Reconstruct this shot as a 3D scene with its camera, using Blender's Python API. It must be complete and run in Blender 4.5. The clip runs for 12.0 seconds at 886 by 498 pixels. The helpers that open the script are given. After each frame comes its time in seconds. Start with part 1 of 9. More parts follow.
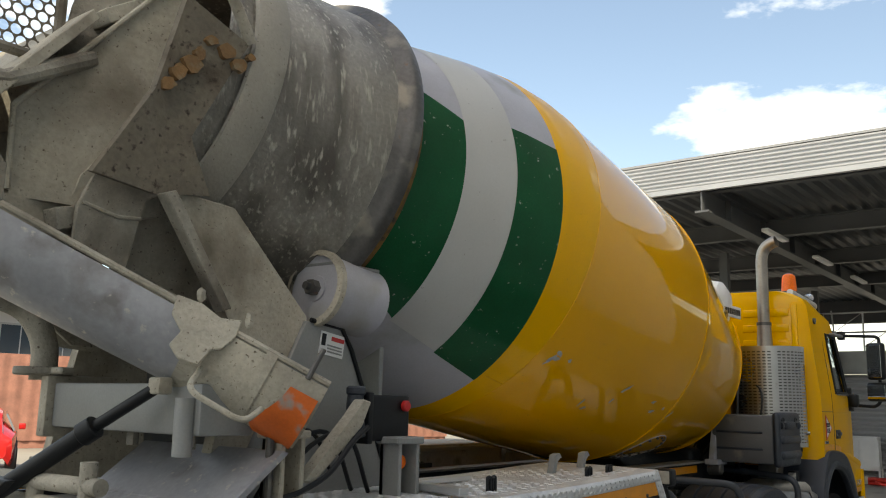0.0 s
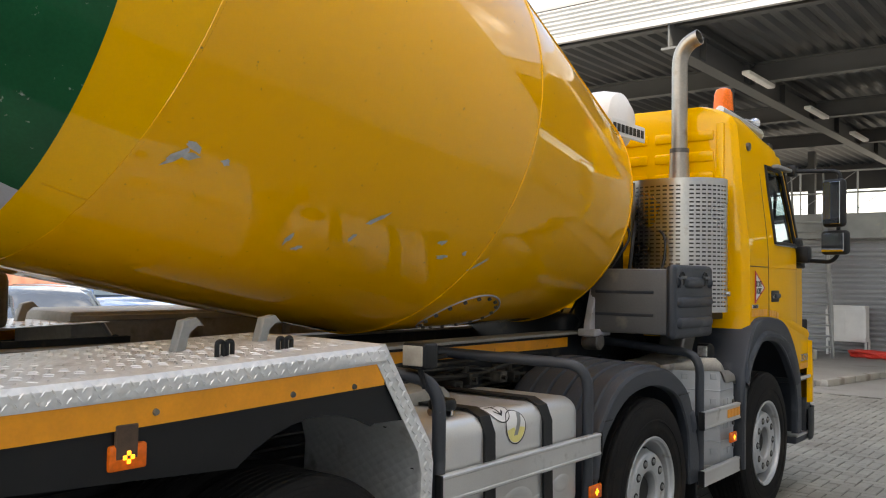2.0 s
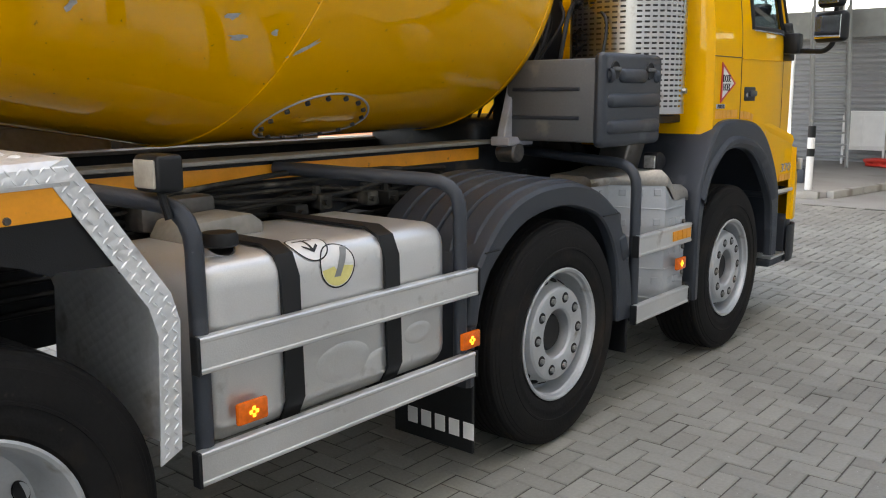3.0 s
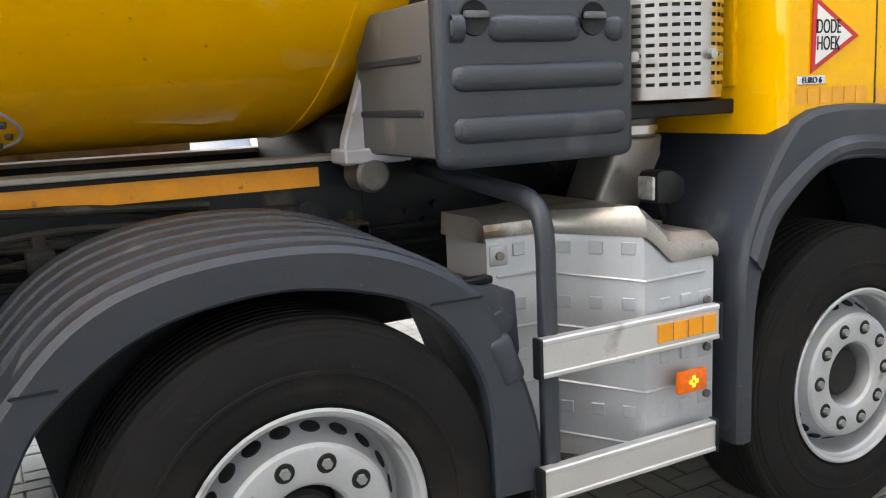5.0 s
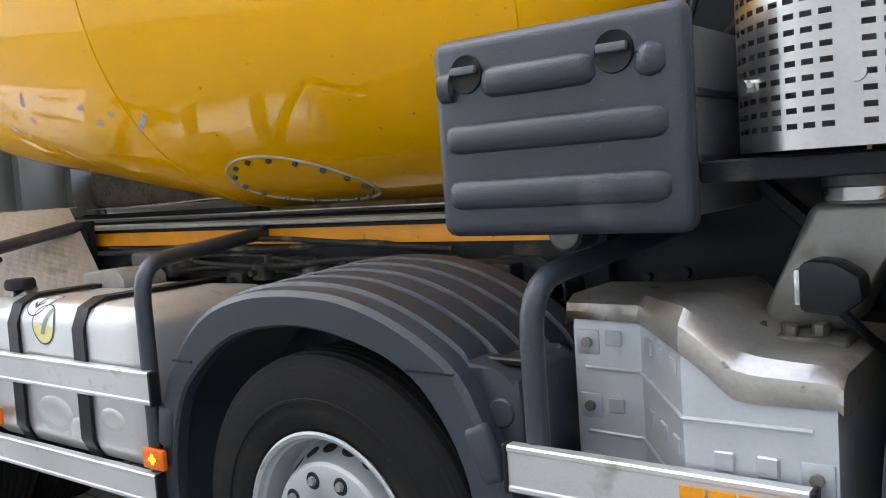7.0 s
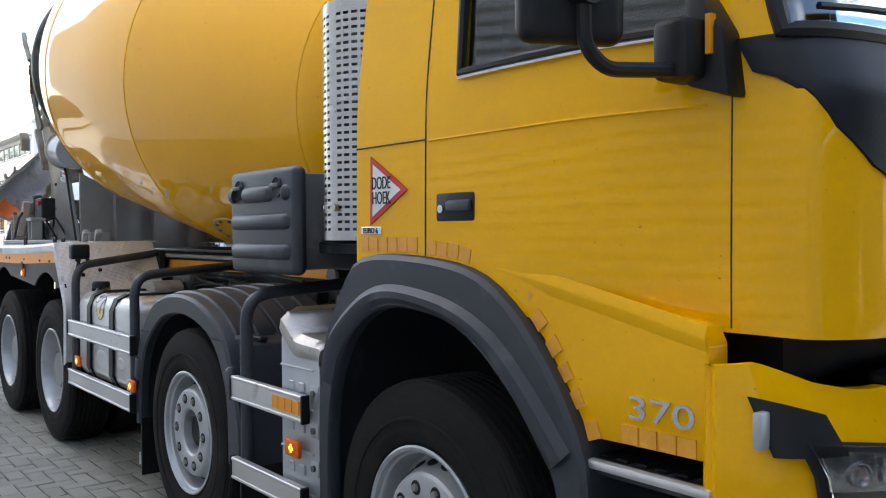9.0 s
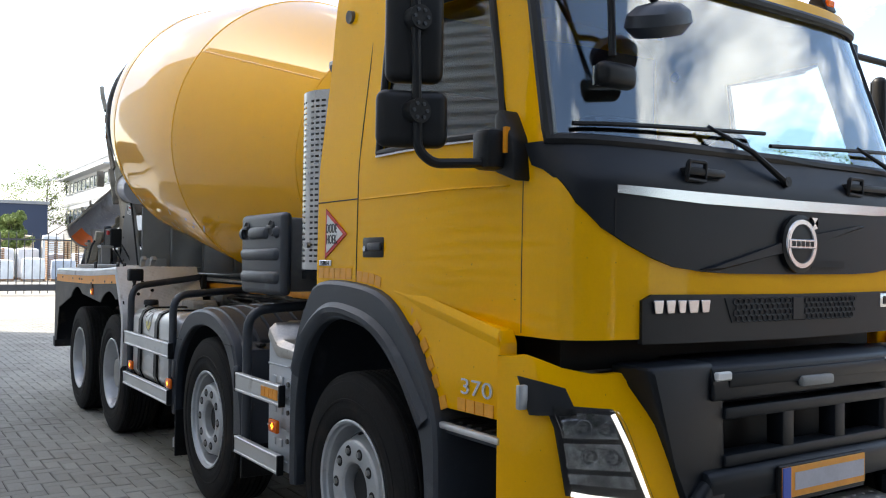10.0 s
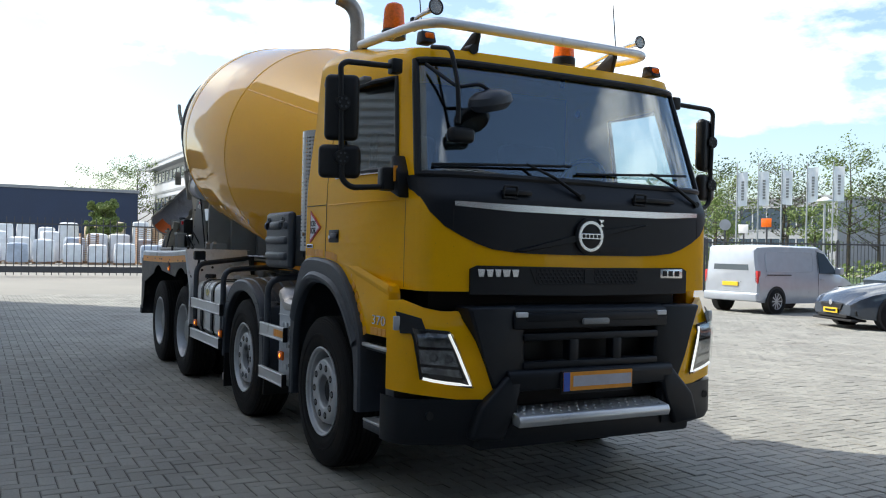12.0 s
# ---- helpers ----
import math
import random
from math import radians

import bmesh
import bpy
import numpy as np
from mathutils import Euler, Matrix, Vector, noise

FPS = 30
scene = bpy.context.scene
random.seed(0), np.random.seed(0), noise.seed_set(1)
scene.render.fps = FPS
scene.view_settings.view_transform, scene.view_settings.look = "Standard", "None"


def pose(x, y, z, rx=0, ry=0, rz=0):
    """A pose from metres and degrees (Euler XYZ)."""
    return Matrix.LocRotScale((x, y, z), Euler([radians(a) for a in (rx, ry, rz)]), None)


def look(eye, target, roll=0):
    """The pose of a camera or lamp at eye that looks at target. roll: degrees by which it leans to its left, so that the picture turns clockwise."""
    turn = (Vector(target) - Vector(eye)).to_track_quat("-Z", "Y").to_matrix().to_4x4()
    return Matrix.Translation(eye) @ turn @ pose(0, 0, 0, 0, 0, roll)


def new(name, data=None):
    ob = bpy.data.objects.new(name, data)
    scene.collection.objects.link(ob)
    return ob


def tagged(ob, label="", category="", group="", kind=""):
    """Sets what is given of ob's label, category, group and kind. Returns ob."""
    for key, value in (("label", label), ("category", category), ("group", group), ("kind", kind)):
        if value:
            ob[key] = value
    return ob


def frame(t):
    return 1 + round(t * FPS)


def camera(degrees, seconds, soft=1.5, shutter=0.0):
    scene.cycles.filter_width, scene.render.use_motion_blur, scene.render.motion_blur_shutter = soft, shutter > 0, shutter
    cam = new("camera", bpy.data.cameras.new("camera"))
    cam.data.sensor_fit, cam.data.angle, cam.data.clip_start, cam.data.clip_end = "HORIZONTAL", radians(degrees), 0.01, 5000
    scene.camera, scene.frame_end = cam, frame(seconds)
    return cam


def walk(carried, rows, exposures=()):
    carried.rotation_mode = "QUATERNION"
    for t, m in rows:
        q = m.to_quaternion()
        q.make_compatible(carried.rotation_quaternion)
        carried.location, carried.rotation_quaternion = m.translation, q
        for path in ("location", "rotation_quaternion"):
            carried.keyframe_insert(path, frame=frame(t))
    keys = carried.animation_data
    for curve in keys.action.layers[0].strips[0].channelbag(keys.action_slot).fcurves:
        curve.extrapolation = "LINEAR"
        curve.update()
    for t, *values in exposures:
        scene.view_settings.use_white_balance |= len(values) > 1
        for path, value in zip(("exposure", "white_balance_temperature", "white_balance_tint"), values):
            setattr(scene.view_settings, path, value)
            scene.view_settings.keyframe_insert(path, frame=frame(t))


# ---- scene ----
cam = camera(54.4, 12.0, soft=1.1)

PATH = [
    (0, (-9.05, -3.383, 1.807), (-7.492, -2.178, 2.156), 1.3),
    (0.5, (-8.387, -3.382, 1.795), (-6.859, -2.152, 2.188), 1.2),
    (1, (-7.726, -3.31, 1.756), (-6.201, -2.067, 2.115), 1.3),
    (1.5, (-7.057, -3.305, 1.723), (-5.513, -2.054, 1.956), 0.8),
    (2, (-6.433, -3.265, 1.676), (-4.867, -2.023, 1.745), 0.8),
    (2.5, (-5.819, -3.226, 1.629), (-4.249, -2.0, 1.458), 1.0),
    (3, (-5.188, -3.215, 1.587), (-3.678, -1.952, 1.234), -0.3),
    (3.5, (-4.523, -3.187, 1.59), (-3.04, -1.903, 1.2), 0.4),
    (3.7, (-4.224, -3.151, 1.558), (-2.739, -1.865, 1.179), 0.6),
    (5.3, (-2.196, -2.909, 1.478), (-1.515, -1.059, 1.14), -2.2),
    (5.5, (-1.968, -2.783, 1.454), (-1.478, -0.875, 1.113), -1.4),
    (6, (-1.426, -2.666, 1.495), (-1.603, -0.706, 1.138), -1.4),
    (6.5, (-0.896, -2.661, 1.449), (-1.698, -0.847, 1.193), -2.8),
    (7, (-0.296, -2.762, 1.473), (-1.507, -1.179, 1.305), -4.1),
    (7.5, (0.355, -2.812, 1.5), (-1.019, -1.364, 1.368), -1.3),
    (7.7, (0.61, -2.836, 1.508), (-0.792, -1.415, 1.391), -1.2),
    (9.3, (2.558, -2.844, 1.504), (0.942, -1.666, 1.479), -0.1),
    (9.5, (2.802, -2.864, 1.509), (1.156, -1.728, 1.493), 0.0),
    (10, (3.39, -2.984, 1.522), (1.725, -1.876, 1.552), 0.7),
    (10.5, (3.974, -3.053, 1.516), (2.293, -1.969, 1.568), 1.0),
    (11, (4.559, -3.141, 1.509), (2.864, -2.08, 1.556), 1.2),
    (11.5, (5.098, -3.242, 1.51), (3.378, -2.221, 1.532), 1.3),
    (12, (5.6, -3.313, 1.505), (3.842, -2.358, 1.507), 1.3),
]
walk(cam, [(t, look(eye, target, roll)) for t, eye, target, roll in PATH],
     exposures=[(0.0, 0.95, 7850, 6), (1.0, 1.12, 8000, 8), (1.6, 1.53, 8000, 10), (3.0, 2.2, 7650, 10), (5.5, 3.15, 8200, 10), (6.0, 3.3, 8400, 10), (6.5, 3.25, 7900, 9), (7.0, 2.88, 7100, 9), (7.5, 2.58, 6150, 8), (9.5, 1.85, 6800, 10), (10.5, 1.4, 6700, 9), (12.0, 0.82, 6350, 7)])

# ---- daylight ----
SUN_EL, SUN_AZ = radians(48), radians(225)  # the sun stands behind and to the right of the truck
world = bpy.data.worlds.new("sky")
scene.world = world
world.use_nodes = True
wn, wl = world.node_tree.nodes, world.node_tree.links
sky = wn.new("ShaderNodeTexSky")
sky.sky_type, sky.sun_disc = "NISHITA", False
sky.sun_elevation, sky.sun_rotation = SUN_EL, SUN_AZ
sky.air_density, sky.dust_density = 1.0, 2.0
tc = wn.new("ShaderNodeTexCoord")
mp = wn.new("ShaderNodeMapping")
mp.inputs["Location"].default_value = (-0.5, 1.3, 0.2)
mp.inputs["Scale"].default_value = (1.0, 1.0, 2.4)
cl = wn.new("ShaderNodeTexNoise")
cl.inputs["Scale"].default_value, cl.inputs["Detail"].default_value, cl.inputs["Roughness"].default_value = 2.6, 9.0, 0.58
cr = wn.new("ShaderNodeValToRGB")
cr.color_ramp.elements[0].position, cr.color_ramp.elements[1].position = 0.56, 0.70
mx = wn.new("ShaderNodeMix")
mx.data_type = "RGBA"
mx.inputs["B"].default_value = (9.5, 9.5, 9.5, 1)
wl.new(tc.outputs["Generated"], mp.inputs["Vector"])
wl.new(mp.outputs["Vector"], cl.inputs["Vector"])
amount = cl.outputs["Fac"]
for way, reach, full, weight in (((0.47, 0.75, 0.46), 0.958, 0.986, 0.17), ((0.90, 0.20, 0.40), 0.985, 1.0, 0.06), ((0.60, 0.46, 0.655), 0.976, 0.992, -0.25), ((-0.60, 0.74, 0.30), 0.80, 1.0, 0.13), ((0.78, 0.48, 0.40), 0.95, 1.0, -0.14)):
    dt = wn.new("ShaderNodeVectorMath")
    dt.operation = "DOT_PRODUCT"
    dt.inputs[1].default_value = way
    wl.new(tc.outputs["Generated"], dt.inputs[0])
    bank = wn.new("ShaderNodeMapRange")
    bank.interpolation_type = "SMOOTHSTEP"
    bank.inputs["From Min"].default_value, bank.inputs["From Max"].default_value, bank.inputs["To Max"].default_value = reach, full, weight
    wl.new(dt.outputs["Value"], bank.inputs["Value"])
    ad = wn.new("ShaderNodeMath")
    wl.new(amount, ad.inputs[0])
    wl.new(bank.outputs["Result"], ad.inputs[1])
    amount = ad.outputs["Value"]
wl.new(amount, cr.inputs["Fac"])
wl.new(cr.outputs["Color"], mx.inputs["Factor"])
wl.new(sky.outputs["Color"], mx.inputs["A"])
wl.new(mx.outputs["Result"], wn["Background"].inputs["Color"])
wn["Background"].inputs["Strength"].default_value = 0.15
sun = new("sun", bpy.data.lights.new("sun", "SUN"))
sun.data.energy, sun.data.angle, sun.data.color = 3.2, radians(0.6), (1.0, 0.95, 0.87)
sun.matrix_world = look((-20 * math.cos(radians(45)), -20 * math.sin(radians(45)), 20 * math.tan(SUN_EL)), (0, 0, 0))


# ---- materials ----
def mat(name, col, rough=0.5, metal=0.0, vary=0.12, scale=5.0, fine=90.0, bump=0.08, dirt=None, coat=0.0, spots=None, rand=0.0, island=False, streak=None, spec=0.5):
    """A principled surface with colour drift, fine grain, relief, and a dirt colour (colour, amount, scale)."""
    m = bpy.data.materials.new(name)
    m.use_nodes = True
    n, l = m.node_tree.nodes, m.node_tree.links
    p = n["Principled BSDF"]
    p.inputs["Metallic"].default_value = metal
    p.inputs["Coat Weight"].default_value = coat
    p.inputs["Coat Roughness"].default_value = 0.03
    p.inputs["Specular IOR Level"].default_value = 0.02 if coat else spec
    co = n.new("ShaderNodeTexCoord")

    src_vec = co.outputs["Object"]
    if streak:
        mpg = n.new("ShaderNodeMapping")
        mpg.inputs["Scale"].default_value = streak
        l.new(src_vec, mpg.inputs["Vector"])
        src_vec = mpg.outputs["Vector"]

    def noi(sc, det=4.0):
        t = n.new("ShaderNodeTexNoise")
        t.inputs["Scale"].default_value, t.inputs["Detail"].default_value = sc, det
        l.new(src_vec if det > 6 else co.outputs["Object"], t.inputs["Vector"])
        return t

    def ramp(src, a, b):
        r = n.new("ShaderNodeMapRange")
        r.inputs["From Min"].default_value, r.inputs["From Max"].default_value = a, b
        l.new(src, r.inputs["Value"])
        return r.outputs["Result"]

    def mix(fac, a, b):
        x = n.new("ShaderNodeMix")
        x.data_type = "RGBA"
        for key, v in (("Factor", fac), ("A", a), ("B", b)):
            if isinstance(v, (tuple, list)):
                x.inputs[key].default_value = (*v[:3], 1)
            elif isinstance(v, float):
                x.inputs[key].default_value = v
            else:
                l.new(v, x.inputs[key])
        return x.outputs["Result"]

    big, small = noi(scale), noi(fine, 2.0)
    lo = tuple(c * (1 - vary) for c in col)
    hi = tuple(min(1, c * (1 + vary)) for c in col)
    c = mix(ramp(big.outputs["Fac"], 0.3, 0.7), lo, hi)
    c2 = mix(ramp(small.outputs["Fac"], 0.35, 0.65), tuple(v * (1 - vary * 0.5) for v in (1, 1, 1)), (1.0, 1.0, 1.0))
    mul = n.new("ShaderNodeMix")
    mul.data_type, mul.blend_type = "RGBA", "MULTIPLY"
    mul.inputs["Factor"].default_value = 1.0
    l.new(c, mul.inputs["A"])
    l.new(c2, mul.inputs["B"])
    c = mul.outputs["Result"]
    if rand:
        oi = n.new("ShaderNodeNewGeometry") if island else n.new("ShaderNodeObjectInfo")
        hv = n.new("ShaderNodeHueSaturation")
        l.new(c, hv.inputs["Color"])
        rr = n.new("ShaderNodeMapRange")
        rr.inputs["To Min"].default_value, rr.inputs["To Max"].default_value = 1 - rand, 1 + rand
        l.new(oi.outputs["Random Per Island" if island else "Random"], rr.inputs["Value"])
        l.new(rr.outputs["Result"], hv.inputs["Value"])
        c = hv.outputs["Color"]
    rg = n.new("ShaderNodeMapRange")
    rg.inputs["To Min"].default_value, rg.inputs["To Max"].default_value = max(0.02, rough * 0.8), min(1, rough * 1.2)
    l.new(big.outputs["Fac"], rg.inputs["Value"])
    ro = rg.outputs["Result"]
    for extra in (dirt, spots):
        if extra:
            dc, amount, ds = extra
            d = noi(ds, 7.0)
            fac = ramp(d.outputs["Fac"], 0.72 - 0.35 * amount, 0.80 - 0.2 * amount)
            c = mix(fac, c, dc)
    l.new(c, p.inputs["Base Color"])
    l.new(ro, p.inputs["Roughness"])
    if bump:
        b = n.new("ShaderNodeBump")
        b.inputs["Strength"].default_value, b.inputs["Distance"].default_value = bump, 0.01
        l.new(small.outputs["Fac"], b.inputs["Height"])
        l.new(b.outputs["Normal"], p.inputs["Normal"])
    return m


def glass(name, tint=(0.75, 0.82, 0.85), ior=1.5):
    m = bpy.data.materials.new(name)
    m.use_nodes = True
    p = m.node_tree.nodes["Principled BSDF"]
    p.inputs["Base Color"].default_value = (*tint, 1)
    p.inputs["Transmission Weight"].default_value = 1.0
    p.inputs["Roughness"].default_value = 0.0
    p.inputs["IOR"].default_value = ior
    return m


def glow(name, col, strength):
    m = bpy.data.materials.new(name)
    m.use_nodes = True
    p = m.node_tree.nodes["Principled BSDF"]
    p.inputs["Base Color"].default_value = (*col, 1)
    p.inputs["Emission Color"].default_value = (*col, 1)
    p.inputs["Emission Strength"].default_value = strength
    p.inputs["Roughness"].default_value = 0.2
    return m


YELLOW = mat("yellow_paint", (0.90, 0.46, 0.001), 0.5, vary=0.05, scale=1.6, bump=0.0, coat=0.5, spots=((0.18, 0.1, 0.03), 0.05, 60.0))
DRUMY = mat("drum_yellow", (0.92, 0.44, 0.0005), 0.4, vary=0.03, scale=1.3, fine=40, bump=0.008, coat=0.85, spots=((0.12, 0.07, 0.03), 0.06, 45.0))
GREEN = mat("drum_green", (0.006, 0.085, 0.032), 0.35, vary=0.2, scale=3, coat=0.3, bump=0.02, spots=((0.45, 0.5, 0.45), 0.16, 30.0))
WHITEP = mat("drum_white", (0.52, 0.52, 0.50), 0.38, vary=0.06, scale=2, coat=0.2, bump=0.02, spots=((0.2, 0.18, 0.14), 0.08, 35.0))
LILAC = mat("drum_pale_grey", (0.46, 0.46, 0.50), 0.35, vary=0.1, scale=2.5, coat=0.2, bump=0.02, dirt=((0.34, 0.33, 0.30), 0.5, 3.0))
CONC = mat("cement_caked_steel", (0.34, 0.315, 0.26), 0.75, vary=0.3, scale=4, fine=60, bump=0.5, dirt=((0.085, 0.068, 0.048), 0.72, 2.2), spots=((0.06, 0.04, 0.025), 0.30, 60.0))
DARKSTEEL = mat("worn_dark_steel", (0.12, 0.115, 0.11), 0.5, metal=0.5, vary=0.35, scale=3.5, fine=45, bump=0.25, dirt=((0.26, 0.24, 0.20), 0.5, 5.0), spots=((0.16, 0.08, 0.04), 0.15, 14.0))
SCUFF = mat("bare_scuffed_primer", (0.50, 0.49, 0.46), 0.6, vary=0.2, scale=40, bump=0.1)
GREYP = mat("grey_painted_steel", (0.25, 0.255, 0.25), 0.5, vary=0.14, scale=3, bump=0.06, dirt=((0.3, 0.29, 0.26), 0.35, 7.0))
CAPS = mat("dusty_cap_steel", (0.27, 0.26, 0.235), 0.6, metal=0.1, vary=0.25, scale=3, fine=40, bump=0.2, dirt=((0.12, 0.10, 0.08), 0.45, 6.0))
CHASSIS = mat("dark_chassis_paint", (0.013, 0.016, 0.020), 0.5, spec=0.3, vary=0.3, scale=4, bump=0.1, dirt=((0.06, 0.053, 0.045), 0.35, 8.0))
PLASTIC = mat("dark_grey_plastic", (0.030, 0.037, 0.049), 0.42, vary=0.18, scale=3, fine=300, bump=0.15, spots=((0.08, 0.085, 0.095), 0.14, 70.0), dirt=((0.075, 0.082, 0.095), 0.30, 5.0))
# blacker than PLASTIC, with no speck or dirt layer
FRONTP = mat("black_front_plastic", (0.0075, 0.0100, 0.0140), 0.45, spec=0.28, vary=0.15, scale=3, fine=300, bump=0.1)
BLACK = mat("black_plastic", (0.009, 0.010, 0.0115), 0.45, spec=0.3, vary=0.2, scale=4, fine=300, bump=0.08)
RUBBER = mat("tyre_rubber", (0.0105, 0.0102, 0.0105), 0.8, spec=0.2, vary=0.3, scale=5, fine=70, bump=0.15, dirt=((0.024, 0.019, 0.015), 0.5, 4.0), spots=((0.03, 0.026, 0.022), 0.14, 40.0))
ALU = mat("brushed_aluminium", (0.66, 0.66, 0.65), 0.36, metal=0.65, vary=0.1, scale=2.5, fine=200, bump=0.06, dirt=((0.45, 0.44, 0.42), 0.25, 10.0))
STEEL = mat("stainless_steel", (0.47, 0.465, 0.45), 0.28, metal=1.0, vary=0.08, scale=3, bump=0.03, dirt=((0.30, 0.24, 0.18), 0.15, 6.0))
RIM = mat("silver_rim_paint", (0.48, 0.50, 0.52), 0.35, metal=0.35, vary=0.1, scale=6, bump=0.03, dirt=((0.22, 0.19, 0.16), 0.3, 9.0))
CAPG = mat("dull_grey_shield", (0.24, 0.23, 0.215), 0.38, metal=0.6, vary=0.12, scale=4, bump=0.05, dirt=((0.12, 0.10, 0.08), 0.25, 9.0))
WORN_B = mat("rusty_bracket", (0.09, 0.055, 0.035), 0.7, vary=0.3, scale=12, bump=0.2)
# near-black for dark trim, seams and seats, and for shade painted into hollows
DARK = mat("dark_trim_and_shade", (0.008, 0.008, 0.009), 0.7, bump=0.0)
WHITE = mat("white_plastic", (0.75, 0.75, 0.74), 0.4, vary=0.05)
SILVER = mat("silver_trim", (0.66, 0.67, 0.69), 0.25, metal=0.8, vary=0.05, bump=0.0)
ORANGE = mat("orange_lens", (0.85, 0.16, 0.015), 0.15, vary=0.15, scale=60, coat=0.6, bump=0.0)
AMBER = glow("amber_lamp", (1.0, 0.30, 0.02), 1.3)
REFL = mat("orange_reflective_tape", (0.85, 0.325, 0.012), 0.4, vary=0.1, scale=8, bump=0.03, spots=((0.1, 0.06, 0.03), 0.10, 20.0))
TAPE = mat("orange_tape_squares", (0.80, 0.36, 0.03), 0.45, vary=0.12, scale=10, bump=0.02, spots=((0.75, 0.5, 0.1), 0.2, 25.0))
DRL = glow("daytime_light", (1.0, 0.98, 0.94), 0.5)
RED = mat("red_paint", (0.55, 0.02, 0.02), 0.4, vary=0.1)
ORANGEP = mat("orange_paint", (0.75, 0.15, 0.02), 0.5, vary=0.15, scale=6, dirt=((0.34, 0.3, 0.26), 0.4, 12.0))
YPRINT = mat("pale_yellow_print", (0.75, 0.68, 0.25), 0.5)
GLASSD = glass("windscreen_glass", (0.66, 0.80, 0.86), 1.85)
GLASSS = glass("side_window_glass", (0.62, 0.70, 0.72), 1.5)
MIRROR = mat("mirror_glass", (0.8, 0.8, 0.8), 0.02, metal=1.0, vary=0.0, bump=0.0)
CLAD = mat("grey_cladding", (0.30, 0.31, 0.32), 0.45, metal=0.1, vary=0.08, scale=1.0, bump=0.02)
CLADL = mat("silver_cladding", (0.44, 0.45, 0.46), 0.4, metal=0.3, vary=0.06, scale=0.6, bump=0.02)
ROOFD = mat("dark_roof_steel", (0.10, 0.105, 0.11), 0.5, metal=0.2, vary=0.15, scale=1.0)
NAVY = mat("dark_blue_cladding", (0.024, 0.040, 0.085), 0.5, vary=0.1, scale=0.4)
OFFICE = mat("pale_render", (0.60, 0.61, 0.62), 0.7, vary=0.06, scale=0.5)
PV = dict(rough=0.85, vary=0.18, scale=1.1, fine=60, bump=0.35, dirt=((0.19, 0.18, 0.16), 0.40, 0.9), spots=((0.50, 0.49, 0.45), 0.10, 55.0), rand=0.09)
PAVE = mat("concrete_paver", (0.275, 0.268, 0.236), island=True, **PV)
PAVE_ONE = mat("concrete_paver_single", (0.275, 0.268, 0.236), **PV)
YARD = mat("far_paving", (0.25, 0.235, 0.20), 0.85, vary=0.12, scale=0.25, fine=9, bump=0.2, dirt=((0.21, 0.2, 0.175), 0.4, 0.5))
WALLP = mat("pale_hall_cladding", (0.74, 0.74, 0.73), 0.45, vary=0.05, scale=0.6, bump=0.02)
CONEM = mat("cement_stained_steel", (0.29, 0.27, 0.235), 0.5, metal=0.15, vary=0.35, scale=2.0, fine=55, bump=0.4, dirt=((0.10, 0.088, 0.072), 0.70, 5.0), spots=((0.47, 0.44, 0.37), 0.46, 50.0), streak=(1.0, 1.0, 0.16))
SAND = mat("joint_sand", (0.075, 0.068, 0.055), 0.95, vary=0.2, scale=6, bump=0.3)
GRASS = mat("grass", (0.07, 0.12, 0.03), 0.9, vary=0.3, scale=3, bump=0.5)
LEAF = mat("spring_leaves", (0.20, 0.26, 0.07), 0.6, vary=0.35, scale=0.7, bump=0.0)
BARK = mat("bark", (0.10, 0.08, 0.06), 0.9, vary=0.3, scale=4, bump=0.4)


# ---- mesh tools ----
def finish(name, bm, material, smooth=0.6):
    bmesh.ops.recalc_face_normals(bm, faces=bm.faces)
    for fc in bm.faces:
        fc.smooth = True
    for e in bm.edges:
        e.smooth = len(e.link_faces) == 2 and e.calc_face_angle(0) < smooth
    me = bpy.data.meshes.new(name)
    bm.to_mesh(me)
    bm.free()
    for m in material if isinstance(material, (list, tuple)) else [material]:
        me.materials.append(m)
    return me


def part(name, bm, material, parent=None, label="", at=None):
    """One mesh object, a part of a thing or of a part."""
    me = finish(name, bm, material) if isinstance(bm, bmesh.types.BMesh) else bm
    ob = new(name, me)
    if at is not None:
        ob.matrix_basis = at
    if parent is not None:
        ob.parent = parent
    if label:
        ob["label"] = label
    return ob


def thing(name, label, category, bm=None, material=None, group="", kind="", at=None):
    """A top-level thing: a mesh, or an empty that holds its parts."""
    ob = part(name, bm, material, at=at) if bm is not None else new(name)
    if bm is None and at is not None:
        ob.matrix_basis = at
    return tagged(ob, label, category, group, kind)


def B():
    return bmesh.new()


def bevelled(bm, geom, r, seg=2):
    es = [g for g in geom if isinstance(g, bmesh.types.BMEdge)]
    if r > 0:
        bmesh.ops.bevel(bm, geom=es, offset=r, segments=seg, affect="EDGES", profile=0.5, clamp_overlap=True)


def box(bm, x0, x1, y0, y1, z0, z1, r=0.0, seg=2, m=None):
    v = bmesh.ops.create_cube(bm, size=1.0)["verts"]
    M = Matrix.Translation(((x0 + x1) / 2, (y0 + y1) / 2, (z0 + z1) / 2)) @ Matrix.Diagonal((x1 - x0, y1 - y0, z1 - z0, 1))
    bmesh.ops.transform(bm, matrix=(m @ M) if m else M, verts=v)
    bevelled(bm, {e for a in v for e in a.link_edges}, r, seg)
    return bm


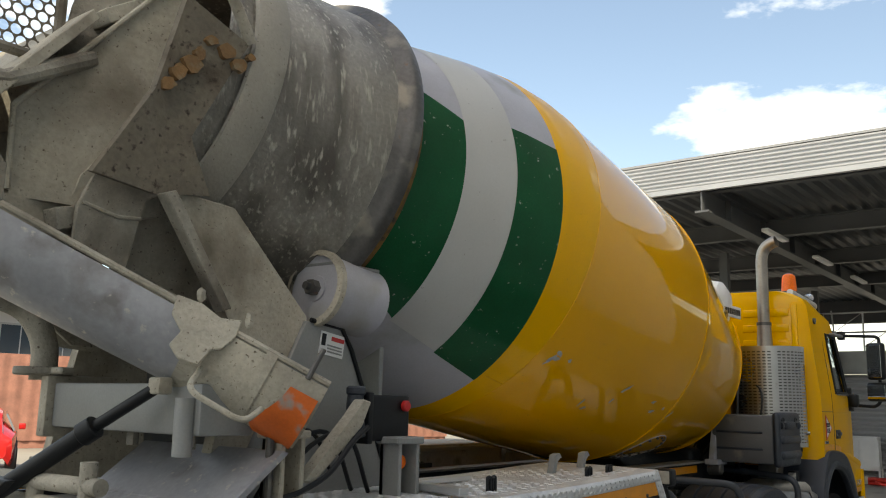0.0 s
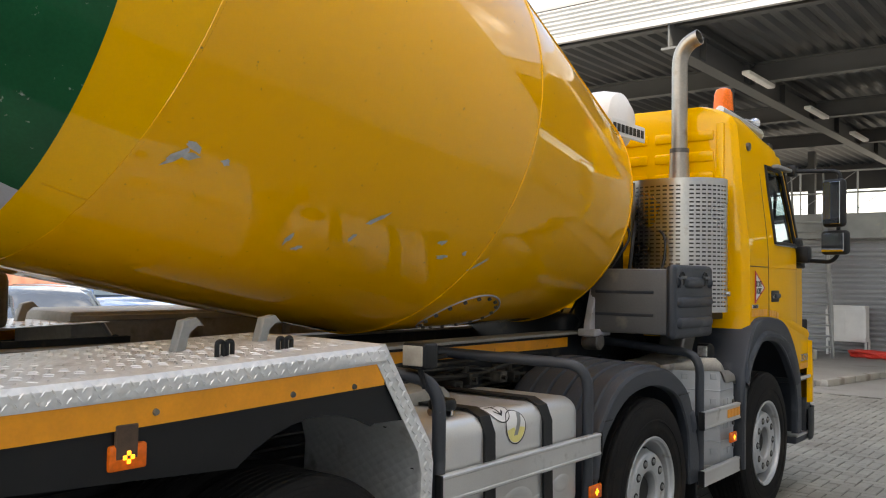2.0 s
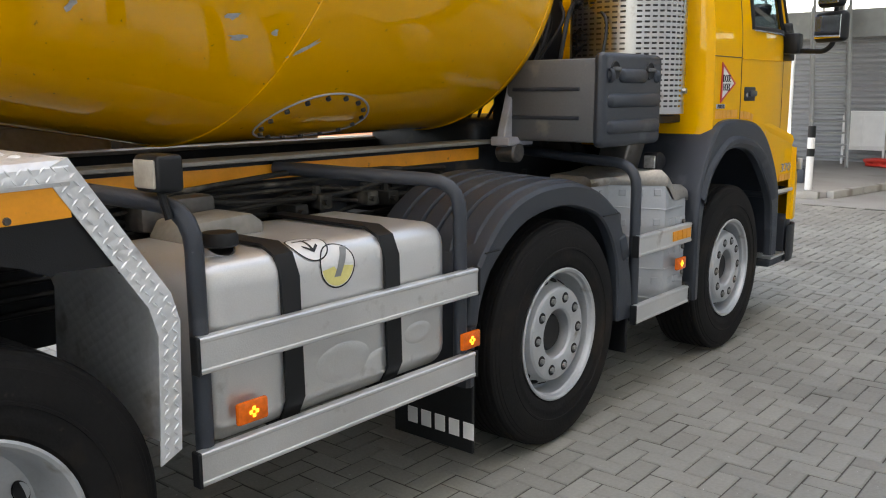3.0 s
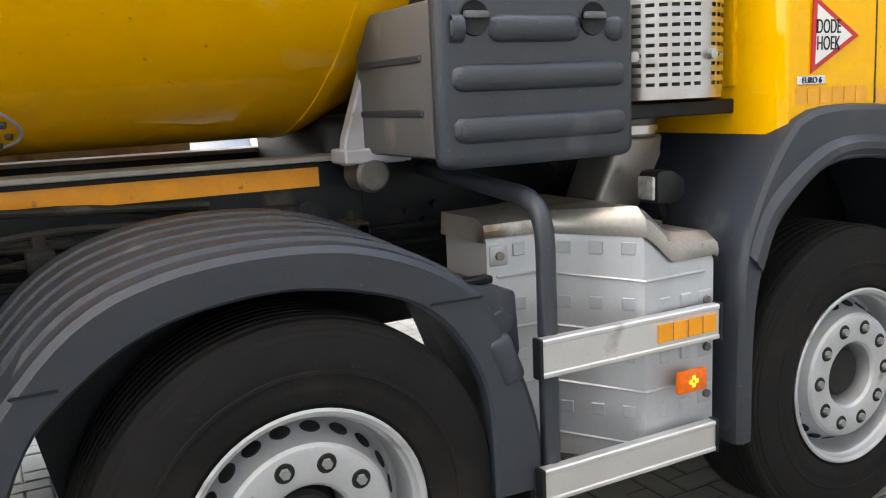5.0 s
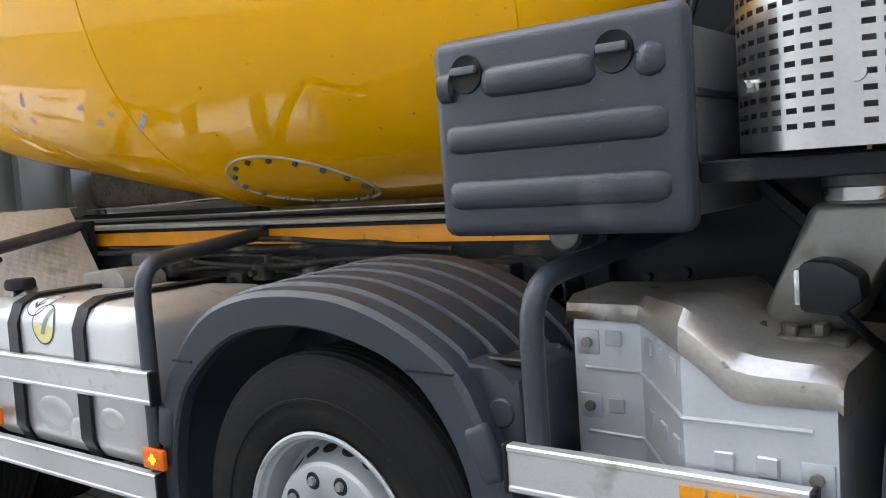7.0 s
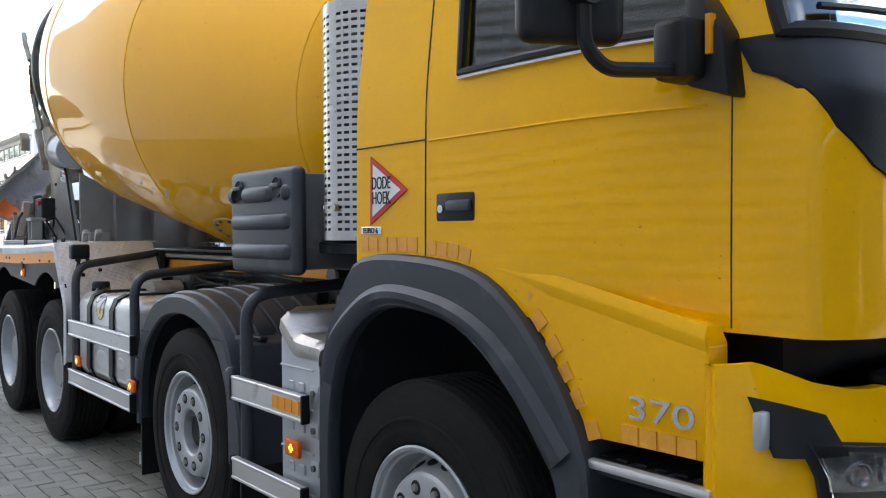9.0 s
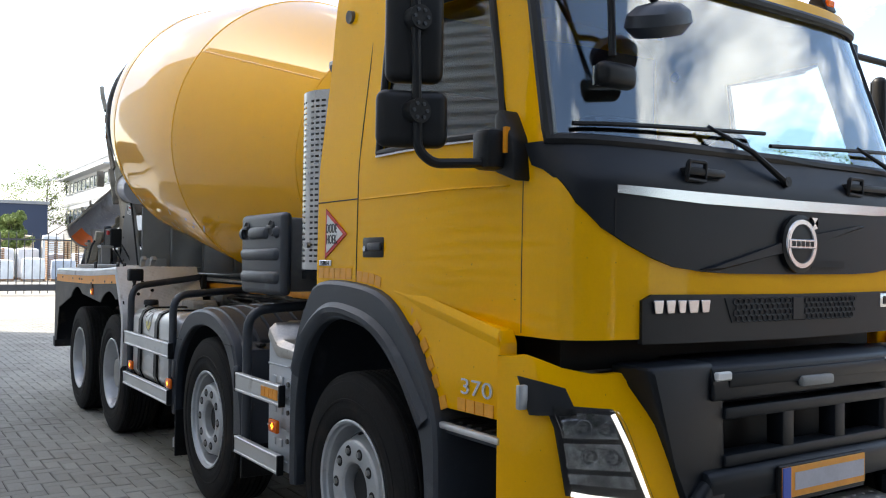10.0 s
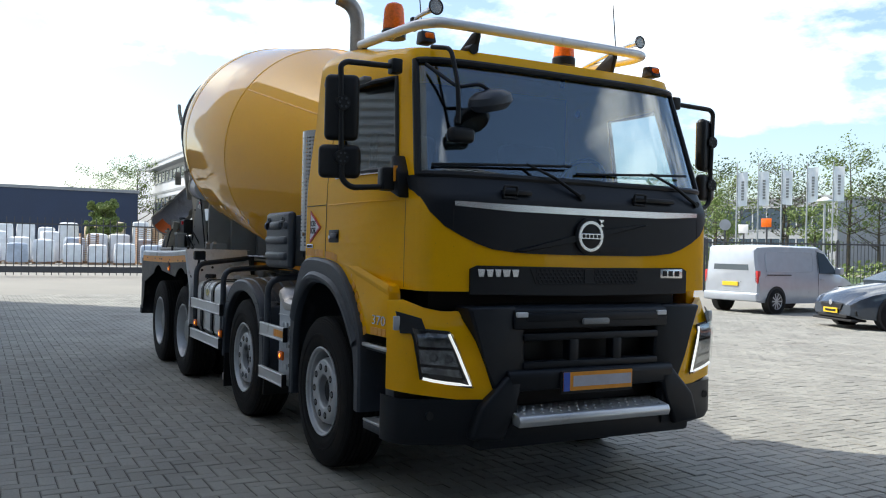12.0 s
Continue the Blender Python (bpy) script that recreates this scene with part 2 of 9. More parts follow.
def prism(bm, pts, axis, a, b, r=0.0, seg=2, m=None):
    """A polygon drawn in the two other axes (x z for y, y z for x, x y for z), drawn out along axis from a to b."""
    def P(p, d):
        return {"y": (p[0], d, p[1]), "x": (d, p[0], p[1]), "z": (p[0], p[1], d)}[axis]
    lo, hi = [bm.verts.new(P(p, a)) for p in pts], [bm.verts.new(P(p, b)) for p in pts]
    n = len(pts)
    bm.faces.new(lo[::-1])
    bm.faces.new(hi)
    for i in range(n):
        bm.faces.new((lo[i], lo[(i + 1) % n], hi[(i + 1) % n], hi[i]))
    if m:
        bmesh.ops.transform(bm, matrix=m, verts=lo + hi)
    if r:
        bevelled(bm, {e for v in lo + hi for e in v.link_edges}, r, seg)
    return bm


def fillet(pts, rad, n=5):
    """A path with its corners rounded."""
    P = [Vector(p) for p in pts]
    out = [P[0]]
    for a, b, c in zip(P, P[1:], P[2:]):
        u, w = (a - b), (c - b)
        k = min(rad, u.length * 0.45, w.length * 0.45)
        s, e = b + u.normalized() * k, b + w.normalized() * k
        for i in range(n + 1):
            t = i / n
            out.append((1 - t) ** 2 * s + 2 * t * (1 - t) * b + t * t * e)
    return out + [P[-1]]


def tube(bm, pts, r, n=12, rad=0.0, closed=False, cap=True):
    P = fillet(pts, rad) if rad else [Vector(p) for p in pts]
    rs = r if isinstance(r, (list, tuple)) else [r] * len(P)
    rings, up = [], None
    for i, p in enumerate(P):
        a, b = P[i - 1] if (i or closed) else p, P[(i + 1) % len(P)] if (i + 1 < len(P) or closed) else p
        d = (b - a).normalized()
        if up is None:
            up = d.orthogonal().normalized()
        up = (up - d * up.dot(d)).normalized()
        w = d.cross(up)
        rings.append([bm.verts.new(p + rs[i] * (math.cos(q) * up + math.sin(q) * w)) for q in [2 * math.pi * k / n for k in range(n)]])
    for i in range(len(rings) if closed else len(rings) - 1):
        a, b = rings[i], rings[(i + 1) % len(rings)]
        for k in range(n):
            bm.faces.new((a[k], a[(k + 1) % n], b[(k + 1) % n], b[k]))
    if cap and not closed:
        bm.faces.new(rings[0][::-1])
        bm.faces.new(rings[-1])
    return bm


def lathe(bm, prof, at, n=48, a0=0.0, a1=2 * math.pi):
    """A profile of (s, r) turned about the local z axis of the pose at, s along it."""
    full = abs(a1 - a0 - 2 * math.pi) < 1e-6
    cols = n if full else n + 1
    rows = []
    for s, r in prof:
        if r < 1e-6:
            rows.append([bm.verts.new(at @ Vector((0, 0, s)))] * cols)
        else:
            rows.append([bm.verts.new(at @ Vector((r * math.cos(a0 + (a1 - a0) * k / n), r * math.sin(a0 + (a1 - a0) * k / n), s))) for k in range(cols)])
    for a, b in zip(rows, rows[1:]):
        for k in range(n):
            q = [a[k], a[(k + 1) % cols], b[(k + 1) % cols], b[k]]
            q = [v for i, v in enumerate(q) if v not in q[:i]]
            if len(q) > 2:
                bm.faces.new(q)
    return bm


def cyl(bm, a, b, r, n=20, r2=None, bev=0.0):
    a, b = Vector(a), Vector(b)
    q = (b - a).to_track_quat("Z", "Y").to_matrix().to_4x4()
    L = (b - a).length
    r2 = r if r2 is None else r2
    k = min(bev, L * 0.4)
    pr = [(0, 0), (0, r - k), (k, r), (L - k, r2), (L, r2 - k), (L, 0)] if k else [(0, 0), (0, r), (L, r2), (L, 0)]
    return lathe(bm, pr, Matrix.Translation(a) @ q, n)


def grid(bm, P):
    """A sheet through a table of points."""
    V = [[bm.verts.new(p) for p in row] for row in P]
    for a, b in zip(V, V[1:]):
        for k in range(len(a) - 1):
            bm.faces.new((a[k], a[k + 1], b[k + 1], b[k]))
    return V


def slab(bm, P, off):
    """A sheet through a table of points with a thickness given as an offset vector."""
    off = Vector(off)
    V = grid(bm, P)
    W = [[bm.verts.new(v.co + off) for v in row] for row in V]
    for a, b in zip(W, W[1:]):
        for k in range(len(a) - 1):
            bm.faces.new((a[k], b[k], b[k + 1], a[k + 1]))
    rim = V[0] + [r[-1] for r in V[1:]] + V[-1][-2::-1] + [r[0] for r in V[-2:0:-1]]
    rim2 = W[0] + [r[-1] for r in W[1:]] + W[-1][-2::-1] + [r[0] for r in W[-2:0:-1]]
    for i in range(len(rim)):
        j = (i + 1) % len(rim)
        bm.faces.new((rim[i], rim2[i], rim2[j], rim[j]))
    return bm


def text_bm(body, size, at):
    cu = bpy.data.curves.new("writing", "FONT")
    cu.body, cu.size, cu.extrude, cu.align_x, cu.align_y = body, size, 0.002, "CENTER", "CENTER"
    ob = bpy.data.objects.new("writing", cu)
    me = bpy.data.meshes.new_from_object(ob)
    bm = bmesh.new()
    bm.from_mesh(me)
    bmesh.ops.transform(bm, matrix=at, verts=bm.verts)
    bpy.data.objects.remove(ob)
    bpy.data.curves.remove(cu)
    bpy.data.meshes.remove(me)
    return bm


def letters(bm, material, parent, label=""):
    """Each character of a written word as a part of its own."""
    bm.verts.ensure_lookup_table()
    seen, out = set(), []
    for v in bm.verts:
        if v.index in seen:
            continue
        todo, isle = [v], set()
        while todo:
            w = todo.pop()
            if w.index in isle:
                continue
            isle.add(w.index)
            todo += [e.other_vert(w) for e in w.link_edges]
        seen |= isle
        one = bm.copy()
        one.verts.ensure_lookup_table()
        bmesh.ops.delete(one, geom=[q for q in one.verts if q.index not in isle], context="VERTS")
        out.append(part("letter", one, material, parent, label))
    bm.free()
    return out


# faces the right side of the truck (-y) and its front (+x)
FACE_R = Matrix(((1, 0, 0, 0), (0, 0, -1, 0), (0, 1, 0, 0), (0, 0, 0, 1)))
FACE_F = Matrix(((0, 0, 1, 0), (1, 0, 0, 0), (0, 1, 0, 0), (0, 0, 0, 1)))


def lerp(tab, x):
    xs, ys = zip(*tab)
    return float(np.interp(x, xs, ys))


# ---- the yard: ground, canopy, halls ----
bm = B()
grid(bm, [[(x, y, -0.007) for x in (-3000, -60, -20, 0, 20, 60, 3000)] for y in (-3000, -60, -20, 0, 20, 60, 3000)])
ground = thing("ground", "grey concrete block paving of the yard", "ground", bm, YARD, kind="structure")

# canopy in front of the truck, steel sheet fascia and ribbed underside
CX0, CX1, CY0, CY1, CZ0, CZ1 = 7.25, 30.0, -26.0, 14.0, 6.05, 6.72
canopy = thing("canopy_roof", "steel canopy roof with ribbed grey fascia and dark trapezoidal underside", "canopy", kind="structure")


def ribbed(bm, x, y0, y1, z0, z1, n, depth):
    """Horizontal ribs on a sheet that faces -x."""
    zs = np.linspace(z0, z1, n * 4 + 1)
    rows = []
    for i, z in enumerate(zs):
        d = depth if i % 4 in (1, 2) else 0.0
        rows.append([(x - d, y0, z), (x - d, y1, z)])
    grid(bm, rows)


bm = B()
ribbed(bm, CX0, CY0, CY1, CZ0 + 0.10, CZ1, 7, 0.03)
part("fascia", bm, CLADL, canopy, "silver ribbed fascia sheet")
part("fascia_lip", box(B(), CX0 - 0.04, CX0 + 0.06, CY0, CY1, CZ0, CZ0 + 0.10), CLADL, canopy)
bm = B()
ys, P = np.arange(CY0, CY1, 0.075), []
prof = [(y, CZ0 + 0.22 + (0.07 if (i // 2) % 2 else 0.0)) for i, y in enumerate(ys)]
grid(bm, [[(x, y, z) for y, z in prof] for x in (CX0 + 0.05, 18.0, CX1)])
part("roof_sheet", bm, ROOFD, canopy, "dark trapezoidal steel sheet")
part("roof_top", box(B(), CX0, CX1, CY0, CY1, CZ1 - 0.02, CZ1 + 0.05), CLAD, canopy)
for x in (7.55, 12.5, 17.5, 22.5):
    bm = B()
    box(bm, x - 0.09, x + 0.09, CY0, CY1, CZ0 + 0.0, CZ0 + 0.02)
    box(bm, x - 0.01, x + 0.01, CY0, CY1, CZ0, CZ0 + 0.2)
    part("purlin", bm, ROOFD, canopy)
for y in (-18.0, -11.0, -4.0):
    bm = B()
    box(bm, CX0 + 0.1, CX1, y - 0.10, y + 0.10, CZ0 - 0.28, CZ0 - 0.25)
    box(bm, CX0 + 0.1, CX1, y - 0.012, y + 0.012, CZ0 - 0.25, CZ0 + 0.2)
    box(bm, CX0 + 0.1, CX1, y - 0.10, y + 0.10, CZ0 + 0.17, CZ0 + 0.2)
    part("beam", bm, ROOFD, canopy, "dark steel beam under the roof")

part("end_beam", box(B(), 29.2, 29.5, CY0, CY1, 5.35, CZ0 + 0.3, 0.01, 1), ROOFD, canopy, "deep dark beam along the far edge of the roof")

# hall behind the camera: long corrugated wall, higher at its front end
def hall_wall(name, x0, x1, y, h, label):
    bm = B()
    zs = np.arange(0.3, h, 0.035)
    grid(bm, [[(x0, y + (0.035 if (i // 2) % 2 else 0.0), z), (x1, y + (0.035 if (i // 2) % 2 else 0.0), z)] for i, z in enumerate(zs)])
    box(bm, x0, x1, y - 6, y - 0.02, 0, h)
    return thing(name, label, "wall", bm, WALLP, kind="structure")


SD = math.tan(SUN_EL) * math.sqrt(2)
HY = -5.2
hall_wall("wall_south", -15.5 + HY, 7.2, HY, (2.1 - HY) * SD, "long grey corrugated hall wall in shade")


# ---- the mixer truck ----
truck = thing("mixer_truck", "yellow four-axle concrete mixer truck with green-striped drum parked on paving", "truck")

# chassis
def beam(name, x0, x1, y0, y1, z0, z1, m=CHASSIS, r=0.004, parent=None, label=""):
    return part(name, box(B(), x0, x1, y0, y1, z0, z1, r, 1), m, parent or truck, label)


for s in (-1, 1):
    y0, y1 = sorted((s * 0.40, s * 0.47))
    beam("chassis_rail", -7.3, 1.1, y0, y1, 0.78, 1.06)
    y0, y1 = sorted((s * 0.36, s * 0.45))
    beam("subframe_rail", -7.2, -1.45, y0, y1, 1.09, 1.330)
    bm = B()
    tape = s * 0.455
    box(bm, -5.0, -1.60, min(tape, tape + 0.004 * s), max(tape, tape + 0.004 * s), 1.254, 1.314)
    part("reflective_strip", bm, REFL, truck, "orange reflective tape with torn patches")
    y0, y1 = sorted((s * 0.34, s * 0.50))
    part("subframe_cap", box(B(), -7.2, -1.45, y0, y1, 1.332, 1.349, 0.003, 1), CAPS, truck, "dusty pale steel cap on the subframe")
for x in (-6.9, -5.7, -4.3, -3.2, -2.2, -1.0, 0.4):
    beam("cross_member", x - 0.05, x + 0.05, -0.40, 0.40, 0.82, 1.02)

# wheels
AX = [0.0, -1.95, -4.50, -5.88]
R = 0.515


def wheel_meshes(rear):
    """Tyre, rim, nuts about the local z axis, which points outward; the outer sidewall lies near 0."""
    w = 0.30
    I = Matrix.Identity(4)
    t = [(-w, 0.30), (-w + 0.005, 0.33), (-w - 0.012, 0.40), (-w, 0.465), (-w + 0.035, R - 0.008)]
    n = 7
    for i in range(n):
        a = -w + 0.035 + (w - 0.07) * (i + 0.04) / n
        b = -w + 0.035 + (w - 0.07) * (i + 0.96) / n
        t += [(a, R - 0.012), (a + 0.004, R), (b - 0.004, R), (b, R - 0.012)]
    t += [(-0.030, R - 0.003), (-0.016, R - 0.006), (-0.007, 0.500), (-0.004, 0.488), (-0.001, 0.486), (0.003, 0.474), (0.006, 0.472), (0.012, 0.445), (0.016, 0.415), (0.0155, 0.398), (0.018, 0.396), (0.018, 0.388), (0.0145, 0.386), (0.012, 0.362), (0.013, 0.358), (0.011, 0.345), (0.007, 0.325), (0.004, 0.315), (0.001, 0.313), (-0.004, 0.304), (-0.01, 0.296)]
    tyre = finish("tyre", lathe(B(), t, I, 96), RUBBER, 0.5)
    bm = B()
    if rear:
        pr = [(-w, 0.29), (-0.02, 0.292), (0.0, 0.300), (0.006, 0.305), (0.010, 0.298), (0.004, 0.288), (-0.02, 0.280), (-0.06, 0.272), (-0.12, 0.262), (-0.150, 0.245), (-0.158, 0.20), (-0.160, 0.15), (-0.150, 0.135)]
    else:
        pr = [(-w, 0.29), (-0.02, 0.292), (0.0, 0.300), (0.006, 0.305), (0.010, 0.298), (0.004, 0.287), (-0.012, 0.283), (-0.020, 0.276), (-0.06, 0.272), (-0.098, 0.268), (-0.106, 0.262), (-0.098, 0.252), (-0.040, 0.224), (-0.018, 0.215), (-0.010, 0.206), (-0.008, 0.198), (-0.008, 0.130), (-0.012, 0.118), (-0.022, 0.110), (-0.12, 0.106)]
    lathe(bm, pr, I, 64)
    rim = finish("rim", bm, RIM, 0.45)
    # no opening is cut: a black disc paints the hole's shaded depth
    holes = finish("hand_hole", lathe(B(), [(0.001, 0), (0.001, 0.023), (0.0035, 0.026), (0.0, 0.029)], Matrix.Diagonal((0.8, 1.25, 1, 1)), 18), DARK)
    bm = B()
    cyl(bm, (0, 0, 0), (0, 0, 0.005), 0.021, 12)
    cyl(bm, (0, 0, 0.008), (0, 0, 0.030), 0.0145, 6, 0.011)
    nuts = finish("wheel_nut", bm, GREYP)
    bm = B()
    if rear:
        lathe(bm, [(-0.15, 0.138), (-0.06, 0.135), (-0.04, 0.12), (-0.035, 0.0)], I, 32)
    else:
        lathe(bm, [(-0.12, 0.107), (-0.10, 0.092), (-0.06, 0.085), (-0.05, 0.075), (-0.05, 0.0)], I, 32)
    hub = finish("hub_cap", bm, DARK if not rear else GREYP)
    return tyre, rim, holes, nuts, hub


# front-wheel holes, likewise black discs for the shade inside them
small_hole = finish("hand_hole", lathe(B(), [(0.001, 0), (0.001, 0.0185), (0.003, 0.021), (0.0, 0.0235)], Matrix.Diagonal((0.85, 1.1, 1, 1)), 16), DARK)
nut_hole = finish("nut_hole", lathe(B(), [(0.0005, 0), (0.0005, 0.0215), (0.003, 0.0228), (0.0, 0.025)], Matrix.Identity(4), 18), DARK)
short_nut = finish("wheel_nut", cyl(B(), (0, 0, 0), (0, 0, 0.012), 0.0135, 6, 0.012), GREYP)
FR, RE = wheel_meshes(False), wheel_meshes(True)
for i, x in enumerate(AX):
    for s in (-1, 1):
        m = pose(x, s * 1.195, R, 90 if s < 0 else -90, 0, 0)
        tyre, rim, holes, nuts, hub = RE if i > 1 else FR
        wh = part("tyre", tyre, None, truck, "black truck tyre with worn sidewall", m)
        r = part("rim", rim, None, wh, "silver-painted steel rim")
        for k in range(20 if i < 2 else 0):
            lean = Matrix.Rotation(math.pi * (k + 0.5) / 10, 4, "Z") @ Matrix.Translation((0.238, 0, -0.069)) @ Matrix.Rotation(radians(64), 4, "Y")
            part("hand_hole", small_hole, None, wh, "", lean)
        for k in range(10):
            a, (ra, sz), (rn, zn) = 2 * math.pi * k / 10, ((0.218, -0.1545) if i > 1 else (0.238, -0.069)), ((0.167, -0.158) if i > 1 else (0.1675, -0.008))
            lean = Matrix.Rotation(a + 0.314, 4, "Z") @ Matrix.Translation((ra, 0, sz)) @ Matrix.Rotation(0.0 if i > 1 else radians(64), 4, "Y")
            if i > 1:
                part("hand_hole", holes, None, wh, "", lean)
            if i < 2:
                part("nut_hole", nut_hole, None, wh, "", Matrix.Translation((rn * math.cos(a), rn * math.sin(a), zn)))
            part("wheel_nut", nuts if i > 1 else short_nut, None, wh, "", Matrix.Translation((rn * math.cos(a), rn * math.sin(a), zn)))
        part("hub_cap", hub, None, wh)
        if i > 1:
            inner = part("inner_tyre", tyre, None, truck, "", pose(x, s * 0.84, R, 90 if s < 0 else -90, 0, 0))
    bm = B()
    cyl(bm, (x, -0.95, R), (x, 0.95, R), 0.075, 16)
    if i > 1:
        bmesh.ops.create_uvsphere(bm, u_segments=20, v_segments=12, radius=0.25, matrix=Matrix.Translation((x, 0, R)))
    part("axle", bm, CHASSIS, truck)

# drum
DA = radians(10.3)
DO = Vector((-4.0, -0.03, 2.652))
# local x points to the truck's right, local y downward, local z along the drum to the front
DM = Matrix(((0, -math.sin(DA), math.cos(DA), DO.x), (-1, 0, 0, DO.y), (0, -math.cos(DA), -math.sin(DA), DO.z), (0, 0, 0, 1)))
PROF = [(-3.05, 0.66), (-2.86, 0.70), (-2.17, 0.85), (-2.0, 0.82), (-1.67, 0.925), (-1.34, 1.028), (-1.057, 1.098), (-0.82, 1.126), (-0.70, 1.129), (-0.6, 1.128), (0.0, 1.122), (0.99, 1.108), (1.06, 1.094), (2.573, 0.806), (2.62, 0.79), (2.78, 0.68), (2.90, 0.45), (2.94, 0.0)]


def drum_r(s):
    return lerp(PROF, s)


def drum_point(s, deg, off=0.0):
    a, r = radians(deg), drum_r(s) + off
    return DM @ Vector((r * math.cos(a), r * math.sin(a), s))


bm = B()
lathe(bm, [(s, r) for s, r in PROF if s >= -1.06], DM, 144)
drum = part("drum", bm, DRUMY, truck, "yellow steel mixing drum with scuffs and chips")


def ring_at(c, slant, off, n=144, dr=0.0):
    """Points round the drum at c, the ring leaning by slant between its top and its bottom."""
    return [drum_point(c + off + slant * math.sin(2 * math.pi * k / n), 360.0 * k / n, dr) for k in range(n + 1)]


def skin(name, a, b, material, label, t0, t1, off, n=60, lean=(0.0, 0.0), steps=16):
    """Paint between two leaning rings a and b (place, slant), over an arc."""
    P = []
    for k in range(steps + 1):
        q = k / steps
        lo = t0 + lean[0] * q
        hi = t1 + lean[1] * q
        row = []
        for i in range(n + 1):
            th = lo + (hi - lo) * i / n
            sn = math.sin(radians(th))
            s_ = (a[0] + a[1] * sn) * (1 - q) + (b[0] + b[1] * sn) * q
            row.append(drum_point(s_, th, off))
        P.append(row)
    bm = B()
    grid(bm, P)
    return part(name, bm, material, drum, label)


RB, RG, RW2, RW1, RE_ = (-0.75, -0.12), (-1.10, 0.07), (-1.425, 0.06), (-1.745, 0.06), (-2.004, 0.0)
for c, sl in ((0.99, 0.0), (2.573, 0.0), RB):
    bm = B()
    grid(bm, [ring_at(c, sl, o, 144, d) for o, d in ((-0.010, -0.002), (-0.006, 0.004), (0.006, 0.004), (0.010, -0.002))])
    part("weld_seam", bm, DRUMY, drum)
skin("yellow_band", RG, RB, YELLOW, "bright yellow painted band", -180, 180, 0.002, 120)
skin("pale_band", RE_, RG, LILAC, "pale grey-lilac painted band, blotchy", -180, 180, 0.002, 120, steps=40)
skin("white_stripe", RW1, RW2, WHITEP, "off-white painted stripe", -150, 56, 0.004, 90)
for flip in (0.0, 180.0):
    skin("green_stripe", RW2, RG, GREEN, "dark green painted stripe with stone chips", flip - 20, flip + 56.5, 0.005, 50, (1.5, 0.5))
    skin("green_stripe", (-2.003, 0.0), RW1, GREEN, "dark green painted stripe with stone chips", flip - 23, flip + 48, 0.005, 50, (7.0, 7.0))
WORN = mat("worn_drum_edge", (0.20, 0.105, 0.015), 0.6, vary=0.3, scale=6, bump=0.3, dirt=((0.02, 0.018, 0.015), 0.85, 14.0))
skin("worn_band", (-2.092, 0.0), (-2.003, 0.008), WORN, "blackened ochre paint beside the roller track", -180, 180, 0.007, 96)
bm = B()
lathe(bm, [(-3.05, 0.64), (-3.05, 0.66), (-2.86, 0.70), (-2.17, 0.85), (-2.16, 0.85)], DM, 96)
part("rear_cone", bm, CONEM, drum, "bare steel rear cone with cement streaks")
bm = B()
lathe(bm, [(-2.215, 0.835), (-2.205, 0.850), (-2.19, 0.862), (-2.175, 0.885), (-2.165, 0.902), (-2.15, 0.911), (-2.115, 0.911), (-2.10, 0.905), (-2.095, 0.89), (-2.095, 0.79)], DM, 144)
part("roller_track", bm, DARKSTEEL, drum, "worn steel roller track ring")
# lengthwise welds
for a, s0, s1 in ((-33, 1.02, 2.56), (54, -1.0, -0.84)):
    part("weld_seam", tube(B(), [drum_point(s, a, 0.0) for s in np.linspace(s0, s1, 12)], 0.005, 6), DRUMY, drum)
# bare scuffs on the paint
random.seed(5)
for s, a, ln, tilt in ((-0.70, 40.5, 0.10, 0.9), (-0.66, 37.8, 0.10, -0.3), (-0.525, 38.6, 0.04, -0.2), (0.256, 38.8, 0.10, 0.8), (-0.07, 49.5, 0.09, 1.5), (0.0, 51.3, 0.05, 0.6), (0.695, 39.1, 0.06, 0.4), (0.75, 42.7, 0.07, 0.2), (0.87, 40.0, 0.035, 0.0), (1.03, 41.7, 0.14, 0.75), (0.2, 44.7, 0.05, 1.4), (-0.65, 39.5, 0.06, 0.2)):
    bm = B()
    q = []
    for k in range(11):
        t = 2 * math.pi * k / 11
        rr = random.uniform(0.55, 1.25)
        du, dv = ln * 0.5 * math.cos(t) * rr, 0.013 * math.sin(t) * rr
        q.append(drum_point(s + du * math.cos(tilt) + dv * math.sin(tilt), a - math.degrees((du * math.sin(tilt) - dv * math.cos(tilt)) / 1.09), 0.0025))
    bm.faces.new([bm.verts.new(p) for p in q])
    part("scuff", bm, SCUFF, drum, "bare grey paint scuff")
# bolted hatch low on the drum
HS, HA = 1.47, 66.0
hatch = [(HS + 0.30 * math.cos(t), HA + 13.0 * math.sin(t) + 2.0 * math.cos(t)) for t in [2 * math.pi * k / 40 for k in range(40)]]
part("hatch_rim", tube(B(), [drum_point(s, a, 0.001) for s, a in hatch], 0.005, 6, closed=True), LILAC, drum, "pale rim of the bolted drum hatch")
for k in range(16):
    t = 2 * math.pi * k / 16
    s, a = HS + 0.27 * math.cos(t), HA + 11.6 * math.sin(t) + 1.8 * math.cos(t)
    bm = B()
    cyl(bm, drum_point(s, a, -0.002), drum_point(s, a, 0.012), 0.011, 8)
    part("hatch_bolt", bm, DARKSTEEL, drum)


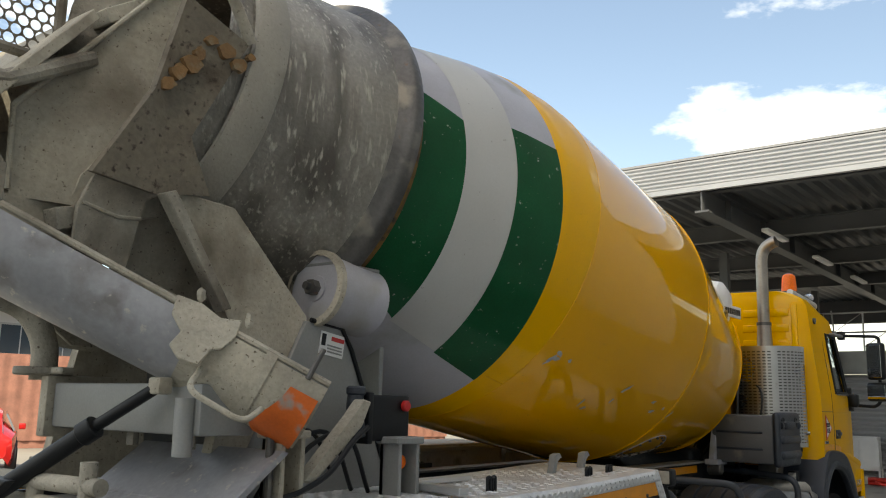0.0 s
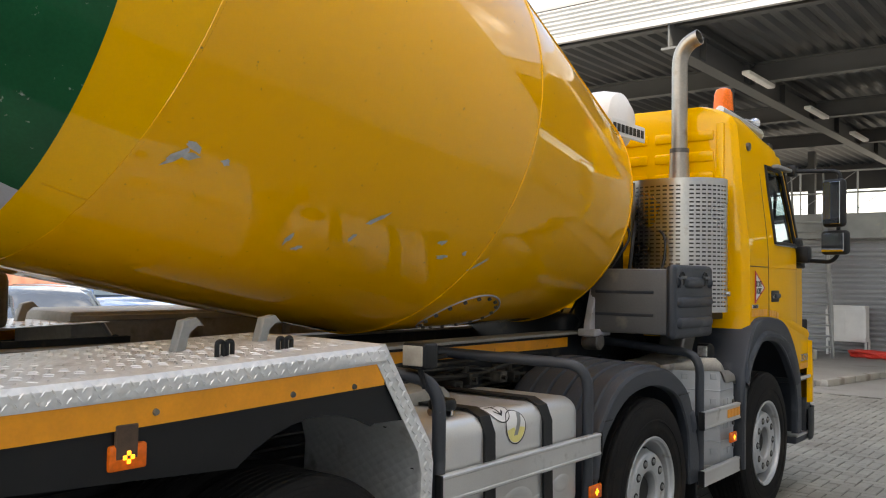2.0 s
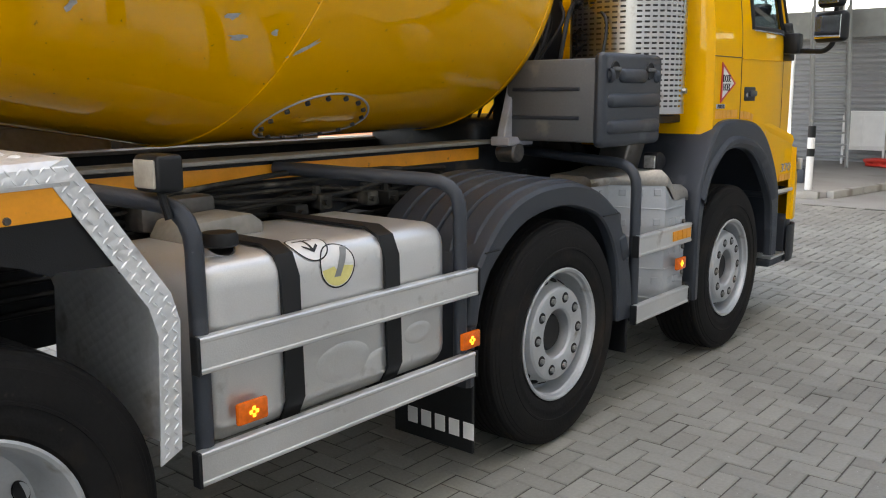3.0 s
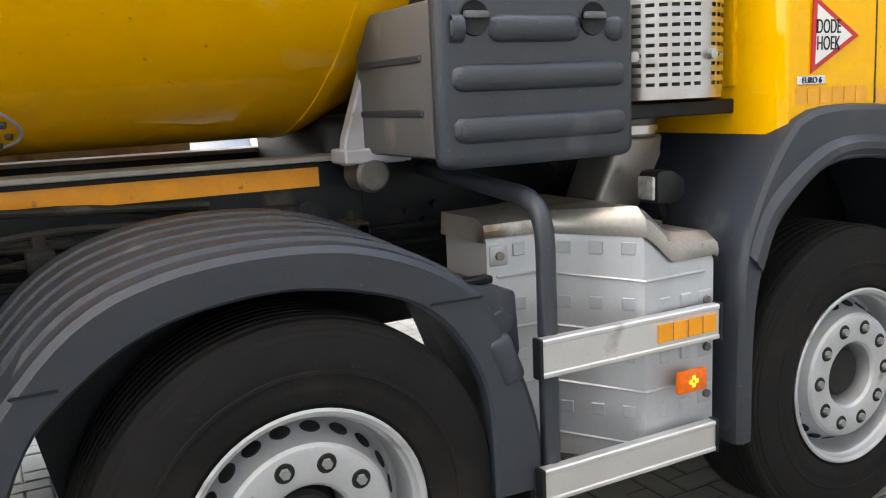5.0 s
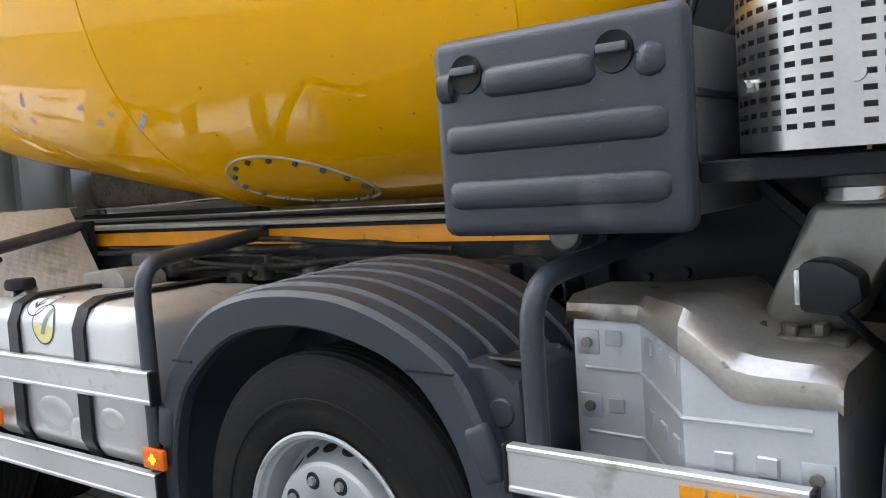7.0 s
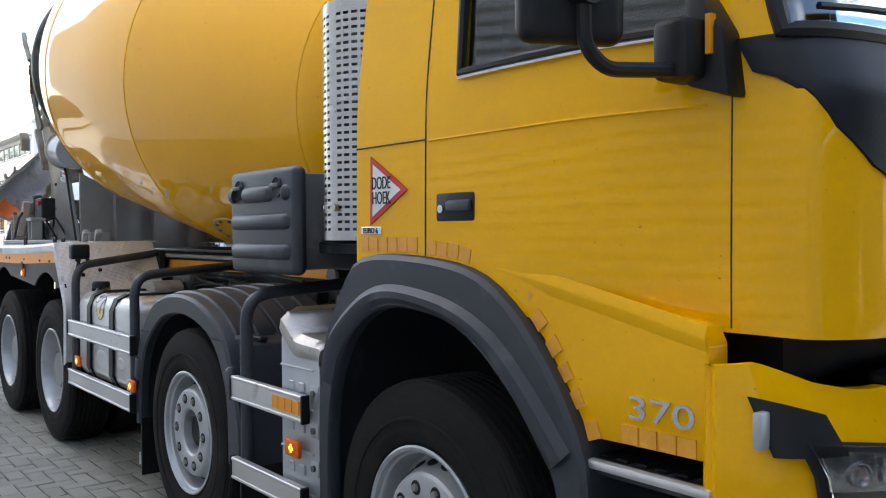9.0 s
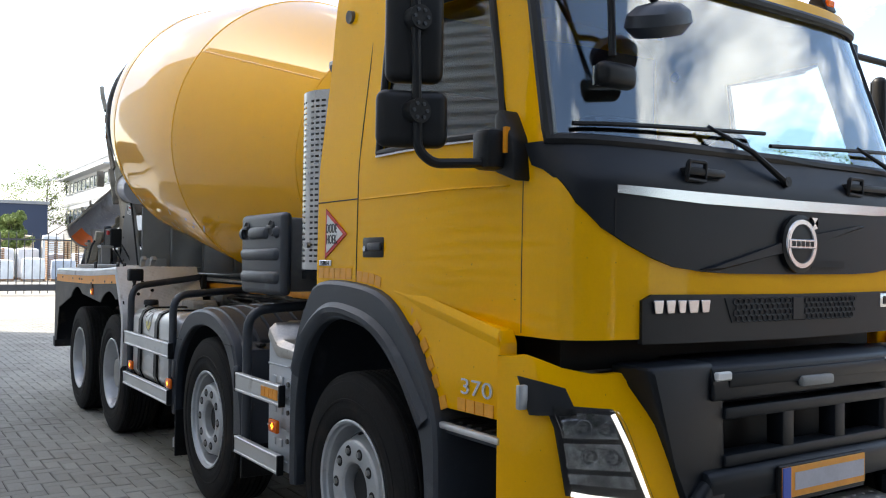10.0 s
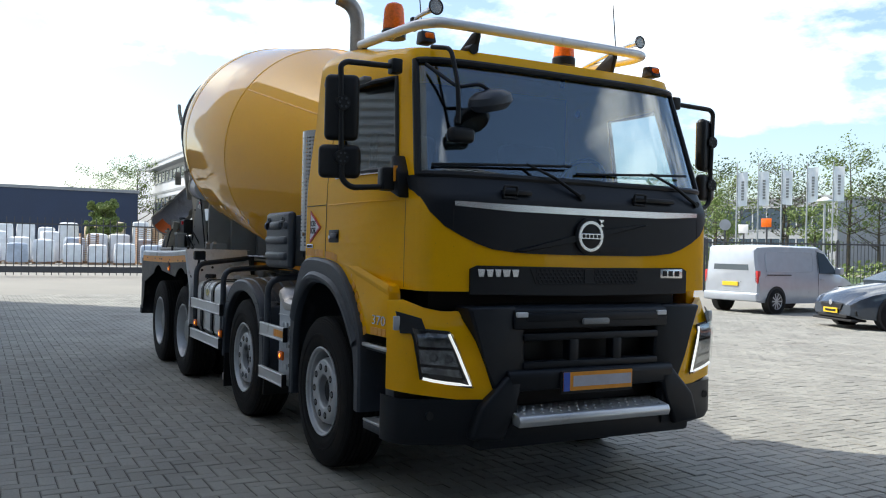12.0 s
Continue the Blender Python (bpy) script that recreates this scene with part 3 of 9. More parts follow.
# ---- cab ----
def front_x(y, z):
    """The front skin of the cab."""
    w = 1.14
    t = min(abs(y) / w, 0.9995)
    x = 1.06 + 0.305 * (1 - t ** 4.5) ** (1 / 4.5)
    if z > 1.80:
        x -= 0.075 * min(1.0, (z - 1.80) / 0.13)
    if z > 1.93:
        x -= (z - 1.93) * 0.30
    if z > 2.72:
        x -= (z - 2.72) * 1.3
    return x


def side_w(z):
    return lerp([(0.9, 1.225), (1.5, 1.228), (1.9, 1.222), (2.0, 1.215), (2.66, 1.135), (2.72, 1.12), (2.80, 1.085), (2.87, 1.01), (2.92, 0.90), (2.95, 0.76)], z)


CB = -0.40
LEV = [1.27, 1.43, 1.60, 1.75, 1.80, 1.90, 1.94, 1.98, 2.2, 2.4, 2.56, 2.64, 2.72, 2.80, 2.87, 2.92, 2.95]
FY = [0.0, 0.25, 0.5, 0.7, 0.82, 0.90, 0.95, 0.985, 1.02, 1.05, 1.075, 1.095, 1.112, 1.122]
SX = [1.05, 0.985, 0.90, 0.74, 0.45, 0.20, 0.03, -0.2, -0.37]


def rear_w(z):
    """Half-width towards the rear wall, where the roof edge is squarer."""
    return max(side_w(z), lerp([(2.0, 1.20), (2.66, 1.145), (2.80, 1.13), (2.86, 1.10), (2.90, 1.05), (2.93, 0.97), (2.95, 0.90)], z))


def cab_row(z):
    """Half of the cab's outline at a height: front centre to rear centre, on the right side."""
    k = side_w(z) / 1.228 * 0.98
    kr = rear_w(z) / 1.228 * 0.98
    row = []
    for y in FY:
        row.append((front_x(y, z), -y * k, z))
    dx = 0.0
    if z > 1.93:
        dx = (z - 1.93) * 0.30
    for x in SX:
        f = max(0.0, (x - 0.60) / 0.40)
        row.append((x - dx * max(0.0, min(1.0, (x - 0.05) / 0.8)), -(1.228 - 0.085 * f ** 1.6) * (k + (kr - k) * max(0.0, min(1.0, (0.5 - x) / 0.6))), z))
    row += [(CB, -1.17 * kr, z), (CB, -0.6 * kr, z), (CB, 0, z)]
    # the roof falls towards the front
    return [(x, y, z - 0.78 * max(0.0, z - 2.74) * max(0.0, min(1.0, (x + 0.2) / 0.95))) for x, y, z in row]


CROWS = [cab_row(z) for z in LEV]
cols = len(CROWS[0])
i_ws = (LEV.index(1.94), LEV.index(2.64))
j_ws = (0, FY.index(1.112))
i_sw = (LEV.index(1.98), LEV.index(2.56))
j_sw = (len(FY) + SX.index(0.985), len(FY) + SX.index(0.20))
bm = B()
for s in (1, -1):
    V = [[bm.verts.new((p[0], s * p[1], p[2])) for p in r] for r in CROWS]
    for i in range(len(V) - 1):
        for j in range(cols - 1):
            if i_ws[0] <= i < i_ws[1] and j < j_ws[1]:
                continue
            if i_sw[0] <= i < i_sw[1] and j_sw[0] <= j < j_sw[1]:
                continue
            bm.faces.new((V[i][j], V[i][j + 1], V[i + 1][j + 1], V[i + 1][j]))
    # roof
    top = V[-1]
    c = [bm.verts.new((v.co.x * 0.9 - 0.02, 0, v.co.z + 0.015)) for v in top]
    for j in range(cols - 1):
        bm.faces.new((top[j], top[j + 1], c[j + 1], c[j]))
bmesh.ops.remove_doubles(bm, verts=bm.verts, dist=0.0005)
cab = part("cab", bm, YELLOW, truck, "yellow steel day cab")
sol = cab.modifiers.new("thickness", "SOLIDIFY")
sol.thickness, sol.offset = 0.03, -1
# glass
bm = B()
P = [[(x - 0.012, y, z) for x, y, z in r[j_ws[1]::-1]] + [(x - 0.012, -y, z) for x, y, z in r[1:j_ws[1] + 1]] for r in CROWS[i_ws[0]:i_ws[1] + 1]]
slab(bm, P, (-0.006, 0, 0))
part("windscreen", bm, GLASSD, cab, "large raked windscreen")
for s in (1, -1):
    bm = B()
    ca, cb_, cc, cd = [Vector(CROWS[i][j]) for i in i_sw for j in j_sw]
    P = [[ca.lerp(cb_, u).lerp(cc.lerp(cd, u), v) for u in (0, .5, 1)] for v in (0, .5, 1)]
    slab(bm, [[(p.x, s * (p.y + 0.014), p.z) for p in row] for row in P], (0, s * 0.005, 0))
    part("side_window", bm, GLASSS, cab)


# ---- along the right side of the truck, and mirrored on its left ----
def sides(fn):
    for s in (-1, 1):
        fn(s)


def yy(s, a, b):
    """Two distances from the centre line, as ordered y values on side s."""
    return sorted((s * a, s * b))


OUT2 = [(-2.655, .45), (-2.655, .60), (-2.645, .76), (-2.60, .90), (-2.545, .98), (-2.45, 1.08), (-2.355, 1.142), (-2.25, 1.178), (-2.14, 1.198), (-2.0, 1.205), (-1.85, 1.196), (-1.74, 1.171), (-1.655, 1.14), (-1.575, 1.10), (-1.505, 1.055), (-1.45, 1.0), (-1.40, .90), (-1.355, .80), (-1.32, .70), (-1.30, .60), (-1.30, .47)]
INN2 = [(-2.60, .45), (-2.595, .62), (-2.565, .758), (-2.52, .86), (-2.47, .92), (-2.37, 1.0), (-2.265, 1.057), (-2.15, 1.087), (-2.0, 1.101), (-1.877, 1.09), (-1.77, 1.066), (-1.685, 1.038), (-1.617, 1.0), (-1.56, .945), (-1.505, .865), (-1.465, .77), (-1.45, .66), (-1.445, .47)]


def smooth_line(pts, n):
    """A smooth curve through points (Catmull-Rom), n steps a span."""
    P = [Vector(p) for p in pts]
    P = [2 * P[0] - P[1]] + P + [2 * P[-1] - P[-2]]
    out = []
    for a, b, c, d in zip(P, P[1:], P[2:], P[3:]):
        for i in range(n):
            t = i / n
            out.append(0.5 * ((2 * b) + (c - a) * t + (2 * a - 5 * b + 4 * c - d) * t * t + (3 * b - a - 3 * c + d) * t ** 3))
    return out + [P[-2]]


def resample(pts, n):
    P = [Vector(p) for p in pts]
    d = [0.0]
    for a, b in zip(P, P[1:]):
        d.append(d[-1] + (b - a).length)
    return [Vector([float(np.interp(d[-1] * k / n, d, [p[i] for p in P])) for i in range(len(P[0]))]) for k in range(n + 1)]


def arch(out, inn, s, y_out, y_in, n=36):
    """A mudguard: an outer face between two curves, rounded into a top sheet that runs inward."""
    o, i = resample(smooth_line(out, 6), n), resample(smooth_line(inn, 6), n)
    rows = []
    for a, b in zip(o, i):
        c = (a + b) / 2
        k = (a - b).normalized()
        m = a - k * 0.02
        rows.append([(b.x, s * (y_out - 0.05), b.y), (b.x, s * (y_out - 0.01), b.y), (b.x + k.x * .008, s * y_out, b.y + k.y * .008), (m.x, s * (y_out + 0.006), m.y), (a.x - k.x * .004, s * (y_out - 0.006), a.y - k.y * .004), (a.x, s * (y_out - 0.025), a.y), (a.x, s * y_in, a.y), (a.x - k.x * .012, s * y_in, a.y - k.y * .012), (a.x - k.x * .03, s * (y_out - 0.05), a.y - k.y * .03), (b.x, s * (y_out - 0.05), b.y)])
    bm = B()
    grid(bm, rows)
    bm.faces.new([bm.verts.new(p) for p in rows[0][:-1]])
    bm.faces.new([bm.verts.new(p) for p in rows[-1][:-1]])
    bmesh.ops.remove_doubles(bm, verts=bm.verts, dist=0.0004)
    return bm, o


def fillet_flat(x):
    """Outline of a round-topped plate about x."""
    return [(x - .055, 1.06)] + [(x - .055 * math.cos(a), 1.165 + .05 * math.sin(a)) for a in np.linspace(0, math.pi, 9)] + [(x + .055, 1.06)]


def mudguard2(s):
    liner = [(-2.46, 0.60), (-2.50, 0.80), (-2.46, 0.93), (-2.37, 1.01), (-2.26, 1.06), (-2.10, 1.09), (-1.95, 1.10), (-1.95, 0.96), (-2.12, 0.93), (-2.26, 0.84), (-2.34, 0.72), (-2.36, 0.60)]
    part("inner_liner", prism(B(), liner, "y", *yy(s, 0.835, 0.85)), CHASSIS, truck)
    bm, o = arch(OUT2, INN2, s, 1.212, 0.62, 48)
    guard = part("mudguard", bm, PLASTIC, truck, "dark grey plastic mudguard over the second axle")
    # raised ribs along the top, each ending in a squared notch
    for k, (y, j0, j1) in enumerate(((1.105, 12, 37), (1.005, 11, 38), (0.905, 10, 39), (0.805, 10, 39), (0.705, 10, 39))):
        bm = B()
        rows = []
        for j in range(j0, j1):
            p = o[j]
            q = (o[j + 1] - o[j - 1]).normalized()
            nrm = Vector((-q.y, q.x))
            if nrm.y < 0:
                nrm = -nrm
            f = 0.001 if j in (j0, j1 - 1) else 1.0
            up = nrm * (0.011 + 0.005 * k) * f
            lo = nrm * 0.004 * k * f
            rows.append([(p.x, s * (y + 0.049), p.y - .001), (p.x + lo.x, s * (y + 0.0485), p.y + lo.y), (p.x + up.x, s * (y + 0.041), p.y + up.y), (p.x + up.x, s * (y - 0.041), p.y + up.y), (p.x + lo.x, s * (y - 0.0475), p.y + lo.y)])
        grid(bm, rows)
        part("rib", bm, PLASTIC, guard)
        p = o[j1]
        bm = box(B(), -.035, .035, *yy(s, y - .03, y + .03), -.012, .016, .007, 2, Matrix.Translation((p.x + .01, 0, p.y + .006 + .007 * k)) @ pose(0, 0, 0, 0, 38, 0))
        part("notch", bm, PLASTIC, guard)
    # seams where the end pieces join, and the raised blisters on them
    for x0, x1, z in ((-1.617, -1.475, 1.018), (-2.54, -2.45, 0.975)):
        part("joint", box(B(), x0, x1, *yy(s, 1.214, 1.2205), z - 0.0025, z + 0.0025), BLACK, guard)
    for x, z, q in ((-1.405, 0.84, -22), (-2.615, 0.76, 10)):
        bm = box(B(), -.035, .035, *yy(s, 1.18, 1.226), -.07, .07, .02, 3, Matrix.Translation((x, 0, z)) @ pose(0, 0, 0, 0, q, 0))
        part("blister", bm, PLASTIC, guard)
    # carrier box at the front end of the guard
    bm = prism(B(), [(-1.50, 1.045), (-1.40, 1.012), (-1.335, 1.005), (-1.325, .84), (-1.37, .70), (-1.44, .84)], "y", *yy(s, 0.86, 1.16), 0.014, 2)
    cbx = part("carrier_box", bm, PLASTIC, guard, "dark plastic carrier box behind the mudguard")
    part("round_cap", cyl(B(), (-1.385, s * 1.155, .925), (-1.385, s * 1.166, .925), .034, 20, bev=.004), PLASTIC, cbx)
    part("latch_bar", box(B(), -1.47, -1.36, *yy(s, 1.05, 1.09), 1.015, 1.035, .005, 1), BLACK, cbx)
    for x in (-2.28, -1.97, -1.66):
        part("stay_plate", prism(B(), fillet_flat(x), "y", *yy(s, 0.515, 0.525), 0.002, 1), CHASSIS, guard)
    for x, z, name in ((-2.60, 0.45, "mud_flap"), (-1.33, 0.45, "mud_flap")):
        bm = B()
        box(bm, x - 0.008, x + 0.008, *yy(s, 0.78, 1.205), 0.16 if x < -2 else 0.28, z + 0.03, 0.003, 1)
        flap = part(name, bm, BLACK, truck, "black rubber mud flap with white lettering bars" if x < -2 else "black rubber mud flap")
        if x < -2:
            for q in range(5):
                y0 = 0.86 + q * 0.075
                bm = B()
                box(bm, x - 0.0125, x - 0.0085, *yy(s, y0, y0 + 0.055), 0.22, 0.29, 0.003, 1)
                part("lettering_bar", bm, WHITE, flap)


sides(mudguard2)


def tank(s):
    bm = B()
    box(bm, -3.83, -2.735, *yy(s, 0.58, 1.205), 0.575, 1.125, 0.085, 5)
    if s < 0:
        t = part("fuel_tank", bm, ALU, truck, "dented brushed aluminium fuel tank")
    else:
        t = part("fuel_tank", bm, ALU, truck, "brushed aluminium fuel tank")
    for x in (-3.52, -3.07):
        bm = B()
        ring = [(0.60, 1.13), (1.12, 1.13), (1.178, 1.105), (1.205, 1.04), (1.212, 0.66), (1.18, 0.595), (1.12, 0.568), (0.6, 0.568)]
        grid(bm, [[(x - 0.036, s * y, z) for y, z in ring], [(x + 0.036, s * y, z) for y, z in ring]])
        strap = part("strap", bm, BLACK, t, "black rubber-lined tank strap")
        sm = strap.modifiers.new("thickness", "SOLIDIFY")
        sm.thickness, sm.offset = 0.012, 1 if s < 0 else -1
    bm = B()
    cyl(bm, (-3.68, s * 1.07, 1.12), (-3.68, s * 1.09, 1.15), 0.052, 24, 0.048)
    part("filler_neck", bm, STEEL, t)
    bm = B()
    lathe(bm, [(0, 0.05), (0.006, 0.057), (0.03, 0.057), (0.042, 0.05), (0.045, 0.0)], Matrix.Translation((-3.68, s * 1.09, 1.148)), 24)
    part("filler_cap", bm, BLACK, t, "black filler cap")
    if s < 0:
        # round fuel stickers wrapped over the rounded shoulder; v runs outward over the top, round the shoulder and down
        def lie(u, v, off):
            a_ = (v - 1.12) / .085
            if a_ <= 0:
                return (u, -v, 1.125 + off)
            if a_ < math.pi / 2:
                return (u, -(1.12 + (.085 + off) * math.sin(a_)), 1.04 + (.085 + off) * math.cos(a_))
            return (u, -(1.205 + off), 1.04 - (v - 1.12 - .085 * math.pi / 2))

        def round_print(name, cx, cv, r0, r1, off, m, parent, label="", a0=0.0, a1=2 * math.pi):
            bm = B()
            grid(bm, [[lie(cx + r * math.cos(a_), cv + r * math.sin(a_), off) for a_ in np.linspace(a0, a1, 33)] for r in np.linspace(r0, r1, 6)])
            return part(name, bm, m, parent, label)

        for cx, cv, r in ((-3.395, 1.150, .072), (-3.315, 1.245, .076)):
            st = round_print("sticker", cx, cv, .001, r, .0015, WHITE, t, "round white sticker")
            round_print("ring", cx, cv, r - .005, r, .0025, BLACK, st)
            if cv > 1.2:
                round_print("yellow_patch", cx, cv, .015, r - .008, .0028, YPRINT, st, "", math.pi * .05, math.pi * .95)
                bm = B()
                grid(bm, [[lie(cx + .02 + u - .5 * v, cv - .012 + v, .0035) for u in (-.014, 0, .014)] for v in np.linspace(-.045, .05, 8)])
                part("bottle_print", bm, GREYP, st)
            else:
                bm = B()
                grid(bm, [[lie(cx + u, cv + v, .003) for u in (-.005, .005)] for v in np.linspace(-.035, .03, 5)])
                grid(bm, [[lie(cx + w, cv + .03 - abs(w) * .8, .0032), lie(cx + w, cv + .042 - abs(w) * .8, .0032)] for w in np.linspace(-.03, .03, 9)])
                grid(bm, [[lie(cx + w, cv - .03, .003), lie(cx + w, cv - .022, .003)] for w in (-.04, 0, .04)])
                part("arrow_print", bm, BLACK, st)
        # flattened lower face with shallow dents
        for x, z, r in ((-3.30, .72, .10), (-3.12, .68, .07), (-2.93, .74, .06)):
            part("dent", lathe(B(), [(.0005, 0), (.002, r * .5), (.003, r * .8), (-.001, r)], Matrix.Translation((x, -1.205, z)) @ FACE_R @ Matrix.Diagonal((1.3, .7, 1, 1)), 24), ALU, t)


sides(tank)


def guards(s):
    """Aluminium side guard rails on bent steel posts, with amber side lamps."""
    for name, xs, zs in (("guard_rail", (-3.88, -2.625), (0.83, 0.935)), ("guard_rail", (-3.895, -2.64), (0.507, 0.607)), ("guard_rail", (-1.325, -0.69), (0.78, 0.885)), ("guard_rail", (-1.327, -0.70), (0.435, 0.53))):
        bm = B()
        y0, y1 = 1.222, 1.252
        prof = [(y0, zs[0]), (y1 - .004, zs[0]), (y1, zs[0] + .004), (y1, zs[0] + .012), (y1 - .003, zs[0] + .016), (y1 - .003, zs[1] - .016), (y1, zs[1] - .012), (y1, zs[1] - .004), (y1 - .004, zs[1]), (y0, zs[1])]
        prism(bm, [(s * y, z) for y, z in prof], "x", xs[0], xs[1])
        rail = part(name, bm, ALU, truck, "silver anodised side guard rail")
        for x in xs:
            bm = B()
            d = 0.006
            box(bm, x - d, x + d, *yy(s, y0 - 0.004, y1 + 0.003), zs[0] - .003, zs[1] + .003, 0.003, 1)
            part("end_cap", bm, BLACK, rail)
        if xs[0] > -2 and zs[0] > 0.6:
            for k in range(4):
                bm = B()
                x0 = -0.93 + k * 0.056
                box(bm, x0, x0 + 0.05, *yy(s, y1 - .002, y1 + .0015), 0.808, 0.860)
                part("reflector_square", bm, REFL, rail)
    posts = [[(-3.845, 1.205, 0.50), (-3.845, 1.205, 1.29), (-4.15, 0.55, 1.36)], [(-2.685, 1.205, 0.50), (-2.685, 1.205, 1.265), (-2.95, 0.46, 1.30)], [(-1.268, 1.20, 0.44), (-1.268, 1.20, 1.235), (-1.235, 0.45, 1.285)]]
    for p in posts:
        bm = tube(B(), [(x, s * y, z) for x, y, z in p], 0.027, 16, 0.12)
        part("guard_post", bm, PLASTIC, truck, "bent grey steel tube post")
    for x, z in ((-2.66, 0.655), (-3.70, 0.675), (-0.79, 0.668), (-5.177, 1.205)):
        bm = B()
        box(bm, x - 0.055, x + 0.055, *yy(s, 1.225, 1.245), z - 0.034, z + 0.034, 0.008, 2)
        lamp = part("side_lamp", bm, ORANGE, truck, "orange side marker lamp")
        bm = B()
        for dx, dz in ((-.011, 0), (.011, 0), (0, .011), (0, -.011)):
            box(bm, x + dx - .006, x + dx + .006, *yy(s, 1.244, 1.248), z + dz - .006, z + dz + .006, 0.002, 1)
        part("bulb", bm, AMBER, lamp, "lit amber diodes")
    part("lamp_bracket", box(B(), -5.215, -5.15, *yy(s, 1.234, 1.246), 1.20, 1.29, 0.003, 1), WORN_B, truck, "rusty lamp bracket")


sides(guards)


LENSD = mat("dusty_lens", (0.42, 0.39, 0.33), 0.35, vary=0.15, scale=12, coat=0.4)


def deck(s):
    """The tread-plate deck over the rear wheels with its reflective edge, dark skirt and slanted front."""
    xs = np.linspace(-6.95, -4.2, 12)
    top = [1.405, 1.405, 1.405, 1.408, 1.41, 1.412, 1.414, 1.418, 1.424, 1.432, 1.44, 1.447]
    bm = B()
    rows = []
    for x, z in zip(xs, top):
        w = random.uniform(-0.004, 0.004)
        rows.append([(x, s * 0.52, z + .004), (x, s * 0.9, z + .005 + w), (x, s * 1.20, z + w * .5), (x, s * 1.235, z - .006), (x, s * (1.248 + w * .5), z - .022), (x, s * (1.250 + w), z - .052), (x, s * 1.246, z - .062)])
    slab(bm, rows, (0, 0, -0.004))
    dk = part("deck", bm, TREAD, truck, "dented aluminium tread-plate deck with worn edge")
    for k in range(11):
        bm = B()
        x0, x1 = xs[k], xs[k + 1]
        z0, z1 = top[k] - .064, top[k + 1] - .064
        P = [(x0, z0 - .078), (x1, z1 - .078), (x1, z1), (x0, z0)]
        prism(bm, P, "y", *yy(s, 1.238, 1.243))
        part("reflective_strip", bm, REFL, dk, "orange reflective strip")
    for x in (-6.6, -6.05, -5.72, -5.60, -5.1, -4.62, -4.35):
        bm = cyl(B(), (x, s * 1.24, 1.312), (x, s * 1.25, 1.312), 0.011, 10, 0.008)
        part("rivet", bm, DARKSTEEL, dk)
    # raised tread lozenges on the top and the rolled edge
    bm = B()
    for i in range(66):
        for j in range(17):
            x, y = -6.93 + .041 * i + (.02 if j % 2 else 0), .56 + .04 * j
            if x > -4.22 or y > 1.225:
                continue
            z = float(np.interp(x, xs, top)) + (.006 if y < 1.0 else .004 if y < 1.19 else -.001)
            a = .785 if (i + j) % 2 else -.785
            c, sn = math.cos(a), math.sin(a)
            vs = [bm.verts.new((x + u * c - v * sn, s * (y + u * sn + v * c), z + w)) for u, v, w in ((.017, 0, -.002), (0, .005, -.002), (-.017, 0, -.002), (0, -.005, -.002), (.008, 0, .0015), (-.008, 0, .0015))]
            for q in ((0, 1, 4), (1, 5, 4), (1, 2, 5), (2, 3, 5), (3, 4, 5), (3, 0, 4)):
                bm.faces.new([vs[k] for k in q])
    for i in range(104):
        x = -6.93 + .026 * i
        z = float(np.interp(x, xs, top)) - .036
        for k, dz in enumerate((-.012, .012)):
            a = .9 if (i + k) % 2 else -.9
            c, sn = math.cos(a), math.sin(a)
            vs = [bm.verts.new((x + .013 * k + u * c - v * sn, s * (1.2495 + w), z + dz + u * sn + v * c)) for u, v, w in ((.0115, 0, 0), (0, .0035, 0), (-.0115, 0, 0), (0, -.0035, 0), (.006, 0, .003), (-.006, 0, .003))]
            for q in ((0, 1, 4), (1, 5, 4), (1, 2, 5), (2, 3, 5), (3, 4, 5), (3, 0, 4)):
                bm.faces.new([vs[m_] for m_ in q])
    part("tread_pattern", bm, TREAD, dk)
    # skirt with two wheel arches
    pts = [(-7.10, .60), (-7.10, 1.30), (-4.14, 1.335), (-3.99, 1.14), (-4.08, 1.17), (-4.24, 1.175)]
    for cx in (AX[2], AX[3]):
        pts += [(cx + 0.60 * math.cos(a), 0.52 + 0.71 * math.sin(a)) for a in np.linspace(1.15, math.pi - 1.0, 9)]
    pts += [(-6.85, .98), (-6.98, .60)]
    bm = prism(B(), pts, "y", *yy(s, 1.222, 1.234))
    part("wheel_skirt", bm, BLACK, dk, "scratched black wheel-arch skirt")
    bm = B()
    box(bm, -7.1, -4.1, *yy(s, 0.50, 0.54), 1.06, 1.38)
    box(bm, -7.1, -7.06, *yy(s, 0.54, 1.22), 0.60, 1.38)
    part("wheel_house", bm, CHASSIS, dk)
    # slanted front plate, light tread plate seen from ahead
    line = [(-4.2, 1.447), (-3.925, 1.04), (-3.945, 0.64)]
    bm = B()
    P = [[(x, s * y, z) for y in (0.56, 0.9, 1.19, 1.245)] for x, z in resample(line, 10)]
    slab(bm, P, (-0.006, 0, -0.003))
    fr = part("front_plate", bm, TREAD, dk, "slanted tread-plate guard before the rear wheels")
    bm = B()
    P = [[(x, s * 1.2455, z), (x - .066, s * 1.2455, z - .03)] for x, z in resample(line, 10)]
    slab(bm, P, (0, s * -0.005, 0))
    part("edge_plate", bm, TREAD, fr)
    bm = B()
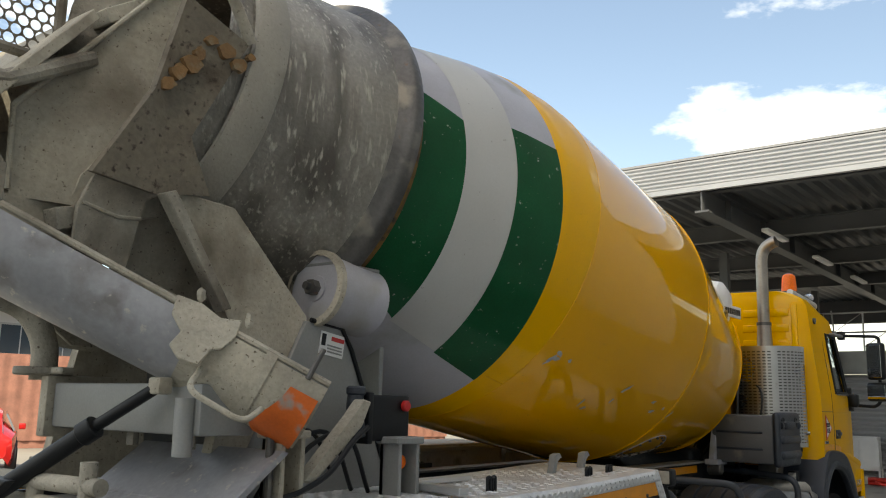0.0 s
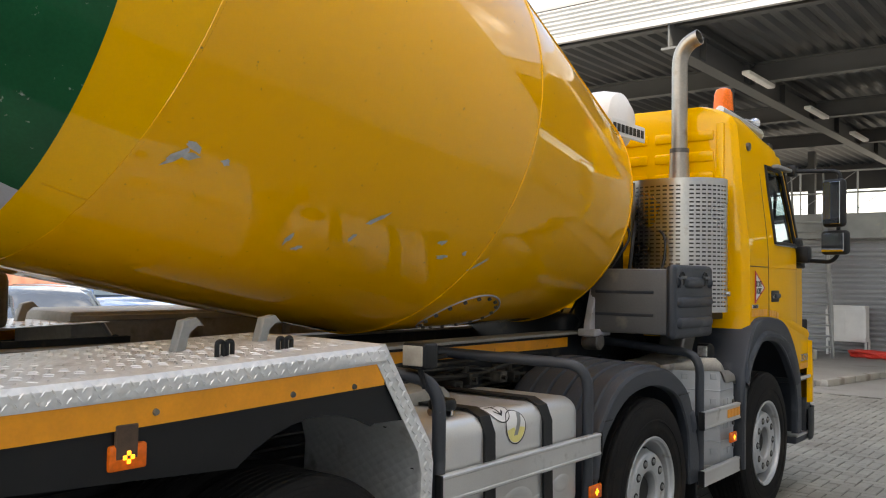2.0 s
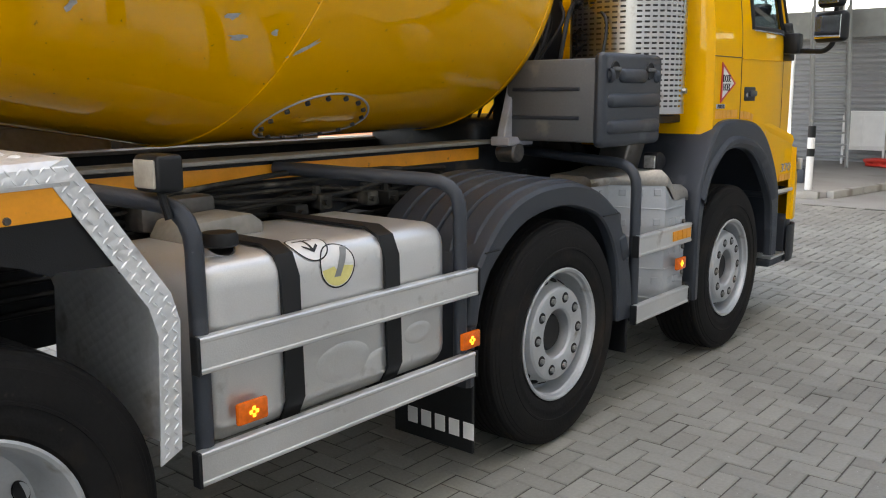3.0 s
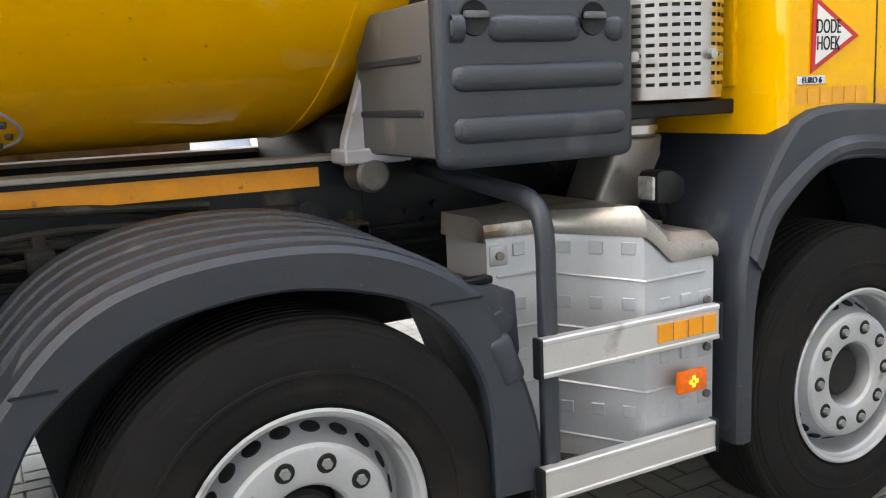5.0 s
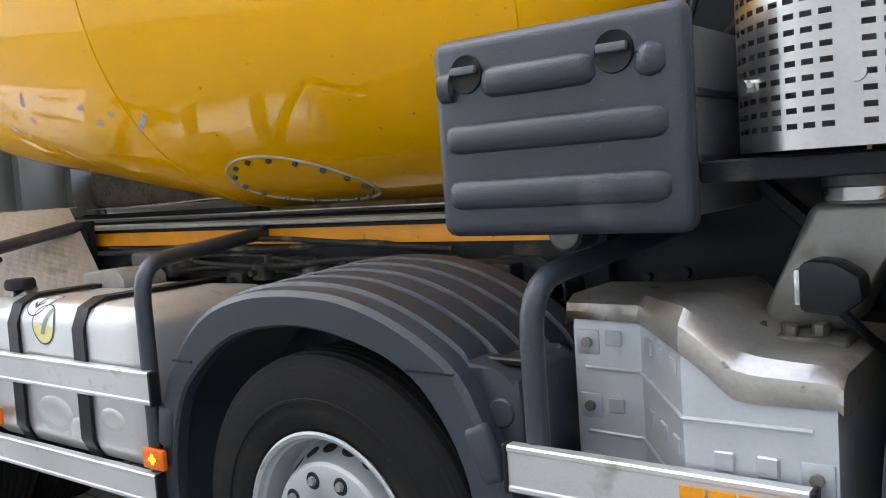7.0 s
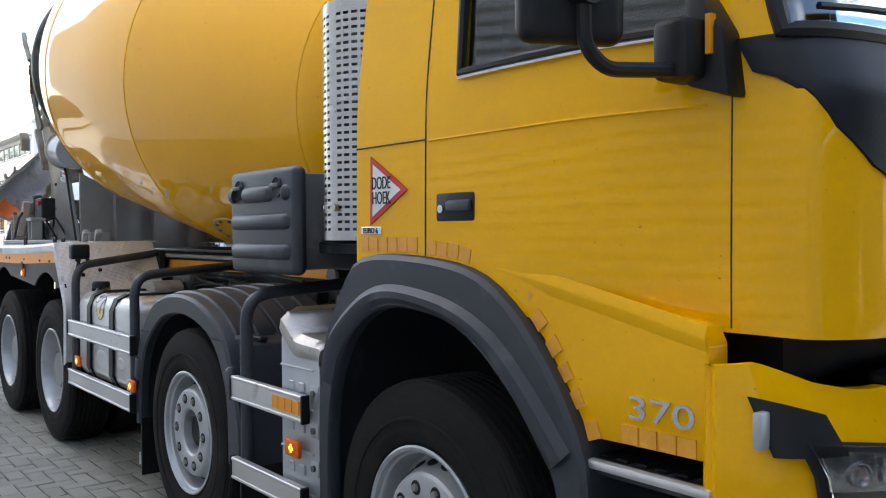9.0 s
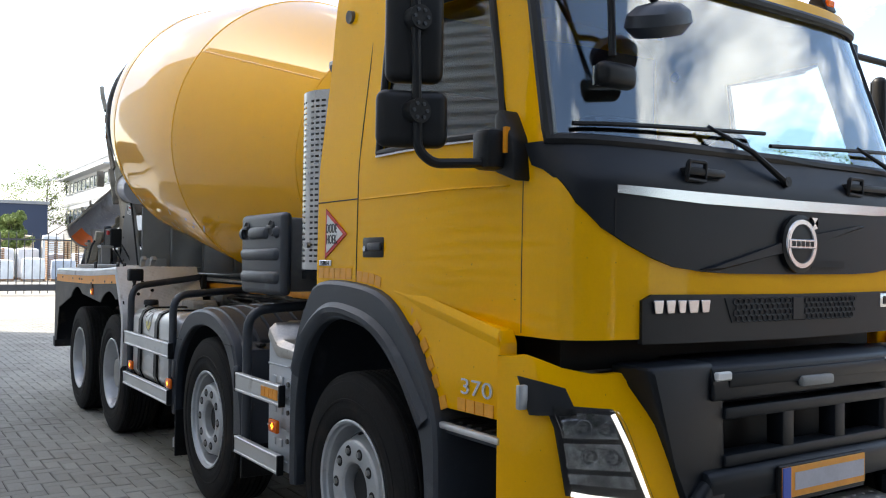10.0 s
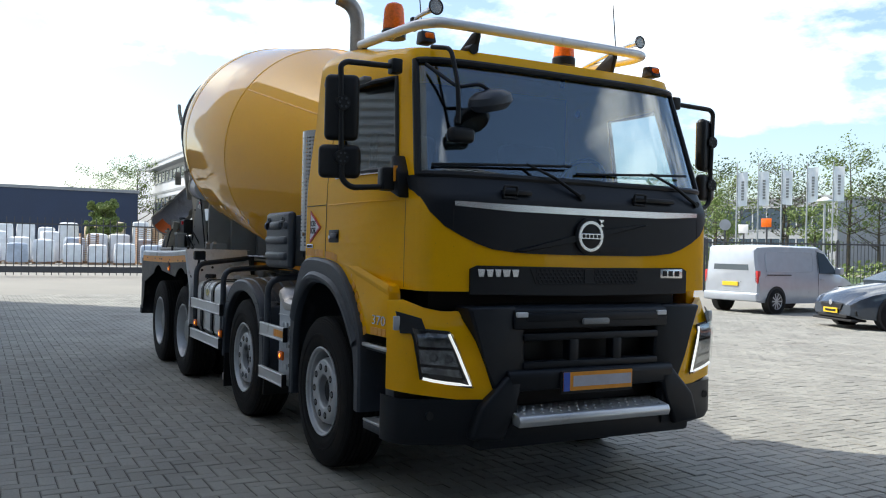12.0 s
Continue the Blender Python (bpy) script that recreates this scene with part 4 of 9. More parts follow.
    for i, (x, z) in enumerate(resample(line, 44)[1:-1]):
        for k in range(2):
            a = .8 if (i + k) % 2 else -.8
            c, sn = math.cos(a), math.sin(a)
            vs = [bm.verts.new((x - .018 - .03 * k + u * c - v * sn, s * (1.247 + w), z - .012 - .012 * k + u * sn + v * c)) for u, v, w in ((.013, 0, 0), (0, .0045, 0), (-.013, 0, 0), (0, -.0045, 0), (.006, 0, .003), (-.006, 0, .003))]
            for q in ((0, 1, 4), (1, 5, 4), (1, 2, 5), (2, 3, 5), (3, 4, 5), (3, 0, 4)):
                bm.faces.new([vs[m_] for m_ in q])
    part("tread_pattern", bm, TREAD, fr)
    # holes as black studs, their inner shade given by colour
    for y, z in ((1.12, 1.32), (1.05, 1.32), (0.98, 1.25), (1.1, 1.22), (1.05, 1.12), (1.15, 0.95)):
        x = lerp([(0.64, -3.945), (1.04, -3.925), (1.447, -4.2)], z)
        bm = cyl(B(), (x - .004, s * y, z), (x + .008, s * y, z + .002), 0.014, 10)
        part("hole", bm, DARK, fr)
    # clamps standing on the deck
    for x in (-5.73, -5.69, -4.80, -4.765, -4.56, -4.525):
        bm = tube(B(), [(x, s * 1.10, 1.41), (x, s * 1.10, 1.475), (x + .022, s * 1.10, 1.475), (x + .022, s * 1.10, 1.41)], 0.008, 8, 0.01)
        part("clamp", bm, BLACK, dk)
    for x in (-4.42, -4.75):
        bm = prism(B(), [(x - .06, 1.43), (x - .03, 1.53), (x + .02, 1.54), (x + .05, 1.51), (x + .02, 1.515), (x - .01, 1.49), (x - .02, 1.43)], "y", *yy(s, 0.86, 0.90), 0.003, 1)
        part("bracket", bm, GREYP, dk)
    # swivel work lamp at the front corner
    bm = B()
    box(bm, -3.95, -3.87, *yy(s, 1.10, 1.22), 1.335, 1.435, 0.014, 3)
    wl_ = part("work_lamp", bm, BLACK, truck, "square work lamp on a bent post")
    part("lens", box(B(), -3.958, -3.948, *yy(s, 1.112, 1.208), 1.347, 1.423, 0.008, 2), LENSD, wl_, "dusty frosted lamp lens")
    part("stem", tube(B(), [(-3.91, s * 1.16, 1.34), (-3.90, s * 1.18, 1.26)], 0.012, 8), BLACK, wl_)


TREAD = mat("tread_plate", (0.72, 0.73, 0.74), 0.42, metal=0.35, vary=0.12, scale=4, fine=60, bump=0.3, dirt=((0.38, 0.37, 0.35), 0.35, 7.0))
tn, tl = TREAD.node_tree.nodes, TREAD.node_tree.links
tco, br = tn.new("ShaderNodeTexCoord"), tn.new("ShaderNodeTexVoronoi")
tmap = tn.new("ShaderNodeMapping")
tmap.inputs["Rotation"].default_value = (0.5, 0.4, 0.8)
tl.new(tco.outputs["Object"], tmap.inputs["Vector"])
tl.new(tmap.outputs["Vector"], br.inputs["Vector"])
br.inputs["Scale"].default_value, br.inputs["Randomness"].default_value = 34.0, 0.15
tb = tn.new("ShaderNodeBump")
tb.inputs["Strength"].default_value, tb.inputs["Distance"].default_value, tb.invert = 0.9, 0.004, True
tl.new(br.outputs["Distance"], tb.inputs["Height"])
tl.new(tb.outputs["Normal"], tn["Principled BSDF"].inputs["Normal"])
random.seed(3)
sides(deck)

# silencer and exhaust stack behind the cab
sx, sy, rx, ry, z0, z1 = -0.655, -0.775, 0.265, 0.36, 1.475, 2.37
bm = lathe(B(), [(0, 0), (0, .30), (0.02, .31), (.86, .31), (.88, .30), (.88, 0)], Matrix.Translation((sx, sy, z0 + .01)) @ Matrix.Diagonal((.78, 1.05, 1, 1)), 40)
sil = part("silencer", bm, DARKSTEEL, truck, "rusty exhaust silencer inside a perforated guard")
bm = B()
NR, NC = 32, 34
a0, a1 = radians(-215), radians(35)


def shp(u, v):
    a = a0 + (a1 - a0) * u
    return (sx + rx * math.cos(a), sy + ry * math.sin(a), z0 + (z1 - z0) * v)


for i in range(NR):
    for j in range(NC):
        us = [(j + k) / NC for k in (0, 0.17, 0.83, 1)]
        vs = [(i + k) / NR for k in (0, 0.31, 0.69, 1)]
        V = [[bm.verts.new(shp(u, v)) for u in us] for v in vs]
        solid = i in (0, NR - 1) or j % 9 == 8
        for a in range(3):
            for b in range(3):
                if a == 1 and b == 1 and not solid:
                    continue
                bm.faces.new((V[a][b], V[a][b + 1], V[a + 1][b + 1], V[a + 1][b]))
bmesh.ops.remove_doubles(bm, verts=bm.verts, dist=0.0003)
part("perforated_guard", bm, STEEL, sil, "shiny slotted stainless steel guard")
part("top_plate", lathe(B(), [(0, 0), (0, 1.0), (.012, 1.0), (.012, 0)], Matrix.Translation((sx, sy, z1)) @ Matrix.Diagonal((rx, ry, 1, 1)), 40), STEEL, sil)
for k in (-2.3, -1.45, -0.6):
    bm = cyl(B(), (sx + rx * math.cos(k), sy + ry * math.sin(k), 1.60), (sx + (rx + .018) * math.cos(k), sy + (ry + .018) * math.sin(k), 1.60), 0.016, 10)
    part("guard_bolt", bm, STEEL, sil)
bm = tube(B(), [(-0.56, -0.76, 2.37), (-0.56, -0.76, 2.60), (-0.56, -0.76, 3.24), (-0.563, -0.775, 3.315), (-0.570, -0.815, 3.370), (-0.578, -0.870, 3.400), (-0.582, -0.915, 3.412)], 0.056, 20, 0.03, cap=False)
tube(bm, [(-0.56, -0.76, 2.37), (-0.56, -0.76, 2.62)], [0.075, 0.064], 20)
EXH = mat("weathered_exhaust_steel", (0.36, 0.33, 0.29), 0.36, metal=0.8, vary=0.15, scale=4, fine=60, bump=0.05, dirt=((0.20, 0.14, 0.09), 0.35, 5.0))
st = part("exhaust_pipe", bm, EXH, truck, "tall dull steel exhaust stack with curved tip")
st.modifiers.new("thickness", "SOLIDIFY").thickness = 0.004
part("clamp_ring", lathe(B(), [(0, .06), (0, .068), (.03, .068), (.03, .06)], Matrix.Translation((-0.56, -0.76, 2.60)), 20), DARKSTEEL, st)
bm = B()
box(bm, -0.95, -0.40, -1.02, -0.45, 1.42, 1.465, 0.004, 1)
part("silencer_shelf", bm, CHASSIS, truck)
bm = tube(B(), [(-0.67, -0.83, 1.46), (-0.67, -0.83, 1.36)], 0.088, 24)
ed = part("exhaust_duct", bm, DARKSTEEL, truck, "exhaust outlet with a flat grey heat shield")
part("clamp_band", lathe(B(), [(0, .088), (.002, .094), (.028, .094), (.03, .088)], Matrix.Translation((-0.67, -0.83, 1.366)), 24), STEEL, ed, "bright clamp band")
bm = prism(B(), [(-0.765, 1.365), (-0.575, 1.365), (-0.60, 1.30), (-0.70, 1.10), (-0.89, 1.10)], "y", -0.90, -0.72, 0.02, 3)
part("heat_shield", bm, CAPG, ed, "pale grey folded heat shield")
part("bracket", prism(B(), [(-1.02, 1.44), (-0.97, 1.44), (-0.62, 1.12), (-0.66, 1.10)], "y", -0.62, -0.56, .006, 1), CHASSIS, ed)
for x in (-0.86, -0.80, -0.74):
    part("flange_bolt", cyl(B(), (x, -0.96, 1.10), (x, -0.96, 1.125), .016, 6), DARKSTEEL, ed)
part("flange", box(B(), -0.92, -0.68, -1.0, -0.88, 1.085, 1.103, .005, 1), DARKSTEEL, ed)

# toolbox with a ribbed lid
TBOX = mat("pale_grey_plastic", (0.11, 0.115, 0.12), 0.5, vary=0.15, scale=3, bump=0.08, dirt=((0.2, 0.19, 0.17), 0.3, 6.0))
bm = B()
box(bm, -1.50, -0.96, -1.09, -0.56, 1.35, 1.755, 0.02, 2)
tb_ = part("toolbox", bm, TBOX, truck, "grey plastic toolbox with a ribbed black lid")
for z in (1.46, 1.60):
    part("band", box(B(), -1.506, -0.954, -1.0, -0.60, z, z + .02, 0.004, 1), PLASTIC, tb_)
bm = B()
box(bm, -1.532, -0.916, -1.150, -1.085, 1.328, 1.782, 0.034, 4)
lid = part("lid", bm, PLASTIC, tb_, "black moulded lid")
for z, cut in ((1.672, True), (1.553, False), (1.426, False)):
    segs = [(-1.495, -0.958)] if not cut else [(-1.495, -1.468), (-1.388, -1.108), (-1.022, -0.958)]
    for xa, xb in segs:
        bm = B()
        n = 8
        rows = []
        for k in range(9):
            a = math.pi * k / 8
            rows.append((-1.150 - 0.024 * math.sin(a), z - 0.034 * math.cos(a)))
        ends = [(xa, 0.0), (xa + 0.012, .7), (xa + 0.03, 1.0), (xb - 0.03, 1.0), (xb - 0.012, .7), (xb, 0.0)]
        P = [[(x, -1.150 + (y + 1.150) * q, z + (zz - z) * (0.5 + .5 * q)) for y, zz in rows] for x, q in ends]
        grid(bm, P)
        part("rib", bm, PLASTIC, lid)
for x in (-1.428, -1.065):
    bm = lathe(B(), [(0.002, 0), (0.002, .036), (0.006, .042), (0.0, .045)], Matrix.Translation((x, -1.149, 1.697)) @ FACE_R, 24)
    latch = part("latch", bm, BLACK, lid, "recessed turn latch")
    bm = B()
    box(bm, x - .034, x + .034, -1.170, -1.153, 1.695, 1.713, 0.005, 2)
    part("lever", bm, TBOX, latch)
# gearbox and frame parts that close the view below the toolbox
part("gearbox", box(B(), -1.55, -0.42, -0.40, 0.40, 0.86, 1.46, 0.06, 3), CHASSIS, truck, "dark greasy gearbox between the frame rails")
# carrier plate between drum and toolbox
bm = prism(B(), [(-1.57, 1.32), (-1.36, 1.32), (-1.30, 1.5), (-1.40, 1.66), (-1.47, 1.66), (-1.56, 1.40)], "y", -0.60, -0.55, 0.006, 1)
box(bm, -1.58, -1.36, -0.64, -0.52, 1.325, 1.37, 0.006, 1)
for k in range(3):
    cyl(bm, (-1.53 + .05 * k, -0.605, 1.47 + .01 * k), (-1.53 + .05 * k, -0.60, 1.47 + .01 * k), .008, 8)
dbk = part("drum_bracket", bm, LILAC, truck, "pale grey steel drum bracket")
part("bracket_foot", cyl(B(), (-1.49, -0.64, 1.29), (-1.49, -0.52, 1.29), 0.055, 20, bev=.01), DARKSTEEL, dbk, "dark round rubber mount")
bm = B()
prism(bm, [(-1.36, 1.32), (-0.75, 1.32), (-0.75, 2.2), (-0.95, 2.3), (-1.3, 1.9)], "y", -0.42, -0.36)
prism(bm, [(-1.36, 1.32), (-0.75, 1.32), (-0.75, 2.2), (-0.95, 2.3), (-1.3, 1.9)], "y", 0.36, 0.42)
box(bm, -1.36, -0.8, -0.36, 0.36, 1.9, 2.25)
cyl(bm, (-1.40, 0, 2.17), (-1.0, 0, 2.10), 0.30, 28)
part("drum_drive", bm, CHASSIS, truck, "dark gearbox stand at the drum's front end")
# water tank with a name board above the drum's front end
bm = lathe(B(), [(-.62, 0), (-.62, .10), (-.56, .19), (-.45, .215), (.45, .215), (.56, .19), (.62, .10), (.62, 0)], Matrix.Translation((-0.98, 0.05, 2.80)) @ Matrix.Rotation(radians(90), 4, "X"), 32)
wt = part("water_tank", bm, WHITE, truck, "white water tank behind the cab")
nb = part("name_board", box(B(), -1.40, -0.90, -0.655, -0.640, 2.635, 2.742, 0.004, 1), WHITE, wt, "white name board with dark bars")
part("board_stay", box(B(), -1.12, -1.06, -0.64, -0.50, 2.66, 2.70), GREYP, wt)
for k in range(8):
    x = -1.375 + k * 0.058
    part("lettering_bar", box(B(), x, x + .040, -0.659, -0.653, 2.662, 2.715), BLACK, nb)
for y in (-0.5, 0.5):
    part("tank_leg", tube(B(), [(-0.98, y, 2.62), (-0.98, y * .8, 2.2)], 0.03, 10), GREYP, wt)
# hoses and pipes between drum and cab
random.seed(8)
for k in range(9):
    y = -0.75 + 0.09 * k
    p = [(-1.35 + random.uniform(-.1, .1), y, 1.34), (-1.2 + random.uniform(-.15, .1), y + random.uniform(-.1, .1), 1.6), (-1.0 + random.uniform(-.1, .1), y + random.uniform(-.1, .1), 1.95), (-0.85, y + .1, 2.1)]
    part("hose", tube(B(), smooth_line(p, 5), random.choice((.009, .013, .018)), 8), BLACK, truck, "black hydraulic hose")

# covered unit between the first two axles
def unit(s):
    plan = [(-1.30, 0.66), (-1.30, 0.957), (-1.128, 0.962), (-0.935, 1.205), (-0.66, 1.19), (-0.655, 0.72)]

    def cover(z_of, off=0.0, lo=0.44):
        """The plan drawn up to a height that falls towards the front."""
        n = 30
        side = resample([(x, y) for x, y in plan[1:5]], n)
        P = []
        for p in side:
            zt = z_of(p.x)
            P.append([(p.x, s * 0.72, zt), (p.x, s * (p.y - 0.03), zt), (p.x, s * (p.y + off - .008), zt - .008), (p.x, s * (p.y + off), zt - .03), (p.x, s * (p.y + off), lo)])
        bm = B()
        grid(bm, P)
        bm.faces.new([bm.verts.new(q) for q in P[0]] + [bm.verts.new((P[0][0][0], s * 0.72, lo))])
        bm.faces.new([bm.verts.new(q) for q in P[-1]] + [bm.verts.new((P[-1][0][0], s * 0.72, lo))])
        bmesh.ops.remove_doubles(bm, verts=bm.verts, dist=0.0004)
        return bm

    ztop = lambda x: lerp([(-1.35, 1.125), (-1.128, 1.122), (-0.935, 1.115), (-0.90, 1.09), (-0.84, 1.035), (-0.80, 1.028), (-0.65, 1.030)], x)
    u = part("unit_cover", cover(ztop), COVER, truck, "silver-grey moulded cover over a side unit")
    n = 30
    rows_ = []
    for p in resample([(x, y) for x, y in plan[1:5]], n):
        zt = ztop(p.x)
        h = lerp([(-1.35, .042), (-1.128, .048), (-0.95, .072), (-0.85, .075), (-0.65, .055)], p.x)
        rows_.append([(p.x, s * (p.y + .004), zt - .012), (p.x, s * (p.y + .010), zt + .008), (p.x, s * (p.y + .004), zt + h * .6), (p.x, s * (p.y - .03), zt + h), (p.x, s * 0.72, zt + h)])
    r0 = [(x - .012, y, z) for x, y, z in rows_[0]]
    r1 = [(x + .012, y, z - .01) for x, y, z in rows_[-1]]
    bm = B()
    grid(bm, [[(x - .005, y, zz) for (x, y, z), zz in zip(r0, (1.10, 1.10, 1.10, 1.10, 1.10))], r0] + rows_ + [r1, [(x, y, 1.0) for x, y, z in r1]])
    part("cap", bm, CAPM, u, "worn metallic cap with brown stains")
    for z in (.985, .83, .66, .50):
        P = [(-1.27, s * 0.960, z + .012), (-1.128, s * 0.964, z + .010), (-0.935, s * 1.207, z - .008), (-0.70, s * 1.194, z - .010)]
        part("crease", tube(B(), P, .005, 6), COVER, u)
    for z in (1.06, .90, .745, .58):
        for x in (-0.86, -0.78):
            if z > 1.0:
                continue
            part("boss", box(B(), x - .02, x + .02, *yy(s, 1.186, 1.2045), z - .020, z + .020, 0.003, 1), COVER, u)
        for q in (-0.45, 0.25, 0.55, 0.85):
            x, y = (-1.128 + .193 * q, 0.962 + .243 * q) if q > 0 else (-1.195, .961)
            part("boss", box(B(), -.02, .02, -.004, .004, -.018, .018, .002, 1, Matrix.Translation((x, s * (y + .001), z + .01)) @ pose(0, 0, 0, 0, 0, s * 51.5 if q > 0 else 0)), COVER, u)
    for x, y, z in ((-1.262, .957, 1.058), (-1.262, .957, .905), (-1.262, .957, .76), (-0.695, 1.19, .888), (-0.695, 1.19, .745), (-0.695, 1.19, .60)):
        bm = box(B(), x - .03, x + .03, *yy(s, y - .004, y + .006), z - .03, z + .03, 0.006, 2)
        pad = part("bolt_pad", bm, COVER, u)
        part("bolt", cyl(B(), (x, s * (y + .004), z), (x, s * (y + .016), z), 0.013, 8), DARKSTEEL, pad)
    l = part("reversing_lamp", prism(B(), [(-0.755, 1.165), (-0.755, 1.255), (-0.735, 1.265), (-0.69, 1.262), (-0.645, 1.235), (-0.640, 1.19), (-0.68, 1.158)], "y", *yy(s, 0.97, 1.058), 0.012, 2), BLACK, truck, "small square lamp in black housing")
    part("lens", box(B(), -0.766, -0.752, *yy(s, 0.98, 1.048), 1.175, 1.247, 0.006, 2), LENSC, l, "clear ribbed lamp lens")
    part("stalk", tube(B(), smooth_line([(-0.70, s * 1.0, 1.17), (-0.66, s * .98, 1.12), (-0.64, s * .92, 1.08), (-0.62, s * .84, 1.05)], 5), 0.011, 8), BLACK, l)
    # fittings on the lower end of the cap
    for x, y in ((-0.79, .98), (-0.74, .93)):
        part("cap_bolt", cyl(B(), (x, s * y, ztop(x) + .05), (x, s * y, ztop(x) + .095), .013, 8), DARKSTEEL, u)


LENSC = mat("clear_ribbed_lens", (0.62, 0.63, 0.62), 0.12, metal=0.5, vary=0.3, scale=30, coat=0.8, bump=0.0)
COVER = mat("silver_plastic_cover", (0.43, 0.455, 0.48), 0.34, metal=0.35, vary=0.08, scale=3, bump=0.04, dirt=((0.30, 0.29, 0.27), 0.2, 6.0))
CAPM = mat("stained_cap", (0.44, 0.42, 0.385), 0.36, metal=0.75, vary=0.2, scale=6, bump=0.06, dirt=((0.17, 0.13, 0.085), 0.42, 5.0), spots=((0.10, 0.07, 0.045), 0.16, 30.0))
sides(unit)
# air tanks, battery and valves on the chassis
for x, y, z, l, r in ((-3.3, -0.60, 0.85, 0.5, 0.11), (-1.75, 0.62, 0.7, 0.4, 0.1)):
    part("air_tank", cyl(B(), (x - l / 2, y, z), (x + l / 2, y, z), r, 20, bev=0.04), CHASSIS, truck)
random.seed(11)
for k in range(26):
    x = random.uniform(-3.9, -1.2)
    z = random.uniform(1.08, 1.16)
    bm = cyl(B(), (x, -0.47, z), (x, -0.50, z), random.uniform(.012, .02), 8)
    part("bolt_head", bm, CHASSIS, truck)
for k in range(5):
    z = 0.90 + 0.05 * k
    part("brake_line", tube(B(), [(-7.0, -0.485, z), (-4, -0.49, z + .01), (-1.2, -0.485, z)], 0.011, 8), BLACK, truck)
part("valve_block", box(B(), -3.65, -3.35, -0.62, -0.47, 1.13, 1.24, 0.02, 2), DARKSTEEL, truck, "dusty valve block")
part("valve_block", box(B(), -2.0, -1.7, -0.60, -0.47, 1.10, 1.20, 0.02, 2), CHASSIS, truck)
for x in (-2.7, -2.15, -1.75):
    bm = prism(B(), [(x - .08, 1.06), (x - .08, 1.17), (x - .05, 1.21), (x + .05, 1.21), (x + .08, 1.17), (x + .08, 1.06)], "y", -0.53, -0.475, 0.006, 1)
    part("frame_gusset", bm, CHASSIS, truck)


random.seed(21)
DUSTY = mat("dusty_black_hose", (0.025, 0.024, 0.022), 0.75, spec=0.25, vary=0.35, scale=6, bump=0.1, dirt=((0.11, 0.10, 0.085), 0.45, 10.0))
for k in range(8):
    z, y = 1.10 + .022 * k, -0.50 - .035 * (k % 3)
    P = [(-3.95 + random.uniform(-.1, .1), y, z + random.uniform(-.02, .02))]
    for x in (-3.6, -3.2, -2.8, -2.4, -2.0):
        P.append((x + random.uniform(-.05, .05), y + random.uniform(-.03, .03), z + random.uniform(-.035, .03)))
    part("hose", tube(B(), smooth_line(P, 5), random.choice((.008, .011, .015)), 8), DUSTY, truck, "dusty black air hose")
for x, z in ((-3.55, 1.14), (-3.42, 1.16), (-2.95, 1.13), (-2.82, 1.16), (-2.55, 1.15), (-2.42, 1.14), (-1.62, 1.10), (-1.54, 1.12)):
    bm = box(B(), x - .035, x + .035, -0.62, -0.50, z - .03, z + .03, .008, 2)
    cyl(bm, (x, -0.56, z + .028), (x, -0.56, z + .062), .018, 8)
    cyl(bm, (x - .015, -0.62, z), (x - .015, -0.645, z), .013, 6)
    part("fitting", bm, DUSTY, truck, "dusty air-line fitting")
part("tank_cover", prism(B(), [(-3.66, 1.12), (-3.62, 1.185), (-3.38, 1.195), (-3.33, 1.16), (-3.33, 1.12)], "y", -0.86, -0.66, .012, 2), CAPS, truck, "dusty pale cover behind the tank")
for x in (-1.60, -1.53):
    for z in (1.02, 1.12):
        part("brake_valve", cyl(B(), (x, -0.62, z), (x, -0.54, z), .028, 12, bev=.006), DUSTY, truck)

# ---- cab details ----
def front_patch(name, ys, zlo, zhi, off, m, parent, label="", rows=8, thick=0.02, mirror=False):
    """A panel that follows the front of the cab between two height curves."""
    P = [[(front_x(y, zlo(y) + (zhi(y) - zlo(y)) * k / rows) + off, y * KF(zlo(y) + (zhi(y) - zlo(y)) * k / rows), zlo(y) + (zhi(y) - zlo(y)) * k / rows) for y in ys] for k in range(rows + 1)]
    bm = slab(B(), P, (-thick, 0, 0))
    return part(name, bm, m, parent, label)


def KF(z):
    return side_w(z) / 1.228 * 0.98


def lin(tab):
    return lambda y: lerp(tab, abs(y))


YS = [-1.1385, -1.132, -1.12, -1.105, -1.08, -1.04, -1.0, -0.95, -0.9, -0.8, -0.7, -0.55, -0.4, -0.2, 0, 0.2, 0.4, 0.55, 0.7, 0.8, 0.9, 0.95, 1.0, 1.04, 1.08, 1.105, 1.12, 1.132, 1.1385]
mask_lo = lin([(0, 1.49), (0.5, 1.493), (0.7, 1.515), (0.85, 1.56), (1.0, 1.64), (1.08, 1.72), (1.12, 1.80), (1.14, 1.86)])
mask = front_patch("front_mask", YS, mask_lo, lin([(0, 1.935), (1.14, 1.935)]), 0.008, FRONTP, cab, "dark grey front mask below the windscreen", 10)
front_patch("silver_strip", [y for y in YS if abs(y) <= 0.951], lin([(0, 1.735), (0.6, 1.738), (0.95, 1.758)]), lin([(0, 1.775), (0.6, 1.778), (0.95, 1.785)]), 0.013, SILVER, mask, "bright silver strip")
for y in (-0.955, 0.955):
    ys = [y - .003, y + .003]
    front_patch("panel_gap", ys, mask_lo, lin([(0, 1.735), (2, 1.745)]), 0.0095, DARK, mask, "", 6)
